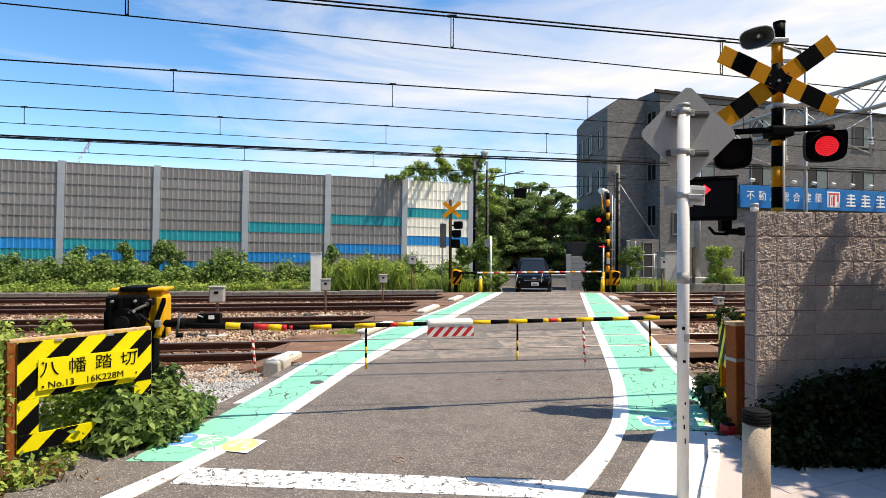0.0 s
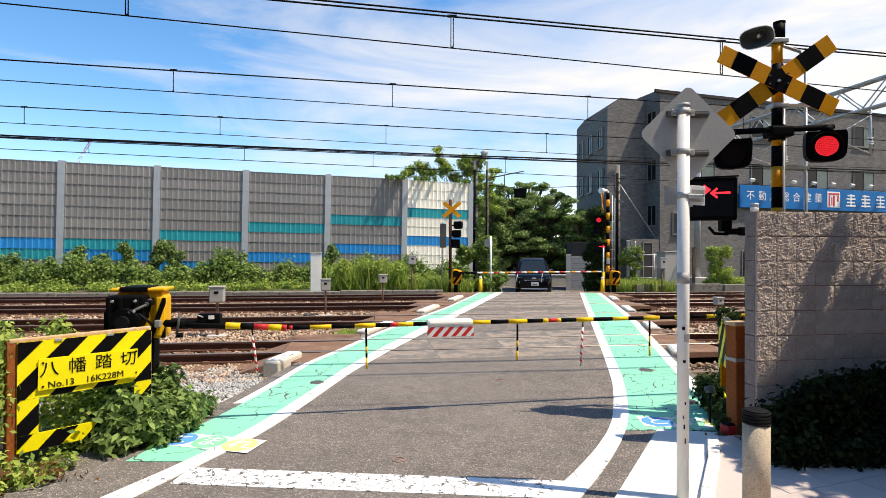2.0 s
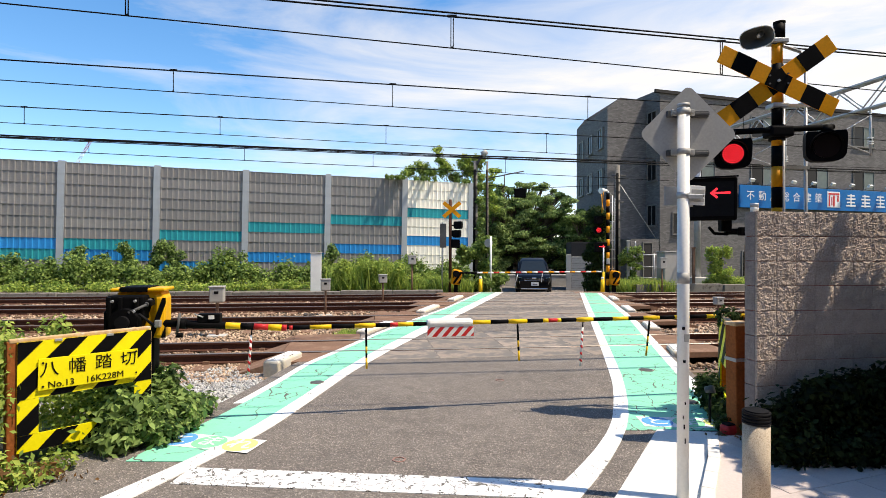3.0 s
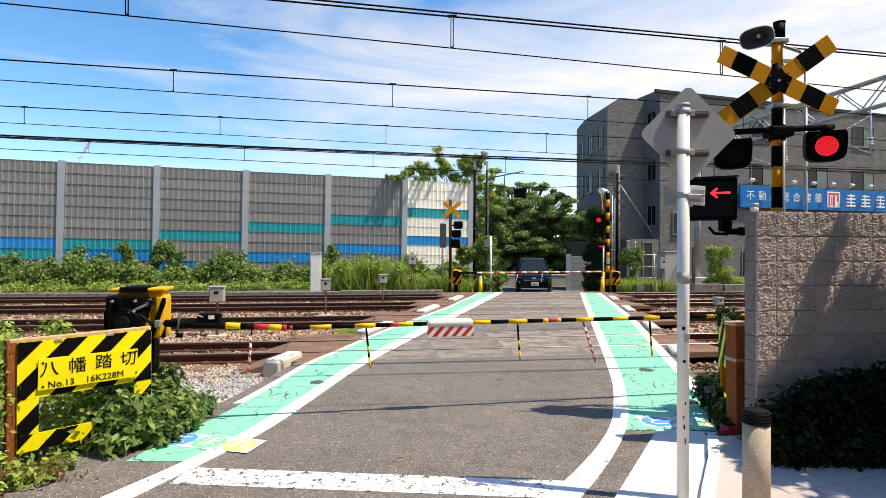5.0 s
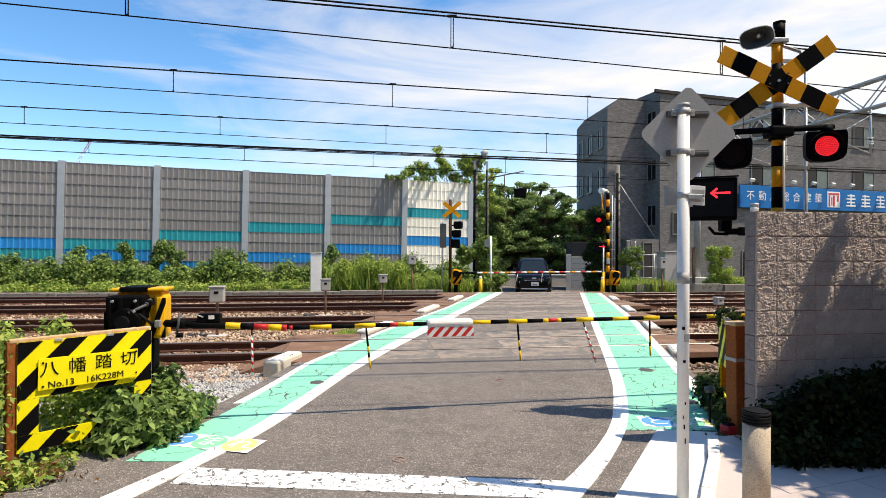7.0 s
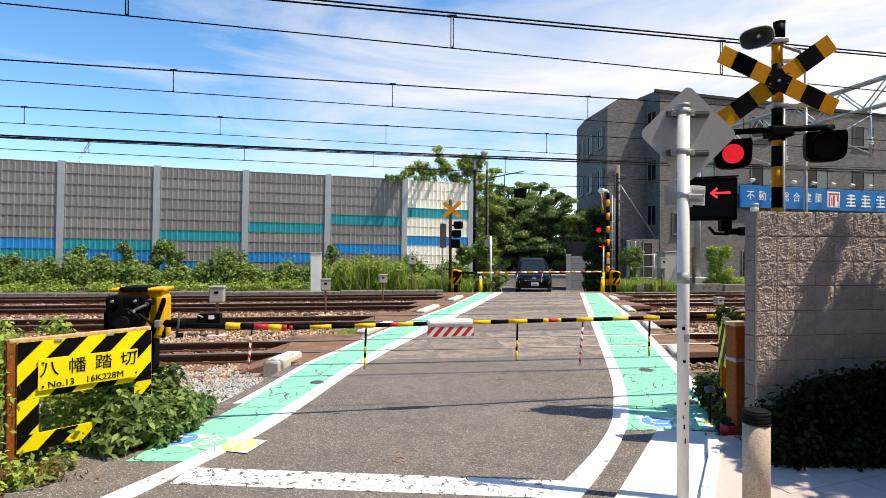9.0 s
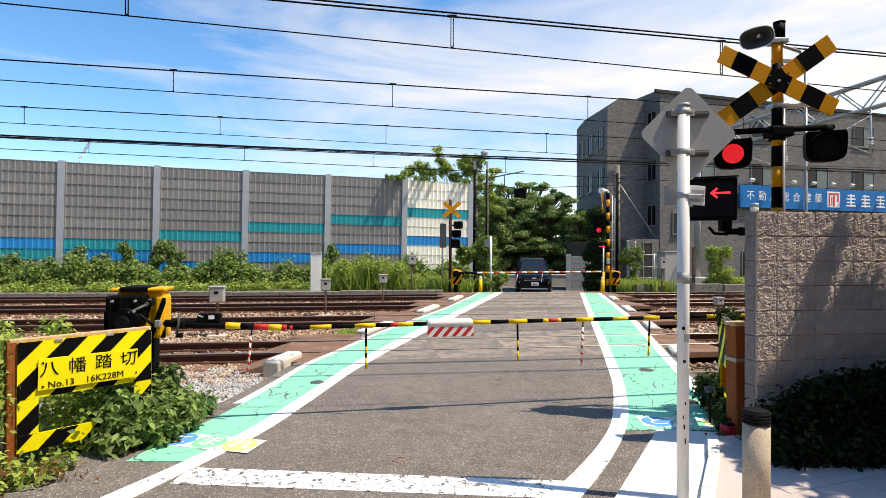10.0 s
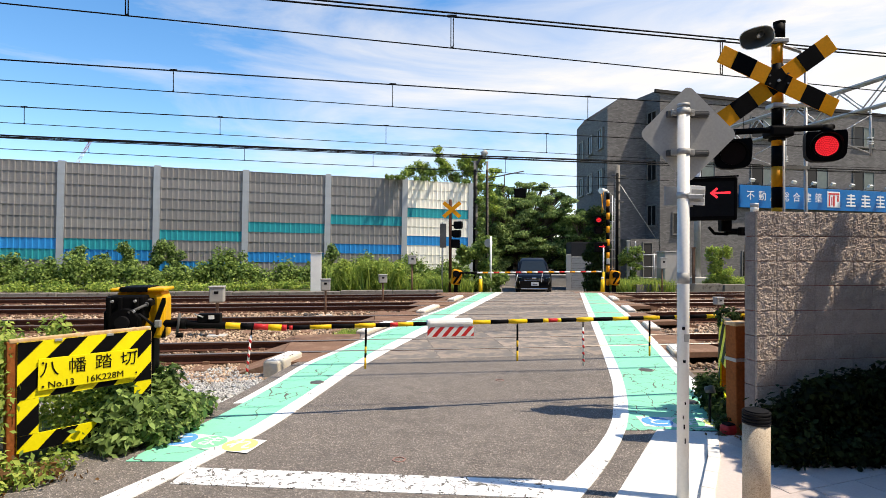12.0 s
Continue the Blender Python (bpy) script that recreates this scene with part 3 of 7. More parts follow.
def sticker(x, y, rz, worn_label, group):
    """Three painted discs on a white sheet, with a syllable on each."""
    t = thing("road_sticker", pose(x, y, 0.0085, 0, 0, rz), worn_label, "road sticker", group)
    bm = bmesh.new()
    box(bm, (0.88, 0.29, 0.002), (0, 0, 0.001))
    part("backing_sheet", bm, "white_paint", t)
    for i, (key, ch) in enumerate((("blue_disc", "と"), ("green_disc", "ま"), ("yellow_disc", "れ"))):
        bm = bmesh.new()
        rod(bm, ((i - 1) * 0.285, 0, 0.0), ((i - 1) * 0.285, 0, 0.0035), 0.14, seg=28)
        d = part("disc", bm, key, t)
        lettering("letter", ch, 0.22, "sign_white", d, pose((i - 1) * 0.285, 0, 0.0045, 0, 0, 0), "white letter")
    return t


sticker(-1.93, 4.46, -13, "round blue, green and yellow stop stickers on the lane", "lane stickers")
sticker(2.30, 5.02, -4, "shaded and scuffed blue, green and yellow stop stickers", "lane stickers")

# covers and ring in the road
for x, y, r in ((-1.52, 6.5, 0.085), (2.75, 7.25, 0.10), (2.62, 5.72, 0.10)):
    t = thing("valve_cover", pose(x, y, 0.004), "small round rusty valve cover set into the lane", "valve cover", "valve covers")
    bm = bmesh.new()
    rod(bm, (0, 0, 0), (0, 0, 0.008), r, seg=20)
    part("rim", bm, "old_concrete", t)
    bm = bmesh.new()
    rod(bm, (0, 0, 0.002), (0, 0, 0.012), r * 0.8, seg=20)
    part("lid", bm, "steel_dark", t)

for x, y in ((-0.33, 4.12), (0.71, 6.67)):
    bm = bmesh.new()
    n = 18
    ring = [[bm.verts.new((math.cos(6.283 * i / n) * r * (1 + 0.08 * math.sin(i * 2.1)), math.sin(6.283 * i / n) * r, z)) for i in range(n)] for r, z in ((0.040, 0.001), (0.040, 0.005), (0.052, 0.005), (0.052, 0.001))]
    for p, q in zip(ring, ring[1:]):
        for i in range(n):
            bm.faces.new((p[i], p[(i + 1) % n], q[(i + 1) % n], q[i]))
    solid("survey_mark", bm, "survey", "faded pink survey ring painted on the asphalt", "road marking", m=pose(x, y, 0.0))

# ---- railway ----
TURN = 7.97
TRACKS = [9.30, 12.95, 16.40, 19.50]
GAUGE = 1.067
RAIL = [(-0.062, -0.150), (-0.062, -0.135), (-0.012, -0.118), (-0.010, -0.045), (-0.034, -0.034), (-0.034, -0.006), (-0.026, 0.0), (0.026, 0.0), (0.034, -0.006), (0.034, -0.034), (0.010, -0.045), (0.012, -0.118), (0.062, -0.135), (0.062, -0.150)]


def rail_mesh(half):
    bm = bmesh.new()
    a = [bm.verts.new((-half, y, z + 0.013)) for y, z in RAIL]
    b = [bm.verts.new((half, y, z + 0.013)) for y, z in RAIL]
    for i in range(len(RAIL)):
        j = (i + 1) % len(RAIL)
        bm.faces.new((a[i], a[j], b[j], b[i])).material_index = 1 if i in (5, 6, 7) else 0
    bm.faces.new(a[::-1])
    bm.faces.new(b)
    return bm


def crossing_x(d):
    """Where the road's two sides lie along a track that crosses it at depth d."""
    return float(ROAD_L(d)), float(ROAD_R(d))


rail_me = None
for k, d in enumerate(TRACKS):
    t = tagged(new("railway_track"), "rusty railway track on stone ballast crossing the road", "railway track", "railway tracks", "structure")
    t.matrix_world = pose(0, d, 0, 0, 0, TURN)
    for s in (-1, 1):
        if rail_me is None:
            r = part("rail", rail_mesh(90), ["rail_side", "rail_top"], t)
            rail_me = r.data
        else:
            r = new("rail", rail_me)
            r.parent = t
        r.location = (0, s * GAUGE / 2, 0)
    # guard rails beside the running rails, near the road
    lo, hi = crossing_x(d)
    lo, hi = lo - 0.9, hi + 0.75
    bm = bmesh.new()
    for i in range(-46, 46):
        x = i * 0.62
        if lo - 0.3 < x < hi + 0.3:
            continue
        box(bm, (0.22, 2.1, 0.14), (x, 0, -0.205), bevel=0.0)
        for s in (-1, 1):
            for o in (-0.085, 0.085):
                box(bm, (0.09, 0.05, 0.05), (x, s * GAUGE / 2 + o, -0.118))
    sl = part("sleepers", bm, "rust", t, "weathered sleepers half buried in ballast")
    tagged(sl, kind="stuff")
    # deck plates
    n = max(4, round((hi - lo) / 1.25))
    w = (hi - lo) / n
    bands = ((-0.93, 0.66), (0.0, 0.87), (0.93, 0.66))
    for bi, (cy, wy) in enumerate(bands):
        bm = bmesh.new()
        box(bm, (w - 0.02, wy, 0.09), (0, 0, -0.042), bevel=0.004)
        plates = {}
        for j in range(n):
            key = "deck" if lo + 1.5 < lo + w * (j + 0.5) < hi - 1.3 else "rust"
            if key in plates:
                p = new("deck_plate", plates[key])
                p.parent = t
            else:
                p = part("deck_plate", bm.copy(), key, t)
                plates[key] = p.data
            p.location = (lo + w * (j + 0.5), cy, 0)
        bm.free()
    # sloped end wedges that turn hanging couplings aside
    for sx, side in ((lo, -1), (hi, 1)):
        for cy, wy in bands:
            bm = bmesh.new()
            x2 = sx + side * 0.55
            vs = [bm.verts.new(p) for p in ((sx, cy - wy / 2, 0.0), (sx, cy + wy / 2, 0.0), (x2, cy + wy / 2, -0.17), (x2, cy - wy / 2, -0.17), (sx, cy - wy / 2, -0.2), (sx, cy + wy / 2, -0.2))]
            for f in ((0, 1, 2, 3), (1, 5, 2), (0, 3, 4), (0, 4, 5, 1), (3, 2, 5, 4)):
                bm.faces.new([vs[i] for i in f])
            part("end_wedge", bm, "rust", t)


def ballast_points(count, x0, x1, y0, y1, seed, lift=-0.185):
    g = np.random.default_rng(seed)
    x = g.uniform(x0, x1, count)
    y = g.uniform(y0, y1, count)
    depth = y + 0.14 * x
    ok = np.ones(count, bool)
    rl, rr = ROAD_L(depth) - 0.95, ROAD_R(depth) + 0.85
    bare_l, bare_r = ROAD_L(depth) - 0.1, ROAD_R(depth) + 0.1
    for d in TRACKS:
        near = np.abs(y - d) < 1.35
        ok &= ~(near & (x > rl) & (x < rr))
        for s in (-1, 1):
            ok &= np.abs(y - d - s * GAUGE / 2) > 0.075
    ok &= ~((x > bare_l) & (x < bare_r))
    x, depth = x[ok], depth[ok]
    return np.stack([x, depth, lift + 0.035 * g.random(len(x))], 1), g


bm = bmesh.new()
plate(bm, [(-90, 7.5, -0.195), (90, 7.5, -0.195), (90, 21.0, -0.195), (-90, 21.0, -0.195)], 0.2)
bmesh.ops.transform(bm, matrix=Matrix(((1, 0, 0, 0), (0.14, 1, 0, 0), (0, 0, 1, 0), (0, 0, 0, 1))), verts=bm.verts)
solid("ballast_bed", bm, "ballast", "brown stone ballast bed under the tracks", "ballast")
for args, size in (((15000, -7.5, -1.0, 7.6, 11.0, 5), 0.040), ((9000, -9.5, 0.5, 11.0, 14.6, 6), 0.045), ((9000, -14, 2, 14.6, 21.0, 7), 0.055), ((9000, 3.0, 8.5, 7.6, 14.6, 8), 0.042), ((6000, 4, 15, 14.6, 21.0, 9), 0.055), ((4000, -26, -12, 12, 21.0, 10), 0.06)):
    pts, g = ballast_points(*args)
    rocks("ballast_stones", pts, size * (0.5 + 0.7 * g.random(len(pts))), "stone", "brown and grey angular ballast stones between the rails", args[-1])
g = np.random.default_rng(21)
gx = g.uniform(-4.6, -2.3, 9000)
gy = g.uniform(5.3, 8.3, 9000)
keep = (gx < ROAD_L(gy) + 0.05) & (gy - 0.14 * gx < 8.45 + 0.0 * gx)
pts = np.stack([gx, gy, np.interp(gy - 0.12 * gx, [6.3, 7.4], [-0.04, -0.17]) + 0.02 * g.random(len(gx))], 1)[keep]
rocks("gravel_stones", pts, 0.022 * (0.5 + 0.9 * g.random(len(pts))), "gravel", "fine pale grey gravel beside the walking lane", 22)


def kerb_stone(x, y, rz, length, rise=0.065):
    t = thing("kerb_stone", pose(x, y, 0, 0, 0, rz), "weathered beige kerb block with a white painted top", "kerb stone", "kerb blocks at the crossing")
    bm = bmesh.new()
    box(bm, (0.24, length, rise + 0.235), (0, 0, (rise - 0.235) / 2), bevel=0.03)
    part("block", bm, "kerb", t)
    bm = bmesh.new()
    box(bm, (0.18, length - 0.06, 0.012), (0, 0, rise + 0.002), bevel=0.004)
    part("painted_top", bm, "stop_paint", t, "chipped white painted top")


for y, length in ((7.75, 0.75), (11.05, 1.5), (14.65, 1.6), (18.0, 1.5)):
    kerb_stone(float(ROAD_L(y)) - (0.22 if y < 8 else 0.10), y, -math.degrees(math.atan2(float(ROAD_L(y + 0.5) - ROAD_L(y - 0.5)), 1.0)), length, 0.08 if y < 8 else 0.065)
for y, length in ((8.6, 0.7), (11.4, 1.0), (14.9, 1.3), (18.2, 1.2)):
    kerb_stone(float(ROAD_R(y)) + 0.10, y, -math.degrees(math.atan2(float(ROAD_R(y + 0.5) - ROAD_R(y - 0.5)), 1.0)), length)

# ---- corner pavement ----
bm = bmesh.new()
plate(bm, [(1.92, 4.80, 0.02), (1.13, 3.49, 0.02), (0.15, 1.9, 0.02), (0.8, 1.7, 0.02), (1.70, 3.5, 0.02), (2.24, 4.52, 0.02), (2.42, 4.72, 0.02)], 0.05)
solid("concrete_gutter", bm, "pale_concrete", "pale smooth concrete gutter apron at the corner", "gutter")
kerb = tagged(new("pavement_kerb"), "low pale concrete kerb along the pavement", "kerb", "", "structure")
path = [Vector(p) for p in ((0.74, 1.7, 0), (1.22, 2.6, 0), (1.70, 3.5, 0), (2.00, 4.02, 0), (2.24, 4.52, 0))]
for a, b in zip(path, path[1:]):
    for i in range(2):
        p, q = a.lerp(b, i / 2), a.lerp(b, (i + 1) / 2)
        d = q - p
        bm = bmesh.new()
        box(bm, (d.length - 0.002, 0.085, 0.14), (0, 0, 0.0), bevel=0.007)
        k = part("kerb_block", bm, "pale_concrete", kerb)
        k.matrix_local = pose((p.x + q.x) / 2 + 0.035, (p.y + q.y) / 2, 0.0, 0, 0, math.degrees(math.atan2(d.y, d.x)))
pav = tagged(new("pavement"), "pinkish stone paving slabs around the corner", "pavement", "", "structure")
bm = bmesh.new()
plate(bm, [(0.79, 1.7, 0.055), (1.76, 3.5, 0.055), (2.30, 4.52, 0.055), (5.2, 4.9, 0.055), (6.5, 1.7, 0.055)], 0.06)
part("bed", bm, "paving", pav)
g = random.Random(4)
bm = bmesh.new()
box(bm, (0.395, 0.295, 0.03), bevel=0.003)
slab = None
for i in range(12):
    for j in range(14):
        u, v = (j + 0.5 * (i % 2)) * 0.40, i * 0.30
        x, y = 0.95 + u * 0.94 - v * 0.34 + 0.9, 1.55 + u * 0.34 + v * 0.94
        if y > 4.55 or x < 0.5 * (y - 3.5) + 2.03 or x > 5.4 or y < 1.6:
            continue
        if slab is None:
            slab = part("paving_slab", bm, "paving", pav)
            s = slab
        else:
            s = new("paving_slab", slab.data)
            s.parent = pav
        s.matrix_local = pose(x, y, 0.045 + g.uniform(-0.001, 0.001), 0, 0, 20)

# ---- block wall ----
bw = tagged(new("block_wall"), "rough split-face brown block wall with reddish joints", "garden wall", "", "structure")
bw.matrix_world = pose(2.538, 4.30, 0, 0, 0, 9)
bm = bmesh.new()
box(bm, (4.4, 0.117, 1.918), (2.21, 0.1015, 0.959))
part("core", bm, "mortar", bw)


def split_block(seed):
    """One hewn face: a lattice of uneven depth with straight arrises."""
    rr = random.Random(seed)
    bm = bmesh.new()
    nx, nz = 18, 20
    w, h = 0.1775, 0.1975
    grid = []
    for k in range(nz + 1):
        row = []
        for i in range(nx + 1):
            rim = i in (0, nx) or k in (0, nz)
            x, z = -w / 2 + w * i / nx, -h / 2 + h * k / nz
            y = (-0.006 if rim else -0.009) - 0.0055 * rr.random() - 0.007 * noise.noise((x * 22 + seed * 3.1, z * 14, seed)) - 0.0065 * noise.noise((x * 70, z * 70 + seed, 1.7 + seed))
            row.append(bm.verts.new((x + (0 if rim else rr.uniform(-0.004, 0.004)), y, z + (0 if rim else rr.uniform(-0.004, 0.004)))))
        grid.append(row)
    for p, q in zip(grid, grid[1:]):
        for i in range(nx):
            bm.faces.new((p[i], p[i + 1], q[i + 1], q[i]))
    edge = [v for v in grid[0]] + [r[-1] for r in grid[1:]] + grid[-1][-2::-1] + [r[0] for r in grid[-2:0:-1]]
    back = [bm.verts.new((v.co.x, 0.05, v.co.z)) for v in edge]
    for i in range(len(edge)):
        j = (i + 1) % len(edge)
        bm.faces.new((edge[i], back[i], back[j], edge[j]))
    return bm


faces = []
for s in range(9):
    ob = put("split_block", split_block(s + 1), "block")
    faces.append(ob.data)
    bpy.data.objects.remove(ob)
g = random.Random(8)
H = 0.2025
for row in range(9):
    z = 1.936 - H * (row + 0.5)
    for i in range(23):
        b = new("block", faces[g.randrange(9)])
        b.parent = bw
        b.matrix_local = pose(0.18 * (i + 0.5), 0.042, z, 0, 180 if g.random() < 0.5 else 0, 0)
    bm = bmesh.new()
    box(bm, (0.03, 0.115, H - 0.006), (0.011, 0.1065, z), bevel=0.003)
    part("end_block", bm, "block_plain", bw)
pipe = thing("drain_cap", pose(2.565, 4.42, 1.93), "small round galvanised pipe cap on the block wall", "pipe cap")
bm = bmesh.new()
rod(bm, (0, 0, 0), (0, 0, 0.045), 0.03, seg=14)
part("stub", bm, "white", pipe)
bm = bmesh.new()
rod(bm, (0, 0, 0.045), (0, 0, 0.075), 0.033, seg=14)
part("cap", bm, "steel", pipe)

# ---- noise barrier ----
nb = tagged(new("noise_barrier"), "tall grey-brown railway noise barrier with teal and blue panel rows", "noise barrier", "", "structure")
BAY, TOP, ROWH, LAST, BEND = 4.0, 5.64, 0.50, 3.84, 6.5
nb.matrix_world = pose(-17.6, 24.6, 0, 0, 0, 14.27) @ pose(0, 0, 0, 0, 0.75, 0)


def barrier_y(x):
    """Depth of the barrier's face at x."""
    return 24.6 + (x + 17.6) * 0.2544


def panel_mesh(key):
    """A ribbed sheet: narrow ribs with slanting flanks, hollows that lean between them, and a lip above."""
    bm = bmesh.new()
    w, n = BAY - 0.30, 15
    p = w / n
    plan = []
    for i in range(n):
        x = -w / 2 + p * i
        plan += [(x, 0.0), (x + 0.16 * p, 0.0), (x + 0.26 * p, 0.025), (x + 0.55 * p, 0.025), (x + 0.97 * p, 0.009)]
    plan += [(w / 2, 0.0)]
    low = [bm.verts.new((x, y + 0.012, -ROWH / 2 + 0.012)) for x, y in plan]
    top = [bm.verts.new((x, y + 0.020, ROWH / 2 - 0.018)) for x, y in plan]
    for i in range(len(plan) - 1):
        bm.faces.new((low[i], low[i + 1], top[i + 1], top[i]))
    box(bm, (w, 0.05, ROWH), (0, 0.10, 0))
    box(bm, (w, 0.06, 0.018), (0, 0.052, ROWH / 2 - 0.009))
    box(bm, (w, 0.06, 0.012), (0, 0.046, -ROWH / 2 + 0.006))
    me = bpy.data.meshes.new("panel")
    bm.to_mesh(me)
    bm.free()
    me.materials.append(M[key])
    return me


pm = {k: panel_mesh(k) for k in ("panel_grey", "panel_teal", "panel_blue", "panel_white")}
COLOURED = {-3: (8, 7), -2: (7, 8), -1: (8, 7), 0: (7, 8), 1: (6, 9), 2: (5, 8), 3: (4, 7), 4: (3, 6)}
for bay in range(-3, 5):
    for row in range(11):
        teal, blue = COLOURED[bay]
        key = "panel_teal" if row == teal else "panel_blue" if row == blue else "panel_white" if bay == 4 else "panel_grey"
        p = new("panel", pm[key])
        p.parent = nb
        p.location = (BAY * (bay + 0.5), 0, TOP - ROWH * (row + 0.5))
        if bay == 4:
            p.matrix_local = pose(BAY * 4, 0, 0, 0, 0, BEND) @ pose(LAST / 2, 0, TOP - ROWH * (row + 0.5)) @ Matrix.Diagonal(((LAST - 0.28) / (BAY - 0.30), 1, 1, 1))
bm = bmesh.new()
for y in (-0.02, 0.15):
    box(bm, (0.29, 0.02, 5.9), (0, y, 2.75))
box(bm, (0.03, 0.16, 5.9), (0, 0.065, 2.75))
bpost = part("post", bm, "post", nb, "pale grey steel H-section post")
bpost.location = (-3 * BAY, 0, 0)
for i in range(-2, 6):
    p = new("post", bpost.data)
    p.parent = nb
    p.location = (BAY * i, 0, 0) if i < 5 else (BAY * 4 + LAST * math.cos(radians(BEND)), LAST * math.sin(radians(BEND)), 0)

# ---- apartment building ----
bd = thing("apartment_building", pose(10.4, 34.0, 0, 0, 0, 17), "grey tiled four-storey apartment building with dark windows", "building")
P = 1.45


def wall_piece(name, size, at):
    bm = bmesh.new()
    box(bm, size, at)
    return part(name, bm, "facade", bd)


bm = bmesh.new()
low, up = -1.0, 11.2
foot = [(0.98, P), (4.0, P), (4.0, 8.5), (2.9, 8.5)]
base = [bm.verts.new((x, y, low)) for x, y in foot]
A, B, C, D, E, F = [bm.verts.new(p) for p in ((0.98, P, 11.2), (1.95, P, 11.95), (4.0, P, 11.95), (4.0, 8.5, 12.2), (3.6, 8.5, 12.2), (2.9, 8.5, 11.4))]
bm.faces.new(base[::-1])
bm.faces.new((base[0], base[1], C, B, A))
bm.faces.new((base[1], base[2], D, C))
bm.faces.new((base[2], base[3], F, E, D))
bm.faces.new((base[3], base[0], A, F))
for f in (bm.faces.new((A, B, E, F)), bm.faces.new((B, C, D, E))):
    f.material_index = 1
part("setback_wall", bm, ["facade", "slate"], bd)
wall_piece("main_wall", (24.0, 7.0, 12.6), (15.98, 3.5, 5.75))
wall_piece("ground_floor_wall", (2.2, P - 0.05, 3.4), (2.85, (P - 0.05) / 2 + 0.02, 0.75))
bm = bmesh.new()
box(bm, (4.5, 7.2, 0.5), (6.3, 3.8, 12.08))
part("stair_tower", bm, "facade", bd)
bm = bmesh.new()
box(bm, (24.9, 0.16, 0.20), (16.0, -0.03, 12.14))
part("parapet_cap", bm, "slate", bd)


def window(x, y, z, w, h, rz=0, curtain=True):
    """A two-leaf sliding window standing proud of the wall, with a sill and two panes."""
    m = pose(x, y, z, 0, 0, rz)
    bm = bmesh.new()
    for s in (-1, 1):
        box(bm, (0.06, 0.10, h), (s * w / 2, -0.03, 0))
        box(bm, (w + 0.06, 0.10, 0.06), (0, -0.03, s * h / 2))
    box(bm, (0.05, 0.07, h), (0, -0.03, 0))
    f = part("window", bm, "win_frame", bd, "dark sliding window in a bronze frame")
    f.matrix_local = m
    for i, s in enumerate((-1, 1)):
        bm = bmesh.new()
        box(bm, (w / 2 - 0.05, 0.02, h - 0.05), (s * w / 4, -0.012 - 0.012 * i, 0))
        part("pane", bm, "curtain" if curtain and i else "glass", f)
    bm = bmesh.new()
    box(bm, (w + 0.16, 0.16, 0.05), (0, -0.06, -h / 2 - 0.055))
    part("sill", bm, "win_frame", f)


for z in (10.35, 7.0):
    for s in (7.3, 12.6, 17.6, 22.3):
        window(s, 0, z, 2.15, 1.5)
for s in (5.6, 12.0, 16.5, 21.0):
    window(s, 0, 3.5, 1.3, 1.4)
for s in (5.2, 8.6, 11.2):
    window(s, 0, 0.7, 0.9, 2.0, curtain=False)
for z in (10.3, 7.05, 4.05):
    window(3.978, 0.75, z, 0.9, 1.35, -90, curtain=False)
side = math.degrees(math.atan2(8.5 - P, 2.9 - 0.98)) + 180
for k, u in enumerate((0.18, 0.5, 0.80)):
    for z in (9.4, 6.6, 3.9):
        window(0.98 + 1.92 * u - 0.012, P + (8.5 - P) * u, z, 1.0, 1.35, side, curtain=k != 1)

# sign along the facade
sg = thing("shop_sign", bd.matrix_world @ pose(18.6, -0.22, 5.47), "long blue fascia sign with white lettering on the facade", "sign")
bm = bmesh.new()
box(bm, (16.6, 0.14, 1.56), bevel=0.02)
part("sign_board", bm, "sign_blue", sg)
for i, ch in enumerate("不動産総合建築"):
    lettering("letter", ch, 0.72, "sign_white", sg, pose(-7.40 + i * 1.04, -0.08, 0.03, 90, 0, 0))
bm = bmesh.new()
box(bm, (1.25, 0.03, 1.15), (0.30, -0.08, 0.02), bevel=0.01)
lg = part("logo_field", bm, "sign_white", sg, "white logo field with plain red bars")
for x, z, w, h in ((0.30, 0.43, 1.05, 0.12), (-0.14, -0.08, 0.13, 0.80), (0.30, -0.08, 0.15, 0.80), (0.70, 0.10, 0.13, 0.45), (0.10, -0.10, 0.08, 0.6)):
    bm = bmesh.new()
    box(bm, (w, 0.02, h), (x, -0.10, z))
    part("logo_bar", bm, "logo_red", lg)
for i in range(5):
    bm = bmesh.new()
    for z, w in ((0.36, 0.72), (0.12, 0.9), (-0.14, 0.78), (-0.38, 0.95)):
        box(bm, (w, 0.02, 0.11), (2.02 + i * 1.52, -0.085, z))
    box(bm, (0.11, 0.024, 0.95), (2.02 + i * 1.52 - 0.1 * (i % 2), -0.085, 0))
    part("plain_bars", bm, "sign_white", sg)
for i in range(9):
    t = thing("sign_floodlight", bd.matrix_world @ pose(10.9 + i * 1.85, -0.30, 6.25), "small pale floodlight leaning out above the sign", "floodlight", "floodlights over the sign")
    bm = bmesh.new()
    rod(bm, (0, 0.1, 0), (0, -0.35, 0.26), 0.03, seg=8)
    part("arm", bm, "steel", t)
    bm = bmesh.new()
    box(bm, (0.36, 0.16, 0.22), (0, -0.42, 0.28), Euler((radians(35), 0, 0)).to_matrix(), bevel=0.02)
    part("lamp_box", bm, "white", t)


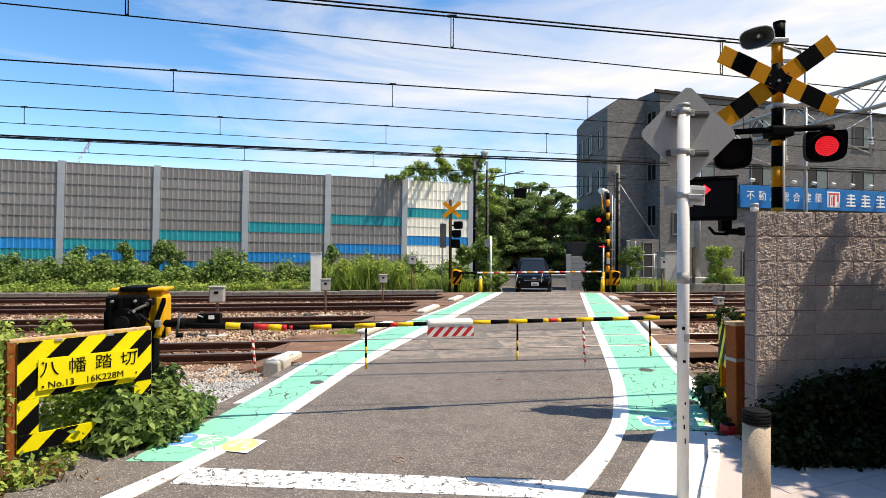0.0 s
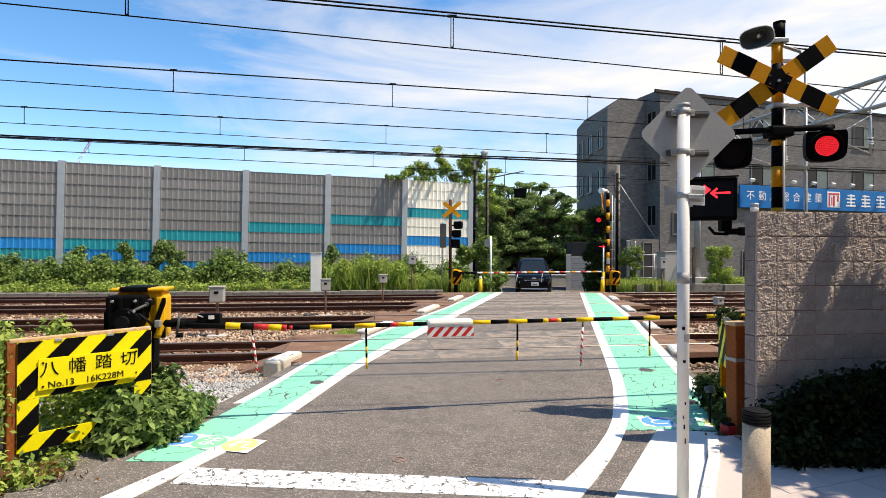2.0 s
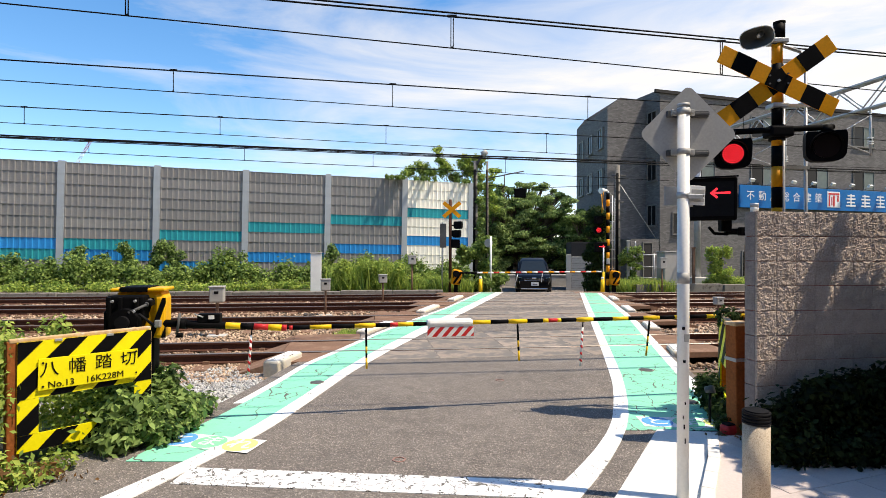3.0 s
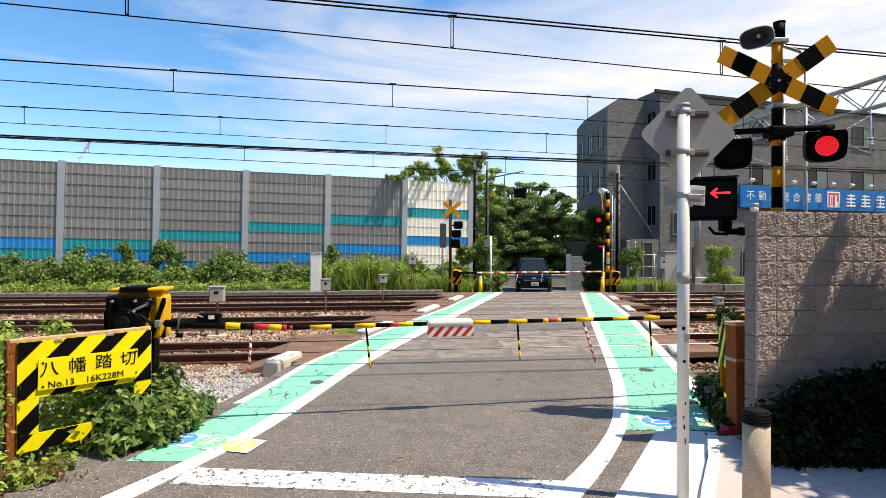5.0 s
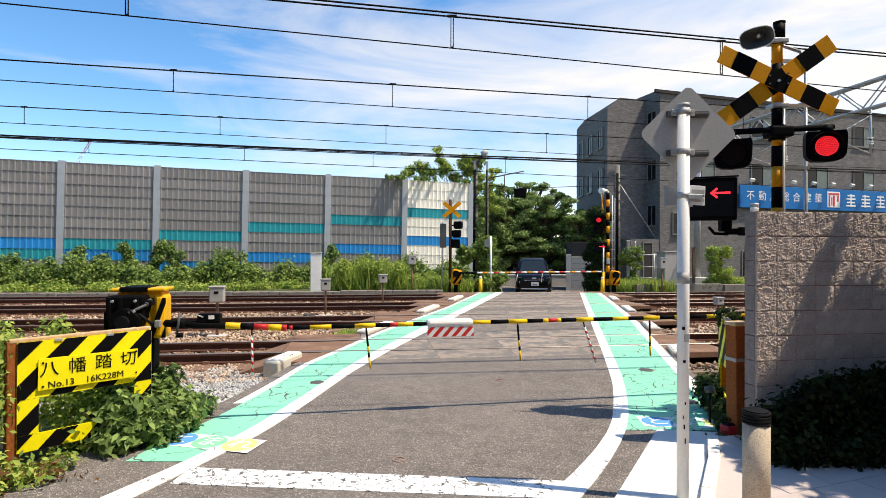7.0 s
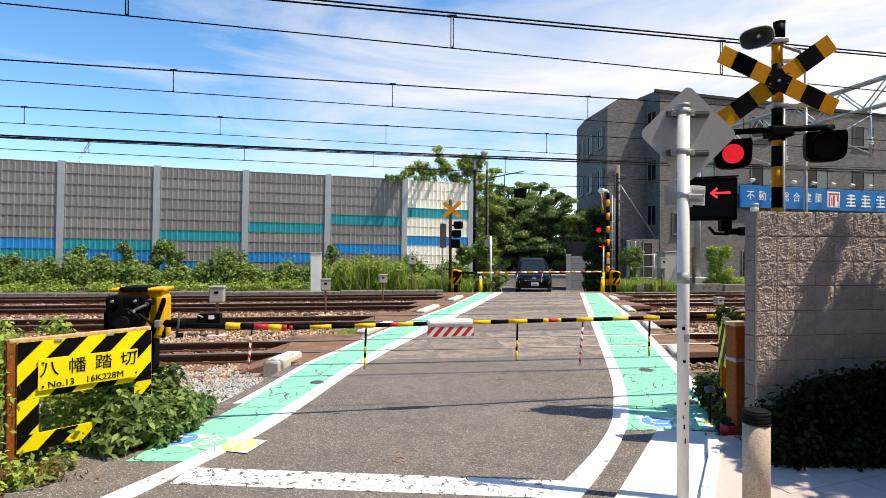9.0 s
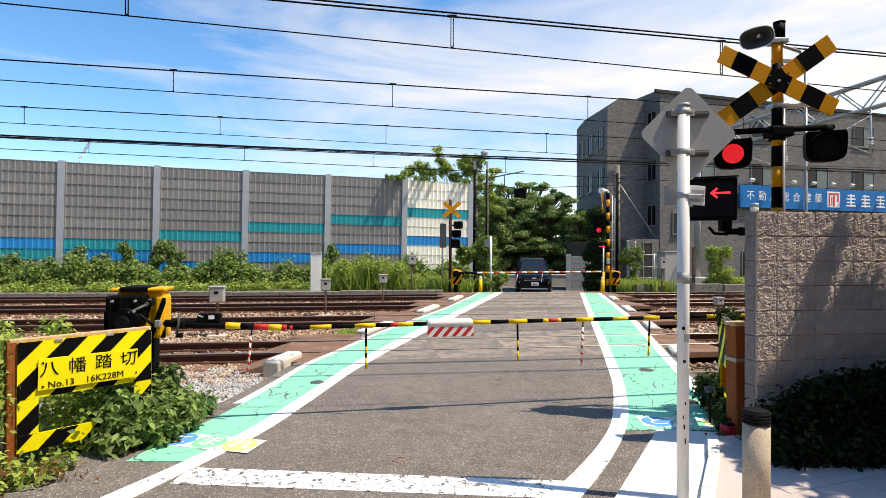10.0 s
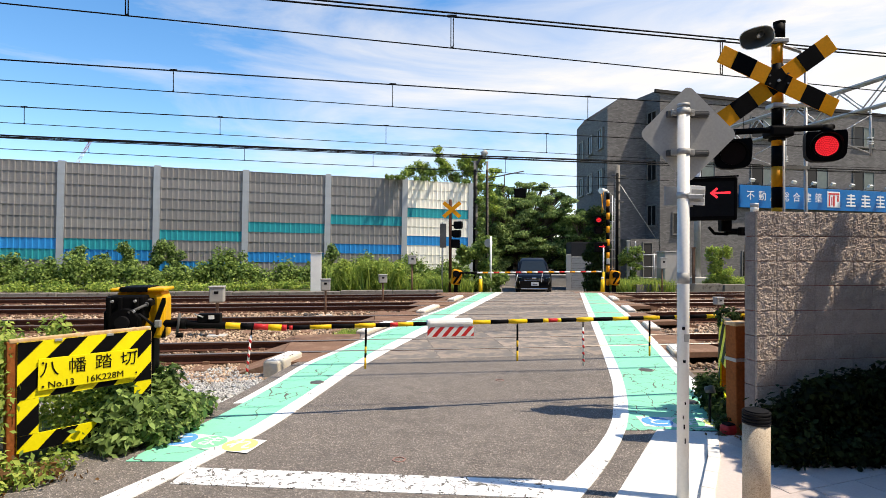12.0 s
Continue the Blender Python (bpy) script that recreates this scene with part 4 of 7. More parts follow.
# ---- houses behind and beside the camera, unseen, added to cut sky light ----
def house(x, y, w, d, h, rz, label):
    t = thing("house", pose(x, y, -0.05, 0, 0, rz), label, "house", "houses along the street")
    bm = bmesh.new()
    box(bm, (w, d, h), (0, 0, h / 2))
    part("wall", bm, "house_wall", t)
    bm = bmesh.new()
    v = [bm.verts.new(p) for p in ((-w / 2 - 0.4, -d / 2 - 0.4, h), (w / 2 + 0.4, -d / 2 - 0.4, h), (w / 2 + 0.4, d / 2 + 0.4, h), (-w / 2 - 0.4, d / 2 + 0.4, h), (-w / 2 - 0.4, 0, h + 1.6), (w / 2 + 0.4, 0, h + 1.6))]
    for f in ((0, 1, 5, 4), (2, 3, 4, 5), (0, 4, 3), (1, 2, 5), (0, 3, 2, 1)):
        bm.faces.new([v[i] for i in f])
    part("roof", bm, "slate", t)
    for i in range(3):
        for z in (1.5, 4.3):
            bm = bmesh.new()
            box(bm, (1.3, 0.08, 1.2), (-w / 3 + i * w / 3, d / 2 + 0.03, z), bevel=0.01)
            part("window", bm, "glass", t)


house(-9.5, -9.5, 11, 7, 7.6, 0, "unseen drab rendered two-storey house added behind the camera to cut skylight")
house(3.5, -11.5, 12, 7, 8.6, 0, "unseen drab rendered two-storey house added behind the camera to cut skylight")
house(12.2, 0.5, 7, 9, 7.6, 0, "unseen drab rendered two-storey house added beside the garden wall to cut skylight")
house(-16.0, 0.0, 7, 9, 6.5, 90, "unseen drab rendered house added by the railway to cut skylight")

# ---- striped sheets ----
def clip(poly, w, h):
    """A polygon cut to the rectangle 0..w, 0..h."""
    for axis, lim, sign in ((0, 0, 1), (0, w, -1), (1, 0, 1), (1, h, -1)):
        out = []
        for i, p in enumerate(poly):
            q = poly[(i + 1) % len(poly)]
            a, b = sign * (p[axis] - lim), sign * (q[axis] - lim)
            if a >= 0:
                out.append(p)
            if a * b < 0:
                k = a / (a - b)
                out.append((p[0] + (q[0] - p[0]) * k, p[1] + (q[1] - p[1]) * k))
        poly = out
        if len(poly) < 3:
            return []
    return poly


def stripes(bm, w, h, pitch, lean, x0, z0, y, first=0.0, share=0.5, thick=0.003):
    """Slanting bands on the x/z plane, facing -y, cut to a rectangle with its corner at x0, z0."""
    x = first - abs(lean) - pitch
    while x < w + abs(lean) + pitch:
        band = clip([(x, 0), (x + pitch * share, 0), (x + pitch * share + lean, h), (x + lean, h)], w, h)
        if band:
            plate(bm, [(x0 + px, y, z0 + pz) for px, pz in band], thick, up=(0, -1, 0))
        x += pitch


# ---- hazard boards ----
def hazard_board(m, label, length=0.915, name_plate=True):
    t = thing("hazard_board", m, label, "hazard board", "hazard boards at the crossing")
    bm = bmesh.new()
    box(bm, (0.075, 0.10, 0.98), (-0.02, 0.06, 0.44), bevel=0.008)
    part("post", bm, "wood", t, "orange stained timber post")
    bm = bmesh.new()
    box(bm, (0.03, 0.04, 0.94), (length - 0.005, 0.03, 0.44), bevel=0.004)
    part("edge_post", bm, "worn_wood", t)
    bm = bmesh.new()
    box(bm, (length + 0.05, 0.05, 0.03), (length / 2 - 0.02, 0.03, 0.932), bevel=0.008)
    part("top_rail", bm, "worn_wood", t, "timber rail with flaking paint")
    for name, x, z, w, h in (("upper_panel", 0, 0.50, length, 0.42), ("side_panel", 0, 0.24, 0.13, 0.258), ("side_panel", length - 0.13, 0.24, 0.13, 0.258), ("lower_panel", 0.0, 0.115, length, 0.122)):
        bm = bmesh.new()
        box(bm, (w, 0.012, h), (x + w / 2, 0.0, z + h / 2))
        p = part(name, bm, "hazard", t)
        bm = bmesh.new()
        stripes(bm, w, h, 0.29, h * 0.95, x, z, -0.009, first=0.02 - 0.6 * z)
        part("stripes", bm, "black", p, "black slanting stripes")
    if name_plate:
        bm = bmesh.new()
        box(bm, (0.68, 0.008, 0.235), (0.46, -0.022, 0.665), Euler((0, radians(1.0), 0)).to_matrix(), bevel=0.002)
        p = part("name_plate", bm, "hazard", t, "yellow name plate with black lettering")
        for i, ch in enumerate("八幡踏切"):
            lettering("letter", ch, 0.125, "black", p, pose(0.190 + i * 0.180, -0.0285, 0.700, 90, 0, 0))
        lettering("number", "No.13", 0.068, "black", p, pose(0.265, -0.0285, 0.585, 90, 0, 0))
        lettering("distance_mark", "16K228M", 0.070, "black", p, pose(0.56, -0.0285, 0.585, 90, 0, 0))
        for x in (0.15, 0.79):
            for z in (0.58, 0.755):
                bm = bmesh.new()
                rod(bm, (x, -0.020, z), (x, -0.032, z), 0.008, seg=8)
                part("screw", bm, "rubber", t)
    for x in (0.25, 0.60):
        bm = bmesh.new()
        box(bm, (0.05, 0.006, 0.02), (x, -0.012, 0.915), bevel=0.002)
        part("clip", bm, "steel", t)
    return t


hazard_board(pose(-3.09, 3.90, 0.0, 0, 0, 49.6), "yellow and black striped crossing board in a timber frame")
hazard_board(pose(2.83, 5.50, 0.03, 0, 2.0, 250), "weathered yellow and black board on an orange timber post in shade", 0.79, False)
bm = bmesh.new()
box(bm, (0.15, 0.13, 1.00), (0, 0, 0.48), bevel=0.01)
tp = thing("timber_post", pose(2.575, 4.66, 0.0, 0, -1, 10), "thick orange stained timber post with a metal band", "post")
part("post", bm, "wood", tp)
bm = bmesh.new()
box(bm, (0.16, 0.14, 0.03), (0, 0, 0.68), bevel=0.003)
part("band", bm, "steel", tp)
bm = bmesh.new()
box(bm, (0.165, 0.145, 0.03), (0, 0, 0.985), bevel=0.008)
part("cap", bm, "worn_wood", tp)

# ---- near boom barrier ----
BOOM_TURN = 10.76
bb = thing("barrier_machine", pose(-2.72, 4.85, 0.0, 0, 0, BOOM_TURN), "yellow and black crossing barrier machine with lowered boom", "barrier")
bm = bmesh.new()
box(bm, (0.16, 0.16, 0.85), (0.02, 0.10, 0.38), bevel=0.01)
part("stand", bm, "black", bb)
bm = bmesh.new()
box(bm, (0.40, 0.26, 0.43), (-0.02, 0.12, 1.015), bevel=0.045)
part("cabinet", bm, "machine", bb, "yellow rounded machine cabinet")
bm = bmesh.new()
box(bm, (0.10, 0.22, 0.40), (0.155, 0.07, 1.00), bevel=0.035)
part("side_cover", bm, "machine", bb, "yellow rounded side cover")
bm = bmesh.new()
box(bm, (0.45, 0.30, 0.030), (-0.02, 0.10, 1.243), bevel=0.012)
part("lid", bm, "machine", bb)
bm = bmesh.new()
box(bm, (0.23, 0.305, 0.012), (-0.05, 0.10, 1.262), bevel=0.003)
box(bm, (0.23, 0.01, 0.034), (-0.05, -0.053, 1.243), bevel=0.003)
part("lid_band", bm, "black", bb)
bm = bmesh.new()
stripes(bm, 0.20, 0.36, 0.11, 0.12, 0.015, 0.81, -0.045, 0.06, 0.42)
part("stripes", bm, "black", bb)
bm = bmesh.new()
box(bm, (0.31, 0.16, 0.22), (-0.08, -0.09, 1.09), bevel=0.02)
rod(bm, (-0.06, -0.04, 0.98), (-0.06, -0.26, 0.98), 0.115, seg=20)
box(bm, (0.15, 0.14, 0.20), (-0.18, -0.10, 0.98), bevel=0.03)
for x in (-0.20, -0.11, 0.02):
    box(bm, (0.03, 0.04, 0.20), (x, -0.18, 1.09), bevel=0.006)
box(bm, (0.14, 0.10, 0.05), (0.06, -0.10, 1.13), bevel=0.01)
part("gear_housing", bm, "black", bb)
bm = bmesh.new()
rod(bm, (-0.06, -0.26, 0.98), (-0.06, -0.30, 0.98), 0.055, seg=16)
rod(bm, (0.06, -0.25, 1.05), (0.16, -0.18, 0.94), 0.012, seg=8)
part("hub", bm, "rubber", bb)
for x, z in ((-0.15, 1.16), (0.03, 1.16), (0.02, 1.07), (-0.16, 0.86), (-0.06, 1.075)):
    bm = bmesh.new()
    rod(bm, (x, -0.235, z), (x, -0.255, z), 0.012, seg=8)
    part("bolt_head", bm, "steel", bb)
bm = bmesh.new()
rod(bm, (0.09, -0.05, 1.15), (0.09, -0.16, 1.12), 0.02, seg=8)
rod(bm, (0.09, -0.16, 1.12), (-0.02, -0.26, 1.06), 0.012, seg=8)
part("linkage", bm, "steel_dark", bb)
bm = bmesh.new()
box(bm, (0.05, 0.07, 0.065), (0.155, -0.05, 0.94), bevel=0.008)
part("coupling", bm, "steel", bb)


def boom_z(x):
    return float(np.interp(x, [0.0, 0.23, 1.26, 2.6, 6.5], [0.945, 0.935, 0.868, 0.880, 0.898]))


def boom_piece(name, a, b, r, key, label=""):
    bm = bmesh.new()
    rod(bm, (a, 0, boom_z(a)), (b, 0, boom_z(b)), r, seg=14)
    return part(name, bm, key, bb, label)


boom_piece("boom_sleeve", 0.12, 0.72, 0.034, "black", "thick black boom sleeve")
bm = bmesh.new()
box(bm, (0.20, 0.10, 0.085), (0.575, 0.02, 0.975), bevel=0.012)
part("counter_box", bm, "black", bb)
bm = bmesh.new()
box(bm, (0.05, 0.004, 0.035), (0.60, -0.033, 0.985))
part("sticker", bm, "white", bb)
bm = bmesh.new()
rod(bm, (0.31, -0.05, 0.84), (0.335, -0.05, 1.03), 0.012, seg=8)
part("clamp_bolt", bm, "steel_dark", bb)
bm = bmesh.new()
rod(bm, (0.30, 0.0, 0.935), (0.38, 0.0, 0.925), 0.045, seg=12)
part("clamp_collar", bm, "black", bb)
bm = bmesh.new()
rod(bm, (0.45, -0.03, 1.02), (0.53, -0.03, 0.985), 0.006, seg=6)
part("pull_pin", bm, "steel", bb)
bm = bmesh.new()
rod(bm, (0.31, -0.05, 0.83), (0.36, -0.05, 0.83), 0.022, seg=10)
part("clamp_nut", bm, "black", bb)
SEG = [(0.67, "yellow"), (0.85, "black"), (0.97, "red"), (1.10, "yellow"), (1.22, "red"), (1.265, ""), (1.29, "red"), (1.32, "black"), (1.48, "yellow"), (1.68, "black"), (1.90, "yellow"), (2.10, "black"), (2.24, "red"), (2.32, "yellow"), (2.47, "black"), (2.62, "white"), (3.07, "yellow"), (3.26, "black"), (3.45, "yellow"), (3.65, "black"), (3.82, "yellow"), (3.88, "red"), (3.98, "yellow"), (4.02, "black"), (4.19, "yellow"), (4.38, "black"), (4.60, "yellow"), (4.78, "black"), (4.96, "yellow"), (5.15, "black"), (5.33, "yellow"), (5.51, "black"), (5.72, "yellow"), (5.93, "black"), (6.14, "yellow"), (6.36, "black"), (6.5, "")]
for (a, key), (b, _) in zip(SEG, SEG[1:]):
    if key:
        boom_piece("boom_segment", a, b, 0.030 if a < 1.27 else 0.021, key, f"{key} boom section")
boom_piece("boom_joint", 1.255, 1.30, 0.012, "rubber")
for x in (2.01, 3.55, 4.29, 5.04):
    boom_piece("rope_collar", x - 0.07, x + 0.07, 0.0245, "yellow")
bm = bmesh.new()
box(bm, (0.48, 0.085, 0.085), (2.84, 0, 0.885), bevel=0.035)
part("boom_cover", bm, "white", bb, "white rounded boom cover")
bm = bmesh.new()
box(bm, (0.47, 0.006, 0.095), (2.845, -0.03, 0.80))
plt = part("warning_sheet", bm, "white", bb, "white sheet with red slanting stripes")
bm = bmesh.new()
stripes(bm, 0.47, 0.095, 0.098, 0.085, 2.61, 0.7525, -0.035, 0.03, 0.48)
part("stripes", bm, "red", plt)


def hanging_stick(x, length, keys):
    """A short striped stick that swings under the boom; built hanging from its own pivot."""
    piv = new("hanging_stick")
    piv.parent = bb
    piv.empty_display_size = 0.05
    piv.location = (x, 0, boom_z(x) - 0.02)
    bm = bmesh.new()
    rod(bm, (0, 0, 0.0), (0, 0, -0.07), 0.007, seg=8)
    part("strap", bm, "rubber", piv)
    if keys[1] == "red":
        bm = bmesh.new()
        rod(bm, (0, 0, -0.06), (0, 0, -length), 0.0105, seg=10)
        part("stick", bm, "white", piv)
        n = 5
        for i in range(n):
            bm = bmesh.new()
            z = -0.10 - (length - 0.10) * i / n
            rod(bm, (-0.004, 0, z), (0.004, 0, z - 0.035), 0.0118, seg=10)
            part("tape_turn", bm, "red", piv)
    else:
        cuts = ((0.05, "black"), (0.46, "yellow"), (0.62, "black"), (0.73, "yellow"), (1.0, ""))
        for (a, key), (b, _) in zip(cuts, cuts[1:]):
            bm = bmesh.new()
            rod(bm, (0, 0, -a * length), (0, 0, -b * length), 0.0105, seg=10)
            part("stick_section", bm, key, piv)
    return piv


STICKS = [hanging_stick(0.95, 0.435, ("white", "red")), hanging_stick(2.01, 0.40, ("black", "yellow")), hanging_stick(3.55, 0.385, ("black", "yellow")), hanging_stick(4.27, 0.465, ("white", "red")), hanging_stick(5.04, 0.39, ("black", "yellow"))]

# ---- lamp heads ----
def led_disc(bm, r, mi_dot=0, mi_back=1):
    """Rows of small diodes on a dim glowing disc."""
    rod(bm, (0, 0.0, 0), (0, -0.003, 0), r, seg=24, mi=mi_back)
    ring = [(0, 0)]
    for k in range(1, 6):
        n = 6 * k
        ring += [(r * 0.93 * k / 5 * math.cos(6.283 * i / n), r * 0.93 * k / 5 * math.sin(6.283 * i / n)) for i in range(n)]
    for x, z in ring:
        rod(bm, (x, -0.003, z), (x, -0.006, z), r * 0.062, seg=6, mi=mi_dot)


def lamp_head(parent, m, size=1.0, detail=True):
    """A black hooded head, flat above and rounded below, with one red lamp; returns the diode disc, which slides behind or before its dark lens."""
    pts = []
    w, h = 0.19 * size, 0.165 * size
    for i in range(9):
        a = math.pi + math.pi * i / 8
        pts.append((math.copysign(abs(math.cos(a)) ** 0.55, math.cos(a)) * w, -abs(math.sin(a)) ** 0.6 * h))
    pts += [(w, h * 0.75), (w * 0.93, h), (-w * 0.93, h), (-w, h * 0.75)]
    bm = bmesh.new()
    plate(bm, [(x, -0.05 * size, z) for x, z in pts], 0.17 * size, up=(0, -1, 0))
    hd = part("lamp_head", bm, "black", parent, "black hooded warning lamp head")
    hd.matrix_local = m
    bm = bmesh.new()
    n, r = 14, 0.140 * size
    arc = [radians(-25 + 230 * i / n) for i in range(n + 1)]
    a = [bm.verts.new((math.cos(t) * r, -0.05 * size, math.sin(t) * r)) for t in arc]
    b = [bm.verts.new((math.cos(t) * r * 1.12, -0.05 * size, math.sin(t) * r * 1.12)) for t in arc]
    c = [bm.verts.new((math.cos(t) * r * 1.1, -(0.07 + 0.12 * max(0, math.sin(t))) * size, math.sin(t) * r * 1.1 - 0.02 * size)) for t in arc]
    d = [bm.verts.new((math.cos(t) * r * 1.18, -(0.07 + 0.12 * max(0, math.sin(t))) * size, math.sin(t) * r * 1.18 - 0.02 * size)) for t in arc]
    for i in range(n):
        for q in ((a[i], a[i + 1], c[i + 1], c[i]), (b[i], d[i], d[i + 1], b[i + 1]), (c[i], c[i + 1], d[i + 1], d[i])):
            bm.faces.new(q)
    part("hood", bm, "black", hd)
    bm = bmesh.new()
    rod(bm, (0, -0.05 * size, 0), (0, -0.06 * size, 0), 0.125 * size, seg=24)
    part("lens", bm, "lens", hd, "dark red lens")
    bm = bmesh.new()
    led_disc(bm, 0.107 * size)
    disc = part("diode_disc", bm, ["led", "led_dim"], hd, "red diode disc that flashes")
    disc["front"] = -0.062 * size
    return disc


def arrow_disc(parent, x, z, side, size, front):
    """A lit red arrow; side: +1 points right."""
    bm = bmesh.new()
    s = size
    plate(bm, [(side * q * s, 0, r * s) for q, r in ((-0.5, -0.055), (0.30, -0.055), (0.30, 0.055), (-0.5, 0.055))], 0.004, up=(0, -1, 0))
    for k in (-1, 1):
        plate(bm, [(side * q * s, -0.001, k * r * s) for q, r in ((0.5, 0.0), (0.16, 0.30), (0.09, 0.21), (0.34, 0.0))], 0.004, up=(0, -1, 0))
    ob = part("arrow", bm, "led", parent, "lit red direction arrow")
    ob.location = (x, front, z)
    ob["front"], ob["x"], ob["z"] = front, x, z
    return ob


# ---- near crossing signal ----
cs = thing("crossing_signal", pose(3.16, 5.08, 0), "yellow and black crossing signal with crossbuck, horn and red lamps", "crossing signal", "crossing signals")


def banded_pole(parent, z0, z1, r, n, odd, seg=16):
    for i in range(n):
        a, b = z0 + (z1 - z0) * i / n, z0 + (z1 - z0) * (i + 1) / n
        bm = bmesh.new()
        rod(bm, (0, 0, a), (0, 0, b), r, seg=seg)
        part("pole_band", bm, "orange" if (i + odd) % 2 else "black", parent)


banded_pole(cs, 0.078, 3.579, 0.047, 18, 0)
bm = bmesh.new()
rod(bm, (0, 0, 0), (0, 0, 0.08), 0.09, seg=16)
part("foot", bm, "concrete", cs)
bm = bmesh.new()
rod(bm, (0, 0, 3.579), (0, 0, 3.64), 0.036, seg=12)
rod(bm, (0.02, 0, 3.63), (0.02, 0, 3.77), 0.050, seg=16)
rod(bm, (0.02, 0, 3.77), (0.02, 0, 3.785), 0.053, seg=16)
part("horn_mount", bm, "black", cs)
# horn: a flattened bell that faces the road, slightly downwards
h_out = Vector((-0.64, -0.58, -0.50)).normalized()
h_side = Vector((0.67, -0.74, 0)).normalized()
h_up = h_side.cross(h_out) * -1
h_at = Vector((-0.268, -0.13, 3.585))


def bell(profile, inside):
    bm = bmesh.new()
    rings = []
    for a, b, z in profile:
        ring = []
        for i in range(28):
            t = 6.2832 * i / 28
            c, d = math.cos(t), math.sin(t)
            ring.append(bm.verts.new(h_at + h_side * (math.copysign(abs(c) ** 0.72, c) * a) + h_up * (math.copysign(abs(d) ** 0.72, d) * b) + h_out * z))
        rings.append(ring)
    for p, q in zip(rings, rings[1:]):
        for i in range(28):
            bm.faces.new((p[i], p[(i + 1) % 28], q[(i + 1) % 28], q[i])).smooth = True
    bm.faces.new(rings[-1] if inside else rings[0])
    return bm


hn = part("horn", bell([(0.045, 0.045, -0.30), (0.06, 0.06, -0.24), (0.062, 0.062, -0.17), (0.085, 0.070, -0.12), (0.115, 0.082, -0.05), (0.148, 0.098, 0.0), (0.146, 0.096, 0.006), (0.140, 0.090, 0.004)], False), "white", cs, "pale grey flared horn loudspeaker")
part("horn_mouth", bell([(0.140, 0.090, 0.004), (0.105, 0.070, -0.05), (0.07, 0.055, -0.10), (0.04, 0.04, -0.13)], True), "horn_grey", hn)
bm = bmesh.new()
rod(bm, h_at - h_out * 0.13, h_at - h_out * 0.05, 0.026, 0.016, seg=12)
part("horn_plug", bm, "steel", hn)
bm = bmesh.new()
rod(bm, h_at - h_out * 0.20, (0.0, 0.0, 3.66), 0.018, seg=8)
rod(bm, h_at - h_out * 0.16 + Vector((0, 0, -0.08)), (-0.02, -0.03, 3.57), 0.010, seg=8)
part("horn_bracket", bm, "steel_dark", cs)
for ang, long_, y in ((35.7, 1.27, -0.085), (-25.3, 1.18, -0.105)):
    bm = bmesh.new()
    box(bm, (long_, 0.012, 0.170), bevel=0.003)
    ab = part("crossbuck_arm", bm, "orange", cs, "amber crossbuck arm with black bands")
    ab.matrix_local = pose(-0.056, y, 3.193, 0, -ang, 0)
    for x in (-0.30 * long_, 0.0, 0.30 * long_):
        bm = bmesh.new()
        box(bm, (0.163 * long_ if x else 0.21, 0.006, 0.171), (x, -0.008, 0))
        part("black_band", bm, "black", ab)
for x, z in ((0.0, 0.0), (-0.085, 0.045), (0.085, 0.065), (-0.085, -0.03), (0.085, -0.025)):
    bm = bmesh.new()
    rod(bm, (x - 0.056, -0.114, 3.193 + z), (x - 0.056, -0.126, 3.193 + z), 0.014 if x == 0 else 0.009, seg=8)
    part("bolt", bm, "steel" if x == 0 else "steel_dark", cs)
bm = bmesh.new()
rod(bm, (-0.42, -0.03, 2.735), (0.46, -0.10, 2.77), 0.028, seg=12)
rod(bm, (0, 0, 2.66), (0, 0, 2.80), 0.072, seg=16)
box(bm, (0.22, 0.16, 0.10), (0, -0.02, 2.735), bevel=0.02)
rod(bm, (0.40, -0.10, 2.78), (0.40, -0.10, 2.70), 0.05, seg=12)
part("cross_arm", bm, "black", cs, "black tubular cross arm")
DISCS_A = lamp_head(cs, pose(0.345, -0.16, 2.575, 4, 0, -24), 0.84)
DISCS_B = lamp_head(cs, pose(-0.42, 0.0, 2.53, 4, 0, -24), 0.84)
bm = bmesh.new()
box(bm, (0.46, 0.20, 0.40), bevel=0.02)
dirbox = part("direction_box", bm, "black", cs, "black train direction indicator box")
dirbox.matrix_local = pose(-0.645, 0.0, 2.10, 3, 0, -22)
bm = bmesh.new()
box(bm, (0.47, 0.03, 0.012), (0, -0.11, 0.203))
part("visor", bm, "black", dirbox)
bm = bmesh.new()
box(bm, (0.40, 0.006, 0.32), (0, -0.104, 0.0))
part("face", bm, "rubber", dirbox)
ARROW_L = arrow_disc(dirbox, 0.085, 0.055, -1, 0.17, -0.1095)
ARROW_R = arrow_disc(dirbox, -0.075, 0.085, 1, 0.17, -0.1095)
bm = bmesh.new()
rod(bm, (-0.45, 0.08, 1.80), (0.0, 0.03, 1.80), 0.03, seg=12)
box(bm, (0.16, 0.06, 0.08), (-0.28, 0.0, 1.80), bevel=0.01)
box(bm, (0.10, 0.08, 0.12), (-0.46, 0.06, 1.86), bevel=0.01)
rod(bm, (-0.62, 0.05, 1.84), (-0.56, 0.06, 1.78), 0.014, seg=8)
rod(bm, (-0.56, 0.06, 1.78), (-0.43, 0.06, 1.775), 0.014, seg=8)
part("lower_bracket", bm, "black", cs)
bm = bmesh.new()
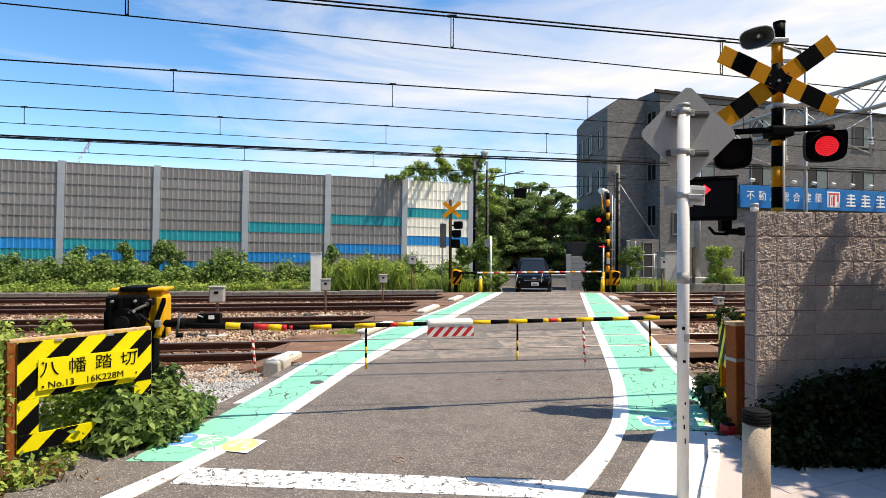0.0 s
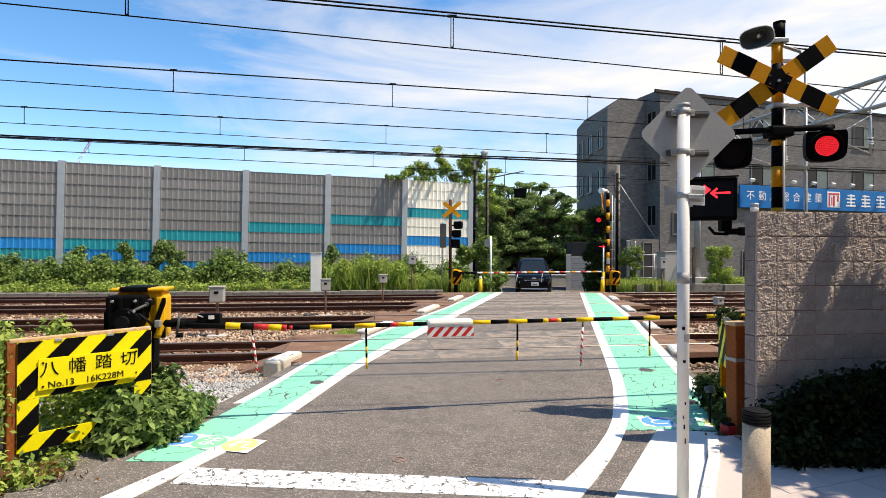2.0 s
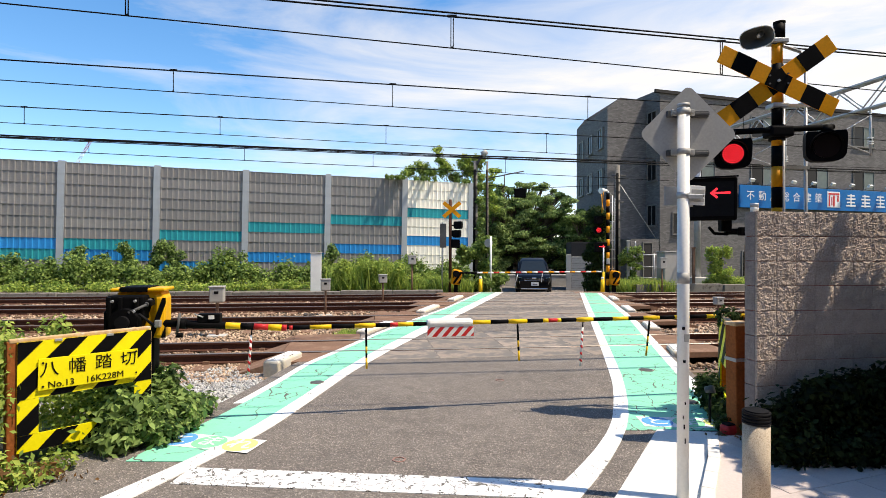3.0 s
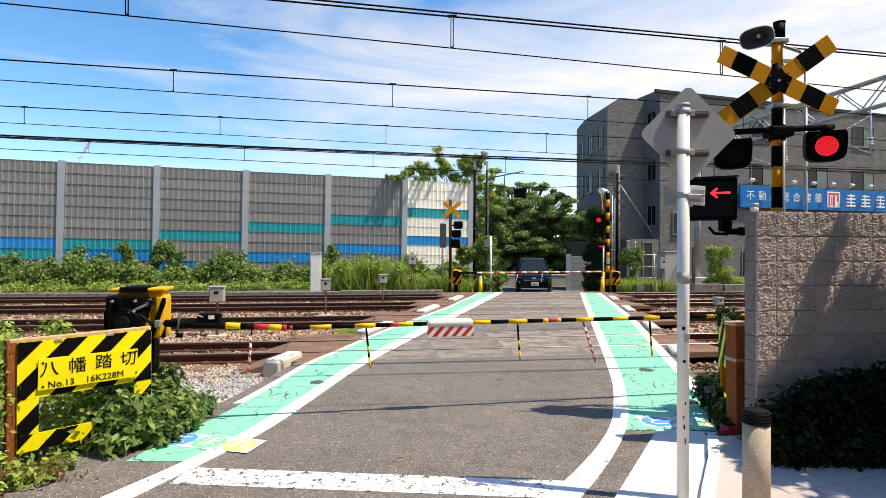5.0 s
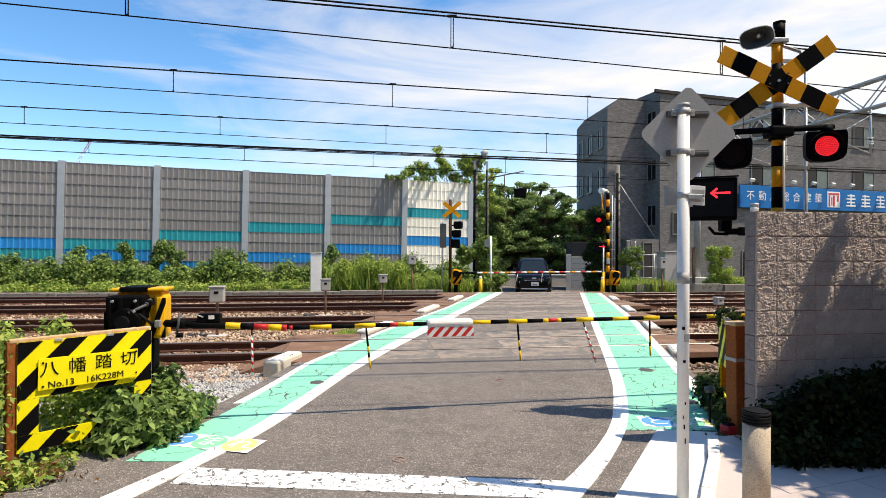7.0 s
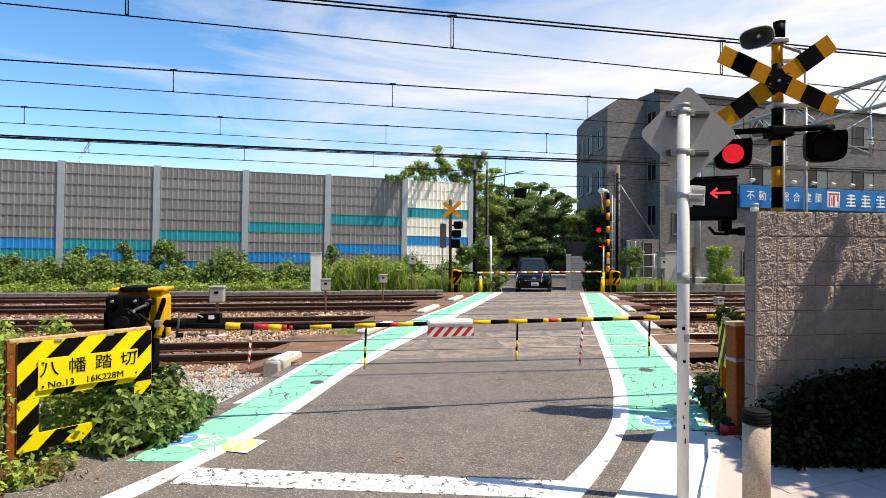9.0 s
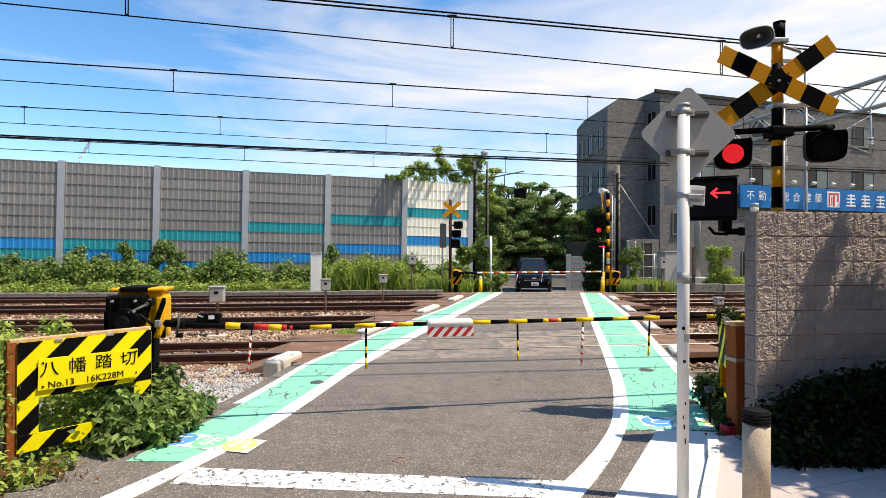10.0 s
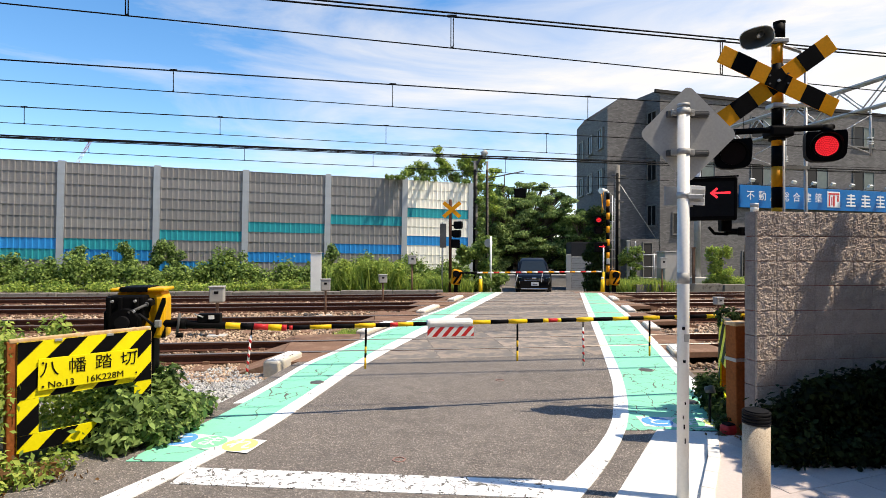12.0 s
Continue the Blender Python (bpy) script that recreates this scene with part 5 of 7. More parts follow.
for a, b in (((0.354, 0.12, 0.0), (0.354, 0.12, 3.44)), ((0.354, 0.12, 3.44), (0.30, 0.12, 3.55)), ((0.30, 0.12, 3.55), (0.04, 0.06, 3.60)), ((0.125, 0.1, 0.0), (0.125, 0.10, 3.38)), ((0.125, 0.10, 3.38), (0.03, 0.05, 3.50))):
    rod(bm, a, b, 0.016, seg=8)
for z in (1.95, 2.42, 3.02, 3.45):
    box(bm, (0.36, 0.03, 0.03), (0.19, 0.10, z))
part("conduit", bm, "steel", cs, "galvanised conduit pipes with brackets")
for z in (2.985, 3.595):
    bm = bmesh.new()
    box(bm, (0.15, 0.13, 0.045), (0.0, 0.0, z), bevel=0.01)
    part("pole_clamp", bm, "steel", cs)

# ---- white sign pole ----
sp = thing("sign_pole", pose(1.545, 3.45, 0.0), "white steel pole with a diamond road sign seen from behind", "road sign")
bm = bmesh.new()
rod(bm, (0, 0, 0), (0, 0, 2.53), 0.037, seg=20)
part("pole", bm, "white", sp)
bm = bmesh.new()
rod(bm, (0, 0, 2.53), (0, 0, 2.555), 0.039, seg=20)
part("pole_cap", bm, "grey_sheet", sp)
bm = bmesh.new()
box(bm, (0.47, 0.004, 0.47), (0, 0, 0))
vert = [e for e in bm.edges if abs((e.verts[0].co - e.verts[1].co).normalized().y) > 0.9]
bmesh.ops.bevel(bm, geom=vert, offset=0.045, segments=5, profile=0.5, affect="EDGES")
dm = part("diamond_plate", bm, "grey_sheet", sp, "dull grey back of a diamond sign plate")
dm.matrix_local = pose(0.055, 0.055, 2.372) @ Matrix.Diagonal((1, 1, 0.94, 1)) @ pose(0, 0, 0, 0, 45, 0)
for z in (2.50, 2.245):
    bm = bmesh.new()
    box(bm, (0.27, 0.035, 0.042), (0.045, 0.05, z), bevel=0.004)
    box(bm, (0.12, 0.012, 0.02), (0.12, 0.03, z), bevel=0.003)
    part("channel_bar", bm, "steel_dark", sp)
    bm = bmesh.new()
    rod(bm, (0, 0, z - 0.02), (0, 0, z + 0.02), 0.041, seg=16)
    box(bm, (0.15, 0.02, 0.04), (0, 0.012, z), bevel=0.004)
    for x in (-0.058, 0.058):
        rod(bm, (x, -0.005, z), (x, -0.012, z), 0.009, seg=8)
    part("clamp", bm, "grey_sheet", sp)
for y, x, rz in ((0.07, 0.0, 0), (-0.005, 0.085, 4)):
    bm = bmesh.new()
    box(bm, (0.19 if y > 0 else 0.105, 0.006, 0.125), (0, 0, 0), bevel=0.002)
    p = part("small_plate", bm, "grey_sheet" if y > 0 else "white", sp, "small plate clamped to the pole")
    p.matrix_local = pose(x, y, 1.965, 0, 2, rz)
    if y < 0:
        for z, h, key in ((0.025, 0.028, "grey_sheet"), (-0.002, 0.012, "steel_dark"), (-0.03, 0.022, "grey_sheet")):
            bm = bmesh.new()
            box(bm, (0.085, 0.004, h), (0.004, -0.0045, z), bevel=0.0015)
            part("slot", bm, key, p)
bm = bmesh.new()
box(bm, (0.12, 0.035, 0.03), (0.05, -0.02, 1.955), bevel=0.004)
rod(bm, (0, 0, 1.945), (0, 0, 1.985), 0.041, seg=16)
part("plate_clamp", bm, "steel", sp)
for i, (z, w, h) in enumerate(((1.115, 0.018, 0.02), (0.905, 0.016, 0.018), (0.64, 0.008, 0.018), (0.55, 0.006, 0.022), (0.49, 0.008, 0.030), (0.40, 0.006, 0.034))):
    bm = bmesh.new()
    box(bm, (w, 0.004, h), (-0.014 + 0.006 * (i % 3), -0.0365, z))
    part("scuff_mark", bm, "rubber", sp)
bm = bmesh.new()
rod(bm, (0, 0, 1.40), (0, 0, 1.47), 0.0378, seg=20)
part("tape_band", bm, "grey_sheet", sp)
bm = bmesh.new()
box(bm, (0.03, 0.004, 0.05), (0.005, -0.037, 1.055), bevel=0.004)
part("sticker", bm, "grey_sheet", sp)

# ---- bollard ----
bo = thing("bollard", pose(1.87, 3.2, 0.05), "round speckled granite bollard with a ribbed black cap", "bollard")
bm = bmesh.new()
rod(bm, (0, 0, 0), (0, 0, 0.535), 0.074, seg=28)
part("shaft", bm, "granite", bo)
bm = bmesh.new()
for i in range(4):
    rod(bm, (0, 0, 0.535 + i * 0.019), (0, 0, 0.548 + i * 0.019), 0.077, seg=28)
rod(bm, (0, 0, 0.53), (0, 0, 0.606), 0.072, seg=28)
part("ribbed_cap", bm, "rubber", bo)
bm = bmesh.new()
rod(bm, (0, 0, 0.606), (0, 0, 0.614), 0.066, seg=28)
part("top_disc", bm, "rubber", bo)

# ---- overhead lines ----
def cable(parent, name, pts, r, key="wire"):
    cu = bpy.data.curves.new(name, "CURVE")
    cu.dimensions, cu.bevel_depth, cu.bevel_resolution = "3D", r, 1
    s = cu.splines.new("POLY")
    s.points.add(len(pts) - 1)
    for p, q in zip(s.points, pts):
        p.co = (*q, 1)
    cu.materials.append(M[key])
    ob = new(name, cu)
    ob.parent = parent
    return ob


# start, slope, droppers along x, messenger height
RISE = {5.68: (5.585, 0.022), 5.57: (5.60, 0.0155), 5.58: (5.655, 0.014), 5.47: (5.645, 0.0135)}
LINES = [((0.10, 9.09), 0.252, (-4.67, 0.14, 5.40, 10.6), 5.68, 2), ((0.0, 13.12), 0.245, (-5.89, -1.22, 3.78, 8.5), 5.57, 1), ((0.0, 17.75), 0.265, (-11.5, -6.66, -1.85, 3.60, 8.5), 5.58, 1), ((0.0, 22.75), 0.29, (-12.62, -7.62, -2.87, 2.73, 7.5), 5.47, 1)]
for (x0, y0), k, drops, mz, lines in LINES:
    t = thing("overhead_line", pose(x0, y0, 0), "thin black overhead contact line with droppers above a track", "overhead line", "overhead lines")
    xs = [-60, -30, -15, -7, 0, 7, 15, 30, 60]
    sag = lambda x: RISE[mz][0] + RISE[mz][1] * x + 0.00008 * x * x
    for i in range(lines):
        cable(t, "messenger_wire", [(x, k * x, sag(x) + 0.065 * i) for x in xs], 0.015 if y0 < 20 else 0.02)
    cable(t, "contact_wire", [(x, k * x, 5.05) for x in xs], 0.010 if y0 < 20 else 0.014)
    for x in drops:
        x -= x0
        bm = bmesh.new()
        for o in ((-0.02, 0.02) if lines == 2 else (0.0,)):
            rod(bm, (x + o, k * x, 5.05), (x + o, k * x, sag(x)), 0.009, seg=6)
        part("dropper", bm, "wire", t)
        bm = bmesh.new()
        box(bm, (0.16, 0.03, 0.045), (x, k * x, sag(x) + 0.01), bevel=0.006)
        part("wire_clamp", bm, "wire", t)
        bm = bmesh.new()
        box(bm, (0.04, 0.02, 0.035), (x, k * x, 5.06), bevel=0.004)
        part("contact_clip", bm, "wire", t)
for y0, k, z, r in ((22.3, 0.204, 5.62, 0.030), (22.5, 0.204, 5.56, 0.018), (24.6, 0.18, 6.05, 0.012), (6.25, 0.13, 8.0, 0.034), (5.55, 0.13, 8.0, 0.022), (5.25, 0.17, 8.0, 0.009), (4.20, 0.12, 8.2, 0.010)):
    t = thing("feeder_cable", pose(0, y0, 0), "black feeder cable strung beside the tracks", "cable", "feeder cables")
    cable(t, "strand", [(x, k * x, z + 0.0002 * x * x) for x in (-60, -30, -15, -7, 0, 7, 15, 30, 60)], r)

# ---- gantry ----
gt = thing("line_gantry", pose(0, 0, 0), "galvanised lattice gantry carrying the overhead lines", "gantry")
ga, gb = Vector((13.1, 27.2, 0)), Vector((16.6, 6.0, 0))
for z in (7.44, 6.53):
    for o in (-0.10, 0.10):
        bm = bmesh.new()
        rod(bm, ga + Vector((o, 0, z)), gb + Vector((o, 0, z)), 0.055, seg=10)
        part("chord", bm, "steel", gt)
n = 22
for i in range(n):
    p, q = ga.lerp(gb, i / n), ga.lerp(gb, (i + 1) / n)
    for o in (-0.10, 0.10):
        bm = bmesh.new()
        z0, z1 = (6.53, 7.44) if i % 2 else (7.44, 6.53)
        rod(bm, p + Vector((o, 0, z0)), q + Vector((o, 0, z1)), 0.026, seg=6)
        part("lattice_bar", bm, "steel", gt)
    bm = bmesh.new()
    rod(bm, p + Vector((-0.10, 0, 6.53)), p + Vector((0.10, 0, 6.53)), 0.022, seg=6)
    part("lattice_bar", bm, "steel", gt)
for p, w in ((Vector((12.75, 26.9, -0.2)), 0.16), (Vector((16.5, 6.4, -0.2)), 0.16)):
    bm = bmesh.new()
    rod(bm, p, p + Vector((0, 0, 7.7)), w, seg=14)
    part("column", bm, "steel", gt)
bm = bmesh.new()
box(bm, (0.9, 0.9, 0.7), (12.75, 26.9, 0.0), bevel=0.03)
part("footing", bm, "concrete", gt)
for f in (0.25, 0.42, 0.60, 0.8):
    p = ga.lerp(gb, f)
    bm = bmesh.new()
    rod(bm, p + Vector((0, 0, 6.6)), p + Vector((0, 0, 4.9)), 0.035, seg=8)
    rod(bm, p + Vector((0, 0, 5.0)), p + Vector((-1.6, -0.5, 5.35)), 0.022, seg=8)
    rod(bm, p + Vector((0, 0, 6.3)), p + Vector((-1.5, -0.45, 5.5)), 0.02, seg=8)
    part("drop_arm", bm, "steel", gt)
    bm = bmesh.new()
    for i in range(4):
        rod(bm, p + Vector((0.0, 0, 5.30 + i * 0.07)), p + Vector((0, 0, 5.33 + i * 0.07)), 0.09, seg=12)
    part("insulator", bm, "white", gt)

sl = thing("ground_spotlight", pose(2.50, 5.02, 0.0, 0, 0, -30), "small grey spotlight on a short stake among weeds", "spotlight")
bm = bmesh.new()
rod(bm, (0, 0, 0), (0, 0, 0.30), 0.012, seg=8)
part("stake", bm, "rubber", sl)
bm = bmesh.new()
rod(bm, (-0.04, 0.0, 0.31), (0.035, -0.01, 0.33), 0.030, 0.038, seg=14)
part("head", bm, "horn_grey", sl)

# ---- far side of the crossing ----
def far_machine(m, label):
    t = thing("barrier_machine", m, label, "barrier", "far barrier machines")
    bm = bmesh.new()
    box(bm, (0.14, 0.14, 0.6), (0, 0.05, 0.2), bevel=0.01)
    part("stand", bm, "black", t)
    bm = bmesh.new()
    box(bm, (0.40, 0.32, 0.62), (0, 0, 0.60), Euler((0, radians(9), 0)).to_matrix(), bevel=0.09)
    part("cabinet", bm, "orange", t, "amber rounded machine cabinet")
    bm = bmesh.new()
    stripes(bm, 0.32, 0.50, 0.22, 0.36, -0.16, 0.35, -0.166, 0.10)
    part("stripes", bm, "black", t)
    bm = bmesh.new()
    rod(bm, (-0.05, -0.17, 0.75), (-0.05, -0.26, 0.75), 0.13, seg=16)
    part("gear_housing", bm, "black", t)
    return t


fm = far_machine(pose(0.54, 21.8, -0.05, 0, 0, 10), "amber and black barrier machine in the weeds with lowered boom")
far_machine(pose(7.25, 22.7, -0.1, 0, 0, 10), "amber and black barrier machine among weeds beyond the tracks")
for i, key in enumerate((["black"] * 3 + ["white", "orange", "white", "red"] * 6)[:26]):
    a, b = 0.1 + i * 0.235, 0.1 + (i + 1) * 0.235
    sb = bmesh.new()
    rod(sb, (a, -0.2, 0.78 + 0.006 * a), (b, -0.2, 0.78 + 0.006 * b), 0.032 if i > 2 else 0.045, seg=10)
    part("boom_segment", sb, key, fm)
for x in (2.55, 3.6):
    bm = bmesh.new()
    rod(bm, (x, -0.2, 0.78), (x - 0.1 + 0.06 * (x > 3), -0.2, 0.38), 0.014, seg=8)
    part("hanging_stick", bm, "white", fm)

fs = thing("crossing_signal", pose(0.30, 22.3, -0.1), "rusty crossing signal with amber crossbuck and dark lamps", "crossing signal", "crossing signals")
bm = bmesh.new()
rod(bm, (0, 0, 0), (0, 0, 3.85), 0.065, seg=12)
part("pole", bm, "rail_side", fs)
for ang in (38, -38):
    bm = bmesh.new()
    box(bm, (0.92, 0.02, 0.16))
    a = part("crossbuck_arm", bm, "orange", fs, "amber crossbuck arm")
    a.matrix_local = pose(0.06, -0.09 - 0.0004 * ang, 3.42, 0, -ang * 1.08, 0)
for x, z in ((0.34, 2.78), (0.28, 2.42)):
    lamp_head(fs, pose(x, -0.05, z, 0, 0, 150), 0.95)
    bm = bmesh.new()
    rod(bm, (0, 0, z), (x, 0, z), 0.03, seg=8)
    part("arm", bm, "black", fs)
bm = bmesh.new()
box(bm, (0.36, 0.2, 0.36), (0.22, 0.0, 2.02), bevel=0.03)
part("direction_box", bm, "black", fs)
bm = bmesh.new()
box(bm, (0.26, 0.08, 1.0), (-0.30, 0.0, 2.35), bevel=0.01)
part("backing_plate", bm, "steel_dark", fs)
bm = bmesh.new()
rod(bm, (-0.33, 0.05, 0), (-0.33, 0.05, 2.9), 0.03, seg=10)
part("side_post", bm, "steel", fs)

fr = thing("crossing_signal", pose(7.0, 22.8, -0.1), "yellow and black banded crossing signal with lit red lamps", "crossing signal", "crossing signals")
banded_pole(fr, 0.0, 4.2, 0.075, 15, 0, 10)
bm = bmesh.new()
rod(bm, (0, 0, 4.2), (0, 0, 4.3), 0.04, seg=10)
rod(bm, (-0.05, 0, 4.32), (-0.36, -0.15, 4.28), 0.05, 0.13, seg=14)
part("horn", bm, "white", fr, "pale grey horn loudspeaker")
for ang in (50, -50):
    bm = bmesh.new()
    box(bm, (1.0, 0.02, 0.16))
    a = part("crossbuck_arm", bm, "orange", fr, "amber crossbuck arm turned aside")
    a.matrix_local = pose(-0.22, 0.06 + 0.0004 * ang, 3.80, 0, -ang, 80)
FAR_UP = lamp_head(fr, pose(-0.42, -0.10, 3.05, 0, 0, -8), 0.95)
FAR_LOW = lamp_head(fr, pose(-0.42, -0.10, 2.62, 0, 0, -8), 0.95)
for z in (3.05, 2.62):
    bm = bmesh.new()
    rod(bm, (0, 0, z + 0.12), (-0.45, 0, z + 0.12), 0.03, seg=8)
    part("arm", bm, "black", fr)
bm = bmesh.new()
box(bm, (0.50, 0.2, 0.42), (-0.30, 0, 1.90), bevel=0.03)
fdir = part("direction_box", bm, "black", fr)
arrow_disc(fdir, -0.27, 1.92, 1, 0.26, -0.104)
bm = bmesh.new()
rod(bm, (0.22, 0.1, 0), (0.22, 0.1, 4.1), 0.018, seg=8)
rod(bm, (0.22, 0.1, 4.1), (0.05, 0.1, 4.25), 0.018, seg=8)
rod(bm, (0.36, 0.2, 0), (0.36, 0.2, 4.0), 0.016, seg=8)
for i in range(9):
    rod(bm, (0.0, 0.1, 0.6 + i * 0.4), (0.36, 0.15, 0.6 + i * 0.4), 0.013, seg=6)
part("conduit", bm, "steel", fr)
bm = bmesh.new()
box(bm, (0.14, 0.12, 0.24), (-0.02, -0.1, 1.30), bevel=0.02)
part("junction_box", bm, "grey_sheet", fr)


def utility_pole(x, y, h, r, label, arms=()):
    t = thing("utility_pole", pose(x, y, -0.2), label, "utility pole", "utility poles")
    bm = bmesh.new()
    rod(bm, (0, 0, 0), (0, 0, h), r * 1.15, r * 0.8, seg=14)
    part("shaft", bm, "old_concrete", t)
    for i in range(9):
        bm = bmesh.new()
        z = 1.6 + i * (h - 2.0) / 9
        rod(bm, (0, 0, z), (0, 0, z + 0.03), r * 1.16, seg=14)
        part("band", bm, "steel_dark", t)
    for k in range(3):
        bm = bmesh.new()
        rod(bm, (-r * 0.9 + 0.35 * r * k, -r * 1.15, 0.2), (-r * 0.7 + 0.3 * r * k, -r * 0.95, h - 0.4), 0.022, seg=6)
        part("cable_run", bm, "wire", t)
    for a, b, rr in arms:
        bm = bmesh.new()
        rod(bm, a, b, rr, seg=8)
        part("arm", bm, "steel_dark", t)
    return t


utility_pole(1.44, 24.0, 5.85, 0.105, "weathered concrete pole wrapped with cables and creeper", (((0, 0, 5.6), (0.30, -0.1, 6.1), 0.06), ((0.2, 0, 5.95), (0.75, 0, 5.95), 0.025)))
up2 = utility_pole(2.05, 25.0, 6.0, 0.062, "slender concrete pole with a bracket arm", (((0, 0, 5.2), (1.7, 0, 5.55), 0.028), ((0.8, 0, 5.35), (0.8, 0, 4.8), 0.025)))
utility_pole(8.45, 26.0, 6.0, 0.13, "concrete pole with insulators beside the grey building", (((-0.3, 0, 5.5), (0.4, 0, 5.5), 0.04), ((-0.3, 0, 4.2), (0.3, 0, 4.2), 0.04)))
bm = bmesh.new()
rod(bm, (0.28, -0.12, 6.10), (0.50, -0.16, 6.25), 0.15, 0.11, seg=14)
lampy = bpy.data.objects["utility_pole"]
part("street_lamp_head", bm, "grey_sheet", lampy, "grey lamp head at the pole top")

hs = thing("hanging_indicator", pose(3.86, 27.0, 4.54), "black rectangular indicator hung from a cable over the road", "indicator")
bm = bmesh.new()
box(bm, (0.58, 0.22, 0.44), bevel=0.03)
part("case", bm, "black", hs)
bm = bmesh.new()
rod(bm, (-1.85, -2.0, 0.15), (0, 0, 0.24), 0.015, seg=6)
rod(bm, (0, 0, 0.24), (4.6, -1.0, 0.3), 0.015, seg=6)
part("span_cable", bm, "wire", hs)

rs = thing("round_sign", pose(2.03, 23.0, -0.2), "back of a round grey road sign on a white pole", "road sign")
bm = bmesh.new()
rod(bm, (0.02, 0, 0), (0.02, 0, 2.45), 0.045, seg=12)
part("pole", bm, "white", rs)
bm = bmesh.new()
rod(bm, (-0.08, 0.05, 2.16), (-0.07, 0.07, 2.16), 0.19, seg=28)
part("disc", bm, "grey_sheet", rs)
for x, y in ((1.50, 21.4), (6.38, 21.45), (6.58, 22.0)):
    t = thing("marker_post", pose(x, y, -0.12), "short yellow marker post at the road edge", "marker post", "marker posts")
    bm = bmesh.new()
    rod(bm, (0, 0, 0), (0, 0, 0.62 if x < 6.5 else 0.9), 0.085 if x < 6.5 else 0.045, 0.07 if x < 6.5 else 0.045, seg=14)
    part("shaft", bm, "yellow", t)
    bm = bmesh.new()
    rod(bm, (0, 0, 0.62 if x < 6.5 else 0.9), (0, 0, 0.72 if x < 6.5 else 1.9), 0.05 if x < 6.5 else 0.028, seg=12)
    part("cap", bm, "white", t)

# ---- trackside boxes ----
def track_box(x, y, w, h, top, label, tilt=0.0):
    z0 = -0.19
    t = thing("trackside_box", pose(x, y, z0, 0, 0, 12), label, "equipment box", "trackside equipment boxes")
    bm = bmesh.new()
    rod(bm, (0, 0, 0), (0, 0, top - h - z0 + 0.02), 0.03, seg=10)
    part("stem", bm, "rust", t)
    bm = bmesh.new()
    box(bm, (w * 1.3, w, 0.06), (0, 0, 0.03), bevel=0.01)
    part("foot", bm, "concrete", t)
    bm = bmesh.new()
    box(bm, (w, w * 0.8, h), (0, 0, top - z0 - h / 2), bevel=0.025)
    part("case", bm, "grey_sheet", t)
    bm = bmesh.new()
    box(bm, (w * 1.1, w * 0.9, 0.03), (0, 0, top - z0 + 0.005), bevel=0.01)
    part("lid", bm, "grey_sheet", t)
    bm = bmesh.new()
    box(bm, (w * 0.3, 0.006, h * 0.18), (0.0, -w * 0.4 - 0.003, top - z0 - h * 0.35))
    part("tag", bm, "rubber", t)


track_box(-4.62, 11.0, 0.28, 0.31, 0.85, "grey trackside box on a rusty stem by the ballast")
track_box(-3.19, 14.6, 0.26, 0.30, 0.82, "small grey trackside box on a rusty stem")
track_box(-2.00, 17.9, 0.27, 0.26, 0.80, "small grey trackside box on a rusty stem")
track_box(-1.22, 21.2, 0.30, 0.34, 1.42, "grey trackside box on a tall stem in weeds")
track_box(9.23, 22.6, 0.30, 0.45, 1.35, "weathered grey trackside box on a rusty stem")
track_box(7.6, 14.8, 0.22, 0.20, 0.35, "low grey trackside box in ballast")
cb = thing("cabinet", pose(-5.2, 22.0, -0.1, 0, 0, 10), "tall white equipment cabinet standing in weeds", "cabinet")
bm = bmesh.new()
box(bm, (0.42, 0.36, 1.60), (0, 0, 0.80), bevel=0.012)
part("body", bm, "white", cb)
bm = bmesh.new()
box(bm, (0.48, 0.42, 0.04), (0, 0, 1.62), bevel=0.01)
part("roof", bm, "grey_sheet", cb)
cb = thing("cabinet", pose(10.15, 24.0, -0.05, 0, 0, 12), "large grey-green equipment cabinet behind the tracks", "cabinet")
bm = bmesh.new()
box(bm, (0.95, 0.6, 1.65), (0, 0, 0.83), bevel=0.04)
part("body", bm, "grey_sheet", cb)
bm = bmesh.new()
box(bm, (1.0, 0.66, 0.05), (0, 0, 1.67), bevel=0.015)
part("roof", bm, "grey_sheet", cb)
bm = bmesh.new()
rod(bm, (0.3, -0.31, 0.8), (0.3, -0.33, 0.8), 0.03, seg=10)
part("lock", bm, "steel", cb)

# concrete troughs along the far track
def trough(name, x0, x1, y, top, label):
    ct = tagged(new(name), label, "cable trough", "", "structure")
    ct.matrix_world = pose(0, y, 0, 0, 0, TURN)
    n = round((x1 - x0) / 2.0)
    bm = bmesh.new()
    box(bm, (1.98, 0.35, top + 0.4), (0, 0, (top - 0.4) / 2), bevel=0.02)
    first = part("trough_block", bm, "old_concrete", ct)
    first.location = (x0 + 1, 0, 0)
    for i in range(1, n):
        b = new("trough_block", first.data)
        b.parent = ct
        b.location = (x0 + 1 + 2 * i, 0.04 * math.sin(i * 2.3), 0.02 * math.sin(i * 1.7))


trough("cable_trough_west", -42, 0, 21.35, 0.05, "grey concrete cable trough along the far track")
trough("cable_trough_east", 8.2, 32, 21.6, 0.22, "grey concrete cable trough along the far track")
trough("cable_trough_near", 4.6, 8.6, 7.2, -0.06, "low concrete edging by the near track")

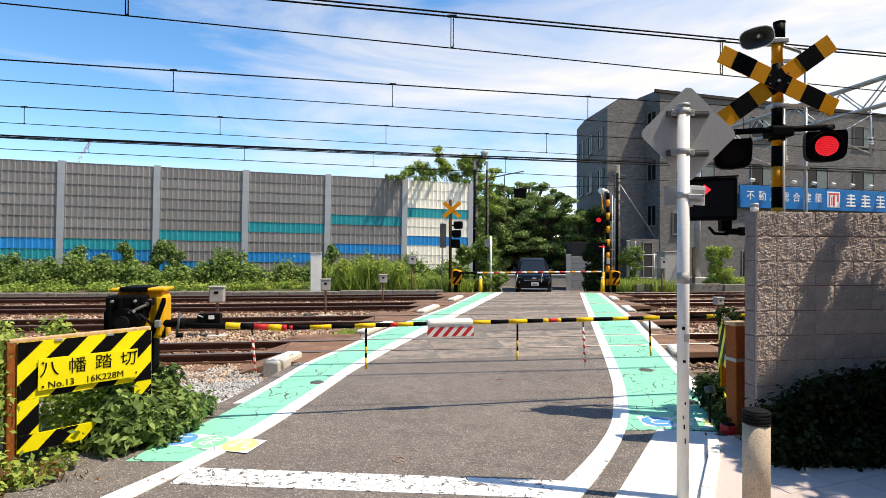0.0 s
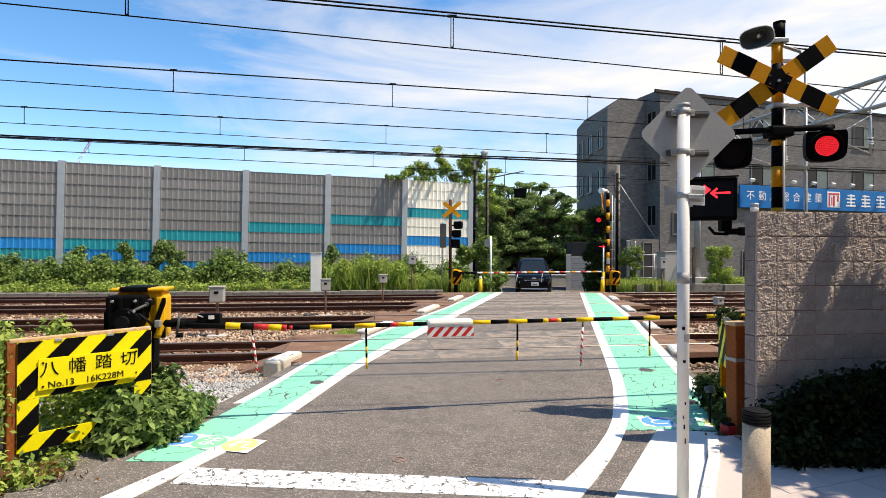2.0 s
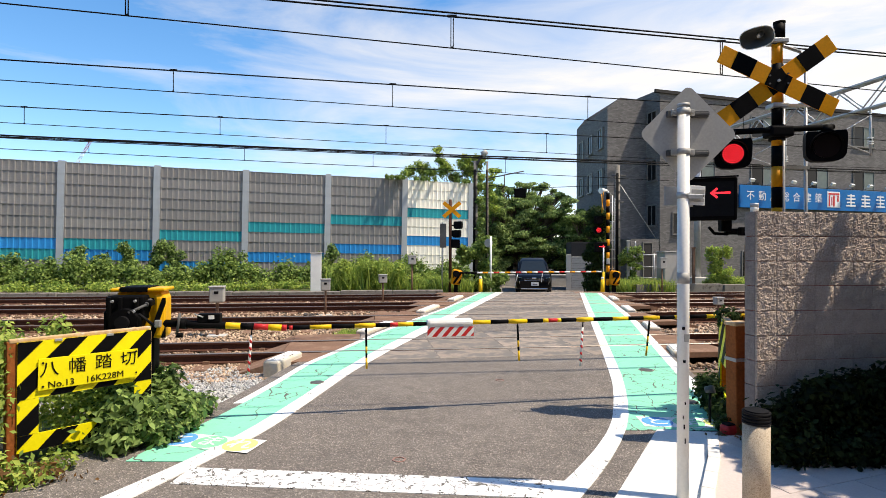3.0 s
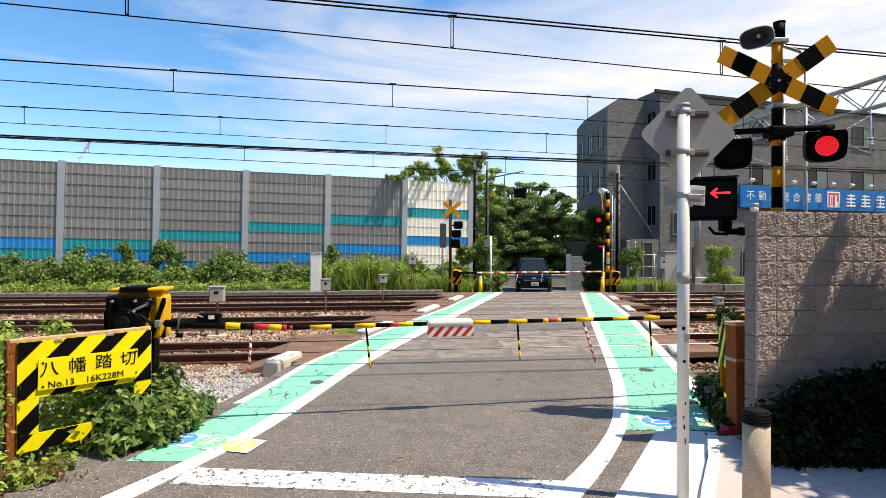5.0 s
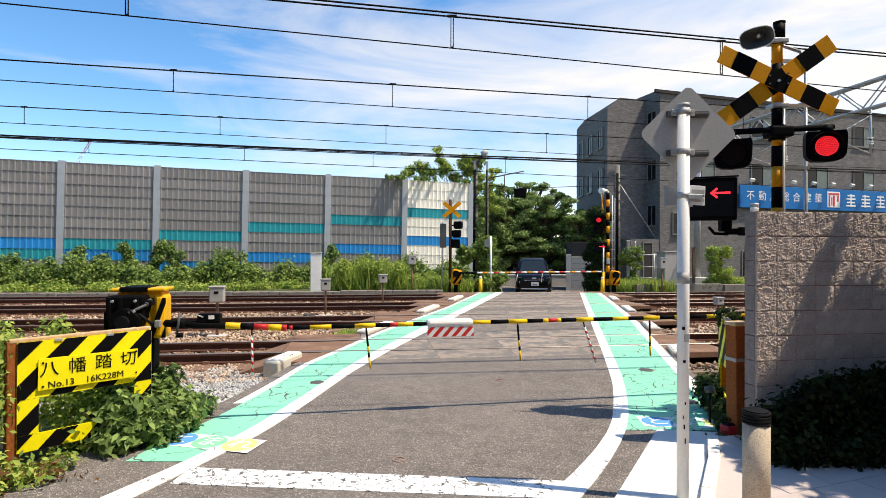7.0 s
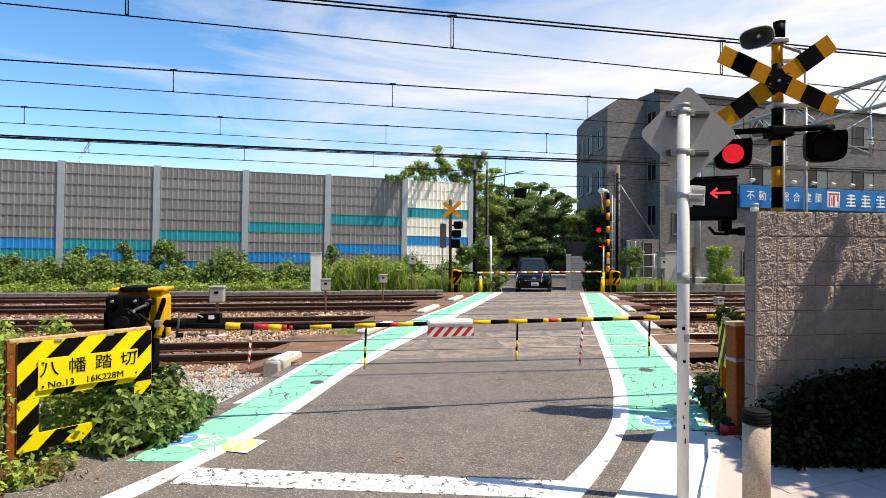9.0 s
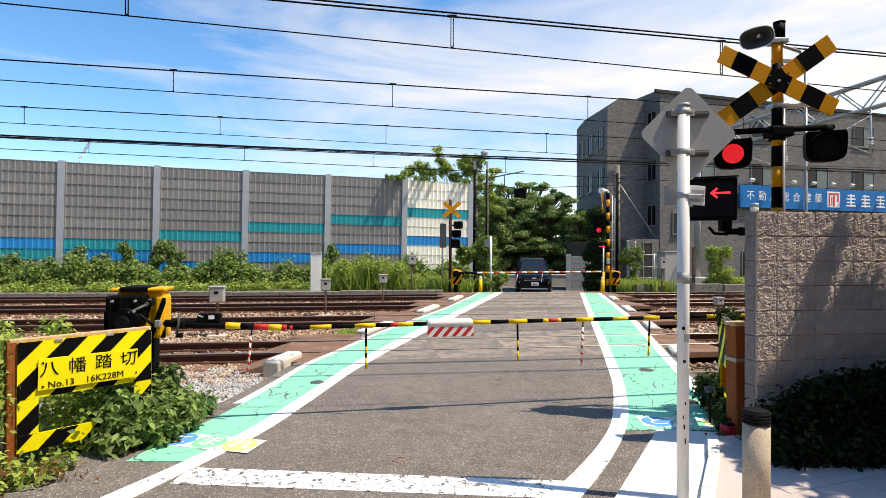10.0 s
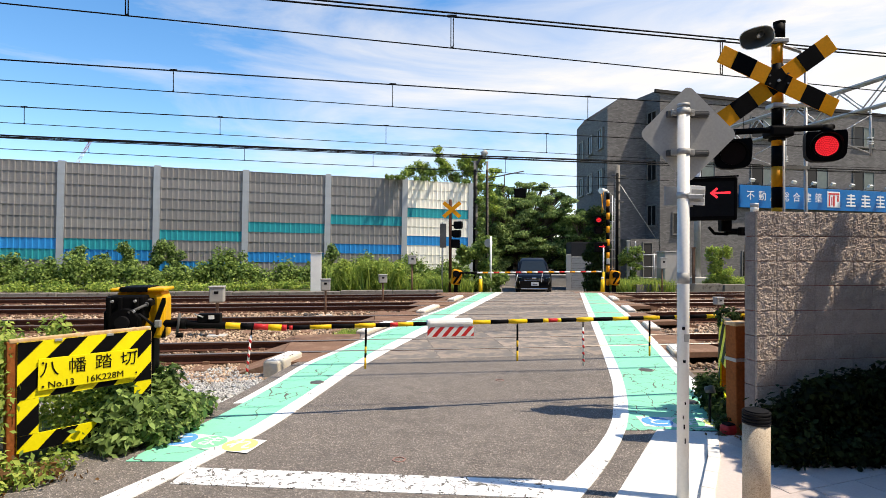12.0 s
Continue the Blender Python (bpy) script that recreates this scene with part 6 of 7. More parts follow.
def fence_post(x, y, h, key, label):
    t = thing("fence_post", pose(x, y, -0.2), label, "post", "posts along the far verge")
    bm = bmesh.new()
    box(bm, (0.11, 0.11, h), (0, 0, h / 2), bevel=0.012)
    part("stake", bm, key, t)
    bm = bmesh.new()
    box(bm, (0.15, 0.15, 0.05), (0, 0, h), bevel=0.01)
    part("cap", bm, key, t)


fence_post(8.35, 24.2, 2.3, "steel", "thin grey steel post beside the shrub")
fence_post(11.35, 24.3, 2.0, "rust", "dark weathered timber stake near the gantry column")
fence_post(13.9, 24.6, 2.1, "rust", "dark weathered timber stake near the gantry column")
pf = thing("pipe_fence", pose(8.76, 25.0, -0.15, 0, 0, 8), "grey steel pipe fence before the ground floor wall", "fence")
for z in (0.55, 1.05, 1.62):
    bm = bmesh.new()
    rod(bm, (0, 0, z), (2.3, 0, z), 0.020, seg=8)
    part("rail", bm, "steel", pf)
for x in (0.0, 0.22, 1.15, 2.3):
    bm = bmesh.new()
    rod(bm, (x, 0, 0), (x, 0, 2.25 if x == 0.22 else 1.68), 0.028, seg=8)
    part("post", bm, "steel", pf)
dw = thing("doorway", bd.matrix_world @ pose(3.0, 0.0, 0.35), "dark recessed doorway in the ground floor wall", "door")
bm = bmesh.new()
box(bm, (0.62, 0.06, 2.3), (0, -0.02, 0.65), bevel=0.01)
part("leaf", bm, "slate", dw)
bm = bmesh.new()
for sx in (-0.35, 0.35):
    box(bm, (0.07, 0.10, 2.36), (sx, -0.03, 0.68))
box(bm, (0.77, 0.10, 0.07), (0, -0.03, 1.86))
part("door_frame", bm, "win_frame", dw)
gw = thing("guy_wire", pose(8.45, 26.0, 0.0), "thin steel guy wire slanting down from the pole", "guy wire")
bm = bmesh.new()
rod(bm, (0.1, 0, 4.9), (2.6, 1.2, 1.9), 0.014, seg=6)
part("strand", bm, "steel", gw)

# ---- van ----
van = thing("van", pose(4.62, 27.2, -0.585, 0, 0, -7), "black minivan waiting with its front to the crossing", "van")


def loft(bm, sections, mi=0, smooth=True):
    """Joins cross-sections of equal count into one skin and closes both ends."""
    rings = [[bm.verts.new(p) for p in s] for s in sections]
    n = len(rings[0])
    for p, q in zip(rings, rings[1:]):
        for i in range(n):
            f = bm.faces.new((p[i], p[(i + 1) % n], q[(i + 1) % n], q[i]))
            f.material_index, f.smooth = mi, smooth
    bm.faces.new(rings[0][::-1]).material_index = mi
    bm.faces.new(rings[-1]).material_index = mi


def rounded(w, z0, z1, y, k=0.16, n=4):
    """A rounded rectangle across the van at length y."""
    out = []
    zc, h = (z0 + z1) / 2, (z1 - z0) / 2
    for cx, cz, a0 in ((1, 1, 0), (-1, 1, 90), (-1, -1, 180), (1, -1, 270)):
        for i in range(n + 1):
            a = radians(a0 + 90 * i / n)
            out.append((cx * (w - k) + math.cos(a) * k, y, zc + cz * (h - min(k, h * 0.9)) + math.sin(a) * min(k, h * 0.9)))
    return out


bm = bmesh.new()
loft(bm, [rounded(0.70, 0.28, 0.72, -0.14, 0.10), rounded(0.84, 0.22, 0.92, 0.0, 0.12), rounded(0.90, 0.22, 1.02, 0.25, 0.12), rounded(0.92, 0.22, 1.10, 0.85, 0.12), rounded(0.925, 0.22, 1.14, 2.0, 0.12), rounded(0.925, 0.22, 1.14, 4.4, 0.12), rounded(0.86, 0.30, 1.10, 4.7, 0.12)])
part("body", bm, "car", van)
bm = bmesh.new()
loft(bm, [rounded(0.80, 1.02, 1.10, 0.80, 0.03), rounded(0.78, 1.02, 1.55, 1.25, 0.10), rounded(0.74, 1.02, 1.84, 1.75, 0.24), rounded(0.74, 1.02, 1.88, 2.6, 0.24), rounded(0.74, 1.02, 1.88, 4.3, 0.14), rounded(0.72, 1.02, 1.70, 4.66, 0.14)])
part("cabin", bm, "car", van)
bm = bmesh.new()
plate(bm, [(-0.70, 0.76, 1.16), (0.70, 0.76, 1.16), (0.56, 1.36, 1.68), (-0.56, 1.36, 1.68)], 0.03, up=(0, -0.65, 0.76))
part("windscreen", bm, "windscreen", van, "sky-reflecting windscreen")
for s in (-1, 1):
    bm = bmesh.new()
    plate(bm, [(s * 0.81, 1.4, 1.14), (s * 0.81, 4.3, 1.14), (s * 0.755, 4.2, 1.70), (s * 0.755, 1.95, 1.70)], 0.02, up=(s, 0, 0.1))
    part("side_window", bm, "glass", van)
    bm = bmesh.new()
    box(bm, (0.24, 0.12, 0.20), (s * 1.04, 1.05, 1.12), bevel=0.05)
    part("wing_mirror", bm, "car", van)
    bm = bmesh.new()
    box(bm, (0.30, 0.10, 0.14), (s * 0.68, -0.03, 0.80), Euler((0, radians(-s * 8), radians(s * 22))).to_matrix(), bevel=0.04)
    hl = part("headlight", bm, "glass", van, "clear headlight cluster")
    bm = bmesh.new()
    box(bm, (0.26, 0.02, 0.025), (s * 0.68, -0.085, 0.86), Euler((0, radians(-s * 8), radians(s * 22))).to_matrix(), bevel=0.006)
    part("light_strip", bm, "chrome", hl)
    bm = bmesh.new()
    box(bm, (0.035, 0.04, 0.34), (s * 0.70, -0.10, 0.52), Euler((0, radians(s * 14), 0)).to_matrix(), bevel=0.01)
    part("bumper_trim", bm, "chrome", van, "chrome bumper trim")
    for y in (0.75, 3.65):
        bm = bmesh.new()
        rod(bm, (s * 0.70, y, 0.33), (s * 0.91, y, 0.33), 0.33, seg=24)
        w = part("wheel", bm, "rubber", van)
        bm = bmesh.new()
        rod(bm, (s * 0.905, y, 0.33), (s * 0.925, y, 0.33), 0.21, seg=18)
        part("rim", bm, "chrome", w)
bm = bmesh.new()
box(bm, (1.02, 0.06, 0.16), (0, -0.135, 0.76), bevel=0.02)
gr = part("grille", bm, "rubber", van)
for z in (0.72, 0.80):
    bm = bmesh.new()
    box(bm, (0.98, 0.02, 0.02), (0, -0.175, z), bevel=0.004)
    part("grille_bar", bm, "chrome", gr)
bm = bmesh.new()
box(bm, (0.20, 0.02, 0.09), (0, -0.185, 0.84), bevel=0.006)
part("badge", bm, "chrome", gr, "plain chrome badge")
bm = bmesh.new()
box(bm, (0.37, 0.02, 0.19), (0.04, -0.175, 0.56), bevel=0.004)
np_ = part("number_plate", bm, "white", van, "white plate with a plain dark bar")
bm = bmesh.new()
box(bm, (0.22, 0.006, 0.035), (0.04, -0.187, 0.54))
part("plain_bar", bm, "rubber", np_)
bm = bmesh.new()
box(bm, (1.34, 0.06, 0.065), (0, -0.15, 0.31), bevel=0.015)
part("lower_trim", bm, "chrome", van)

# ---- garage and walls behind the van ----
gg = thing("garage", pose(7.66, 30.0, -0.85, 0, 0, -8), "dark garage with a pale closed shutter", "garage")
bm = bmesh.new()
box(bm, (2.2, 3.0, 3.0), (0.6, 1.5, 1.5), bevel=0.02)
part("wall", bm, "slate", gg)
bm = bmesh.new()
for i in range(16):
    box(bm, (1.05, 0.05, 0.125), (0.06, -0.02, 0.1 + i * 0.135), bevel=0.01)
# grey sheet tones the pale shutter down, in place of the creeper's shade
part("shutter", bm, "grey_sheet", gg, "pale ribbed shutter greyed to stand for the creeper's shade")
bm = bmesh.new()
box(bm, (0.28, 0.10, 2.3), (-0.62, -0.04, 1.15), bevel=0.01)
part("pillar", bm, "concrete", gg)
lw = tagged(new("garden_wall_far"), "low pale garden wall behind the waiting van", "garden wall", "", "structure")
lw.matrix_world = pose(2.0, 33.5, -0.9, 0, 0, 4)
bm = bmesh.new()
box(bm, (9.0, 0.2, 1.0), (3.0, 0, 0.5), bevel=0.01)
part("wall", bm, "concrete", lw)
bm = bmesh.new()
box(bm, (9.1, 0.26, 0.08), (3.0, 0, 1.04), bevel=0.01)
part("coping", bm, "pale_concrete", lw)

# ---- far crane ----
cr = thing("tower_crane", pose(-200.6, 300, 0), "distant red and white lattice crane jib above the barrier", "crane")
for i in range(6):
    a, b = Vector((-6, 0, 47)).lerp(Vector((3.5, 0, 63)), i / 6), Vector((-6, 0, 47)).lerp(Vector((3.5, 0, 63)), (i + 1) / 6)
    bm = bmesh.new()
    for o in (-0.7, 0.7):
        rod(bm, a + Vector((o, 0, 0)), b + Vector((o, 0, 0)), 0.16, seg=6)
    rod(bm, a + Vector((-0.7, 0, 0)), b + Vector((0.7, 0, 0)), 0.12, seg=6)
    part("jib_section", bm, "red_stripe" if i > 2 else "white", cr)
bm = bmesh.new()
rod(bm, (-6, 0, 0), (-6, 0, 47), 0.9, seg=8)
part("mast", bm, "white", cr)

# ---- plants ----
def tree(name, m, label, trunk_h, r, crown, count, size, leaf, seed, long=1.7, shell=0.45):
    """A tapered trunk, limbs that reach into each clump, and a crown of many leaves with gaps."""
    t = thing(name, m, label, "tree")
    rr = random.Random(seed)
    bm = bmesh.new()
    k = 6
    p = Vector((0, 0, 0))
    for i in range(k):
        q = Vector((rr.uniform(-0.12, 0.12) * trunk_h / 3, rr.uniform(-0.1, 0.1), trunk_h * (i + 1) / k))
        rod(bm, p, q, r * (1 - 0.09 * i), r * (1 - 0.09 * (i + 1)), seg=9, caps=False)
        p = q
    part("trunk", bm, "bark", t)
    for c in crown:
        bm = bmesh.new()
        tip = Vector(c[:3])
        start = Vector((0, 0, min(trunk_h * rr.uniform(0.6, 1.0), max(0.4, tip.z - 0.3))))
        mid = start.lerp(tip, 0.5) + Vector((rr.uniform(-0.3, 0.3), rr.uniform(-0.3, 0.3), 0.2))
        rod(bm, start, mid, r * 0.4, r * 0.25, seg=6, caps=False)
        rod(bm, mid, tip, r * 0.25, r * 0.08, seg=6, caps=False)
        for j in range(4):
            d = Vector((rr.uniform(-1, 1) * c[3], rr.uniform(-1, 1) * c[4], rr.uniform(-0.6, 1) * c[5])) * 0.8
            rod(bm, mid.lerp(tip, rr.random()), tip + d, r * 0.12, r * 0.04, seg=5, caps=False)
        part("limb", bm, "bark", t)
    leaves("crown", crown, count, size, leaf, t, seed=seed, shell=shell, long=long)
    return t


rr = random.Random(12)


def clumps(n, cx, cy, cz, sx, sy, sz, r0, r1, rnd, flat=0.7):
    out = []
    for _ in range(n):
        r = rnd.uniform(r0, r1)
        out.append((cx + rnd.uniform(-sx, sx), cy + rnd.uniform(-sy, sy), cz + rnd.uniform(-sz, sz), r, r, r * flat))
    return out


tree("street_tree", pose(5.2, 38.0, -0.9), "broad leafy green tree behind the waiting van", 3.0, 0.22, clumps(100, 0.2, 0, 4.2, 3.3, 1.6, 2.3, 0.4, 0.8, rr, 0.35) + clumps(60, 0.5, 0, 6.6, 2.5, 1.0, 0.7, 0.18, 0.42, rr, 0.5) + clumps(50, 0.9, -1.9, 4.3, 2.6, 0.5, 1.8, 0.35, 0.65, rr, 0.35), 82000, 0.155, "leaf_tree", 31, 1.8, 0.15)
tree("street_tree", pose(9.3, 36.0, -0.9), "dense green tree beside the grey building", 2.2, 0.2, clumps(75, -0.1, 0, 3.4, 1.4, 1.0, 1.9, 0.3, 0.6, rr, 0.45), 34000, 0.14, "leaf_bush", 32, 1.8, 0.3)
tree("street_tree", pose(2.6, 36.5, -0.9), "leafy green tree beside the road beyond the crossing", 2.4, 0.18, clumps(60, 0.3, 0, 3.5, 1.3, 1.2, 2.3, 0.3, 0.6, rr), 40000, 0.115, "leaf_tree", 33, 1.8, 0.25)
tree("roadside_tree", pose(0.9, 32.6, -0.3), "sparse tree with long drooping leaves above the barrier", 5.4, 0.055, [(x + rr.uniform(-0.35, 0.35), rr.uniform(-0.4, 0.4), z + rr.uniform(-0.3, 0.3), r * 1.0, 0.3, r * 0.7) for _ in range(3) for x, z, r in ((-3.1, 6.75, 0.35), (-2.7, 7.0, 0.35), (-2.2, 6.7, 0.4), (-1.7, 6.95, 0.35), (-1.25, 6.6, 0.35), (-1.0, 7.55, 0.3), (-1.2, 8.0, 0.25), (-0.6, 6.9, 0.35), (-0.1, 6.5, 0.4), (0.5, 7.3, 0.35), (0.35, 6.8, 0.4), (1.0, 7.7, 0.35), (1.3, 7.3, 0.35), (1.1, 6.6, 0.45), (1.6, 6.1, 0.45), (1.9, 5.3, 0.4), (0.8, 5.8, 0.45), (2.2, 6.6, 0.3), (2.0, 4.6, 0.4))], 8000, 0.20, "leaf_light", 34, 2.4, 0.0)
# deep hedge and woods that close the view behind the road
leaves("far_hedge", clumps(90, 5.2, 41.5, 1.8, 6.5, 1.0, 2.4, 0.7, 1.2, rr), 50000, 0.22, "leaf_dark", label="dark hedge and undergrowth behind the waiting van", category="hedge", kind="stuff", seed=35)
leaves("far_hedge", clumps(12, 2.4, 33.0, 0.2, 0.9, 0.6, 0.9, 0.5, 0.8, rr), 6000, 0.14, "leaf_dark", label="shaded shrubs beside the road beyond the crossing", category="hedge", kind="stuff", seed=36)

# weeds along the foot of the noise barrier
band, tall, low = [], [], []
for i in range(120):
    x = -27 + i * 0.236
    base_y = barrier_y(x)
    h = max(0.14, 0.40 + 0.7 * noise.noise((x * 0.9, 3.0, 0)) + 0.3 * rr.random())
    band.append((x, base_y - 0.9 - 0.7 * rr.random(), 0.10 + h * 0.7, 0.35, 0.45, max(0.25, h)))
    low.append((x, base_y - 2.2 - 1.3 * rr.random(), 0.02, 0.28 + 0.2 * rr.random(), 0.4, 0.10 + 0.32 * rr.random() ** 2))
for px, h, n in ((-21.5, 1.3, 5), (-19.0, 1.4, 6), (-17.7, 1.2, 5), (-16.6, 1.7, 8), (-15.6, 1.4, 6), (-14.6, 1.9, 9), (-13.4, 2.0, 10), (-12.6, 1.9, 9), (-11.3, 1.0, 4), (-10.0, 1.6, 7), (-5.6, 1.9, 7)):
    for j in range(n):
        tall.append((px + rr.uniform(-0.3, 0.3), barrier_y(px) - 0.5 - 0.3 * rr.random(), h * (0.35 + 0.65 * j / n), 0.26, 0.22, 0.26))
leaves("barrier_weeds", band, 34000, 0.14, "leaf", label="thick green weeds along the foot of the barrier", category="weeds", kind="stuff", seed=41, shell=0.4)
leaves("barrier_weeds", low, 15000, 0.11, "leaf_light", label="low bright green ground cover by the track", category="weeds", kind="stuff", seed=42, shell=0.3)
leaves("creeper", tall, 13000, 0.12, "leaf_bush", label="dark green creepers climbing the barrier posts", category="creeper", kind="stuff", seed=43, shell=0.35)


def grass(name, count, x0, x1, y0, y1, z, h, material, label, seed, lean=0.25, width=0.02):
    """Blades that taper to a bent tip."""
    g = np.random.default_rng(seed)
    x, y = g.uniform(x0, x1, count), g.uniform(y0, y1, count)
    hh = h * (0.45 + 0.75 * g.random(count))
    a = g.random(count) * 6.283
    dx, dy = np.cos(a), np.sin(a)
    l1, l2 = lean * hh * g.random(count), lean * 2.2 * hh * g.random(count)
    zz = np.full(count, z)
    v = np.stack([np.stack([x - dy * width, y + dx * width, zz], 1), np.stack([x + dy * width, y - dx * width, zz], 1),
                  np.stack([x + dx * l1 + dy * width * 0.8, y + dy * l1 - dx * width * 0.8, zz + hh * 0.6], 1), np.stack([x + dx * l1 - dy * width * 0.8, y + dy * l1 + dx * width * 0.8, zz + hh * 0.6], 1),
                  np.stack([x + dx * l2, y + dy * l2, zz + hh], 1)], 1).reshape(-1, 3)
    me = bpy.data.meshes.new(name)
    i = np.arange(count) * 5
    f = np.concatenate([np.stack([i, i + 1, i + 2], 1), np.stack([i, i + 2, i + 3], 1), np.stack([i + 3, i + 2, i + 4], 1)])
    me.vertices.add(len(v))
    me.vertices.foreach_set("co", v.ravel())
    me.loops.add(f.size)
    me.loops.foreach_set("vertex_index", f.ravel().astype(np.int32))
    me.polygons.add(len(f))
    me.polygons.foreach_set("loop_start", np.arange(len(f), dtype=np.int32) * 3)
    me.update(calc_edges=True)
    me.materials.append(M[material])
    return tagged(new(name, me), label, "grass", "", "stuff")


grass("tall_grass", 700, -5.0, -1.7, 22.6, 25.2, -0.1, 1.1, "leaf_light", "tall pale green grass before the barrier", 51, 0.5, 0.022)
leaves("tall_weeds", [(rr.uniform(-4.9, -1.8), rr.uniform(22.8, 25.0), rr.uniform(0.0, 1.0), 0.22, 0.3, 0.36) for _ in range(75)] + [(rr.uniform(-1.8, 0.2), rr.uniform(22.8, 25.0), rr.uniform(0.0, 0.45), 0.22, 0.3, 0.25) for _ in range(34)], 21000, 0.13, "leaf_light", label="tall bright weeds before the barrier", category="weeds", kind="stuff", seed=66, shell=0.0, long=2.6)
grass("tall_grass", 2200, -1.5, 1.3, 22.3, 23.6, -0.1, 0.55, "leaf_light", "bright grass round the far crossing signal", 52, 0.5, 0.018)
grass("tall_grass", 2600, 7.5, 9.8, 22.6, 24.5, -0.15, 0.55, "leaf_light", "bright grass by the far banded signal", 53, 0.5, 0.018)
grass("tall_grass", 2500, -2.2, -0.9, 10.6, 11.6, -0.19, 0.14, "leaf_light", "short grass tuft between the tracks", 54, 0.5, 0.008)
leaves("pole_creeper", clumps(14, 1.75, 23.7, 0.9, 0.35, 0.2, 1.2, 0.2, 0.4, rr) + clumps(14, 0.95, 23.2, 1.1, 0.22, 0.2, 0.9, 0.14, 0.28, rr) + clumps(12, 1.62, 23.9, 3.2, 0.12, 0.1, 1.5, 0.10, 0.2, rr) + clumps(6, 2.1, 23.3, 0.3, 0.5, 0.3, 0.4, 0.3, 0.45, rr), 10000, 0.13, "leaf", label="green creeper climbing the concrete pole", category="creeper", kind="stuff", seed=55)
leaves("signal_creeper", clumps(34, 6.72, 23.4, 1.6, 0.32, 0.25, 1.8, 0.2, 0.38, rr), 10000, 0.13, "leaf_dark", label="dark creeper behind the far banded signal", category="creeper", kind="stuff", seed=56)
leaves("shrub", clumps(40, 8.5, 24.2, 0.6, 0.45, 0.3, 1.2, 0.12, 0.30, rr), 5200, 0.12, "leaf", label="green shrub beside the concrete pole", category="shrub", kind="stuff", seed=57, shell=0.0, long=2.2)
leaves("shrub", clumps(34, 12.4, 24.0, 0.9, 0.5, 0.3, 1.0, 0.12, 0.28, rr) + clumps(5, 12.7, 24.0, 0.3, 0.9, 0.3, 0.3, 0.3, 0.4, rr), 7000, 0.10, "leaf_light", label="bright shrub before the apartment building", category="shrub", kind="stuff", seed=58, shell=0.0, long=2.2)
fronds = []
for fx, reach in ((-3.0, 0.50), (-2.75, 0.42), (-2.55, 0.55), (-2.35, 0.46), (-2.2, 0.5), (-1.5, 0.55), (-1.2, 0.40), (-0.95, 0.5), (-0.5, 0.22), (0.75, 0.42), (1.05, 0.5), (1.3, 0.3)):
    fy = barrier_y(min(fx, -2.11)) + max(0.0, fx + 2.11) * 0.379
    for k in range(7):
        d = 0.05 + reach * k / 6
        fronds.append((fx + 0.25 * d + rr.uniform(-0.05, 0.05), fy - 0.95 * d, 5.50 + 0.05 * math.sin(k * 0.6) - 0.15 * d, 0.055, 0.05, 0.06))
leaves("barrier_vine", fronds, 1000, 0.22, "leaf", label="leafy fronds reaching over the barrier's top", category="vine", kind="stuff", seed=59, droop=0.8, long=3.4, shell=0.0)

# near plants
near_l = [(-2.45, 4.62, 0.16, 0.20, 0.20, 0.20), (-2.30, 4.75, 0.15, 0.18, 0.18, 0.18), (-2.55, 4.35, 0.24, 0.20, 0.18, 0.22), (-2.58, 4.22, 0.10, 0.16, 0.14, 0.12), (-2.35, 4.45, 0.10, 0.18, 0.16, 0.12), (-2.5, 4.9, 0.2, 0.22, 0.2, 0.2), (-2.42, 5.15, 0.10, 0.2, 0.25, 0.14), (-2.6, 5.0, 0.35, 0.16, 0.16, 0.2)]
leaves("roadside_bush", near_l + [(-2.72, 4.62, 0.34, 0.16, 0.18, 0.2), (-3.0, 4.85, 0.28, 0.25, 0.25, 0.25), (-2.85, 5.1, 0.25, 0.3, 0.2, 0.2)], 6800, 0.082, "leaf_bush", label="leafy green bush growing in front of the hazard board", category="bush", kind="stuff", seed=61, shell=0.3, long=2.1)
left_wild = [(-3.0, 3.50, 0.06, 0.22, 0.14, 0.08), (-2.86, 3.66, 0.05, 0.2, 0.12, 0.07), (-2.78, 3.9, 0.06, 0.14, 0.12, 0.08), (-3.15, 3.45, 0.14, 0.2, 0.14, 0.14), (-3.25, 3.75, 0.55, 0.22, 0.2, 0.30), (-3.3, 3.95, 0.85, 0.2, 0.2, 0.25), (-3.05, 4.25, 0.97, 0.12, 0.14, 0.12), (-3.4, 3.7, 0.25, 0.3, 0.25, 0.25), (-3.1, 3.65, 0.10, 0.3, 0.16, 0.14), (-2.95, 3.72, 0.05, 0.22, 0.12, 0.07), (-3.5, 4.2, 0.6, 0.3, 0.4, 0.4), (-3.0, 4.5, 0.2, 0.35, 0.35, 0.3), (-3.3, 4.8, 0.4, 0.4, 0.4, 0.35)]
leaves("roadside_weeds", left_wild, 8500, 0.050, "leaf_light", label="unruly green weeds round the hazard board's post", category="weeds", kind="stuff", seed=62, shell=0.25, long=1.9)
leaves("withered_weeds", [(-3.05, 3.55, 0.12, 0.25, 0.10, 0.10), (-3.2, 3.5, 0.28, 0.14, 0.12, 0.14), (-2.8, 3.72, 0.06, 0.2, 0.1, 0.06)], 420, 0.05, "leaf_dry", label="withered orange-brown weeds at the foot of the hazard board", category="weeds", kind="stuff", seed=67, shell=0.2, long=2.2)
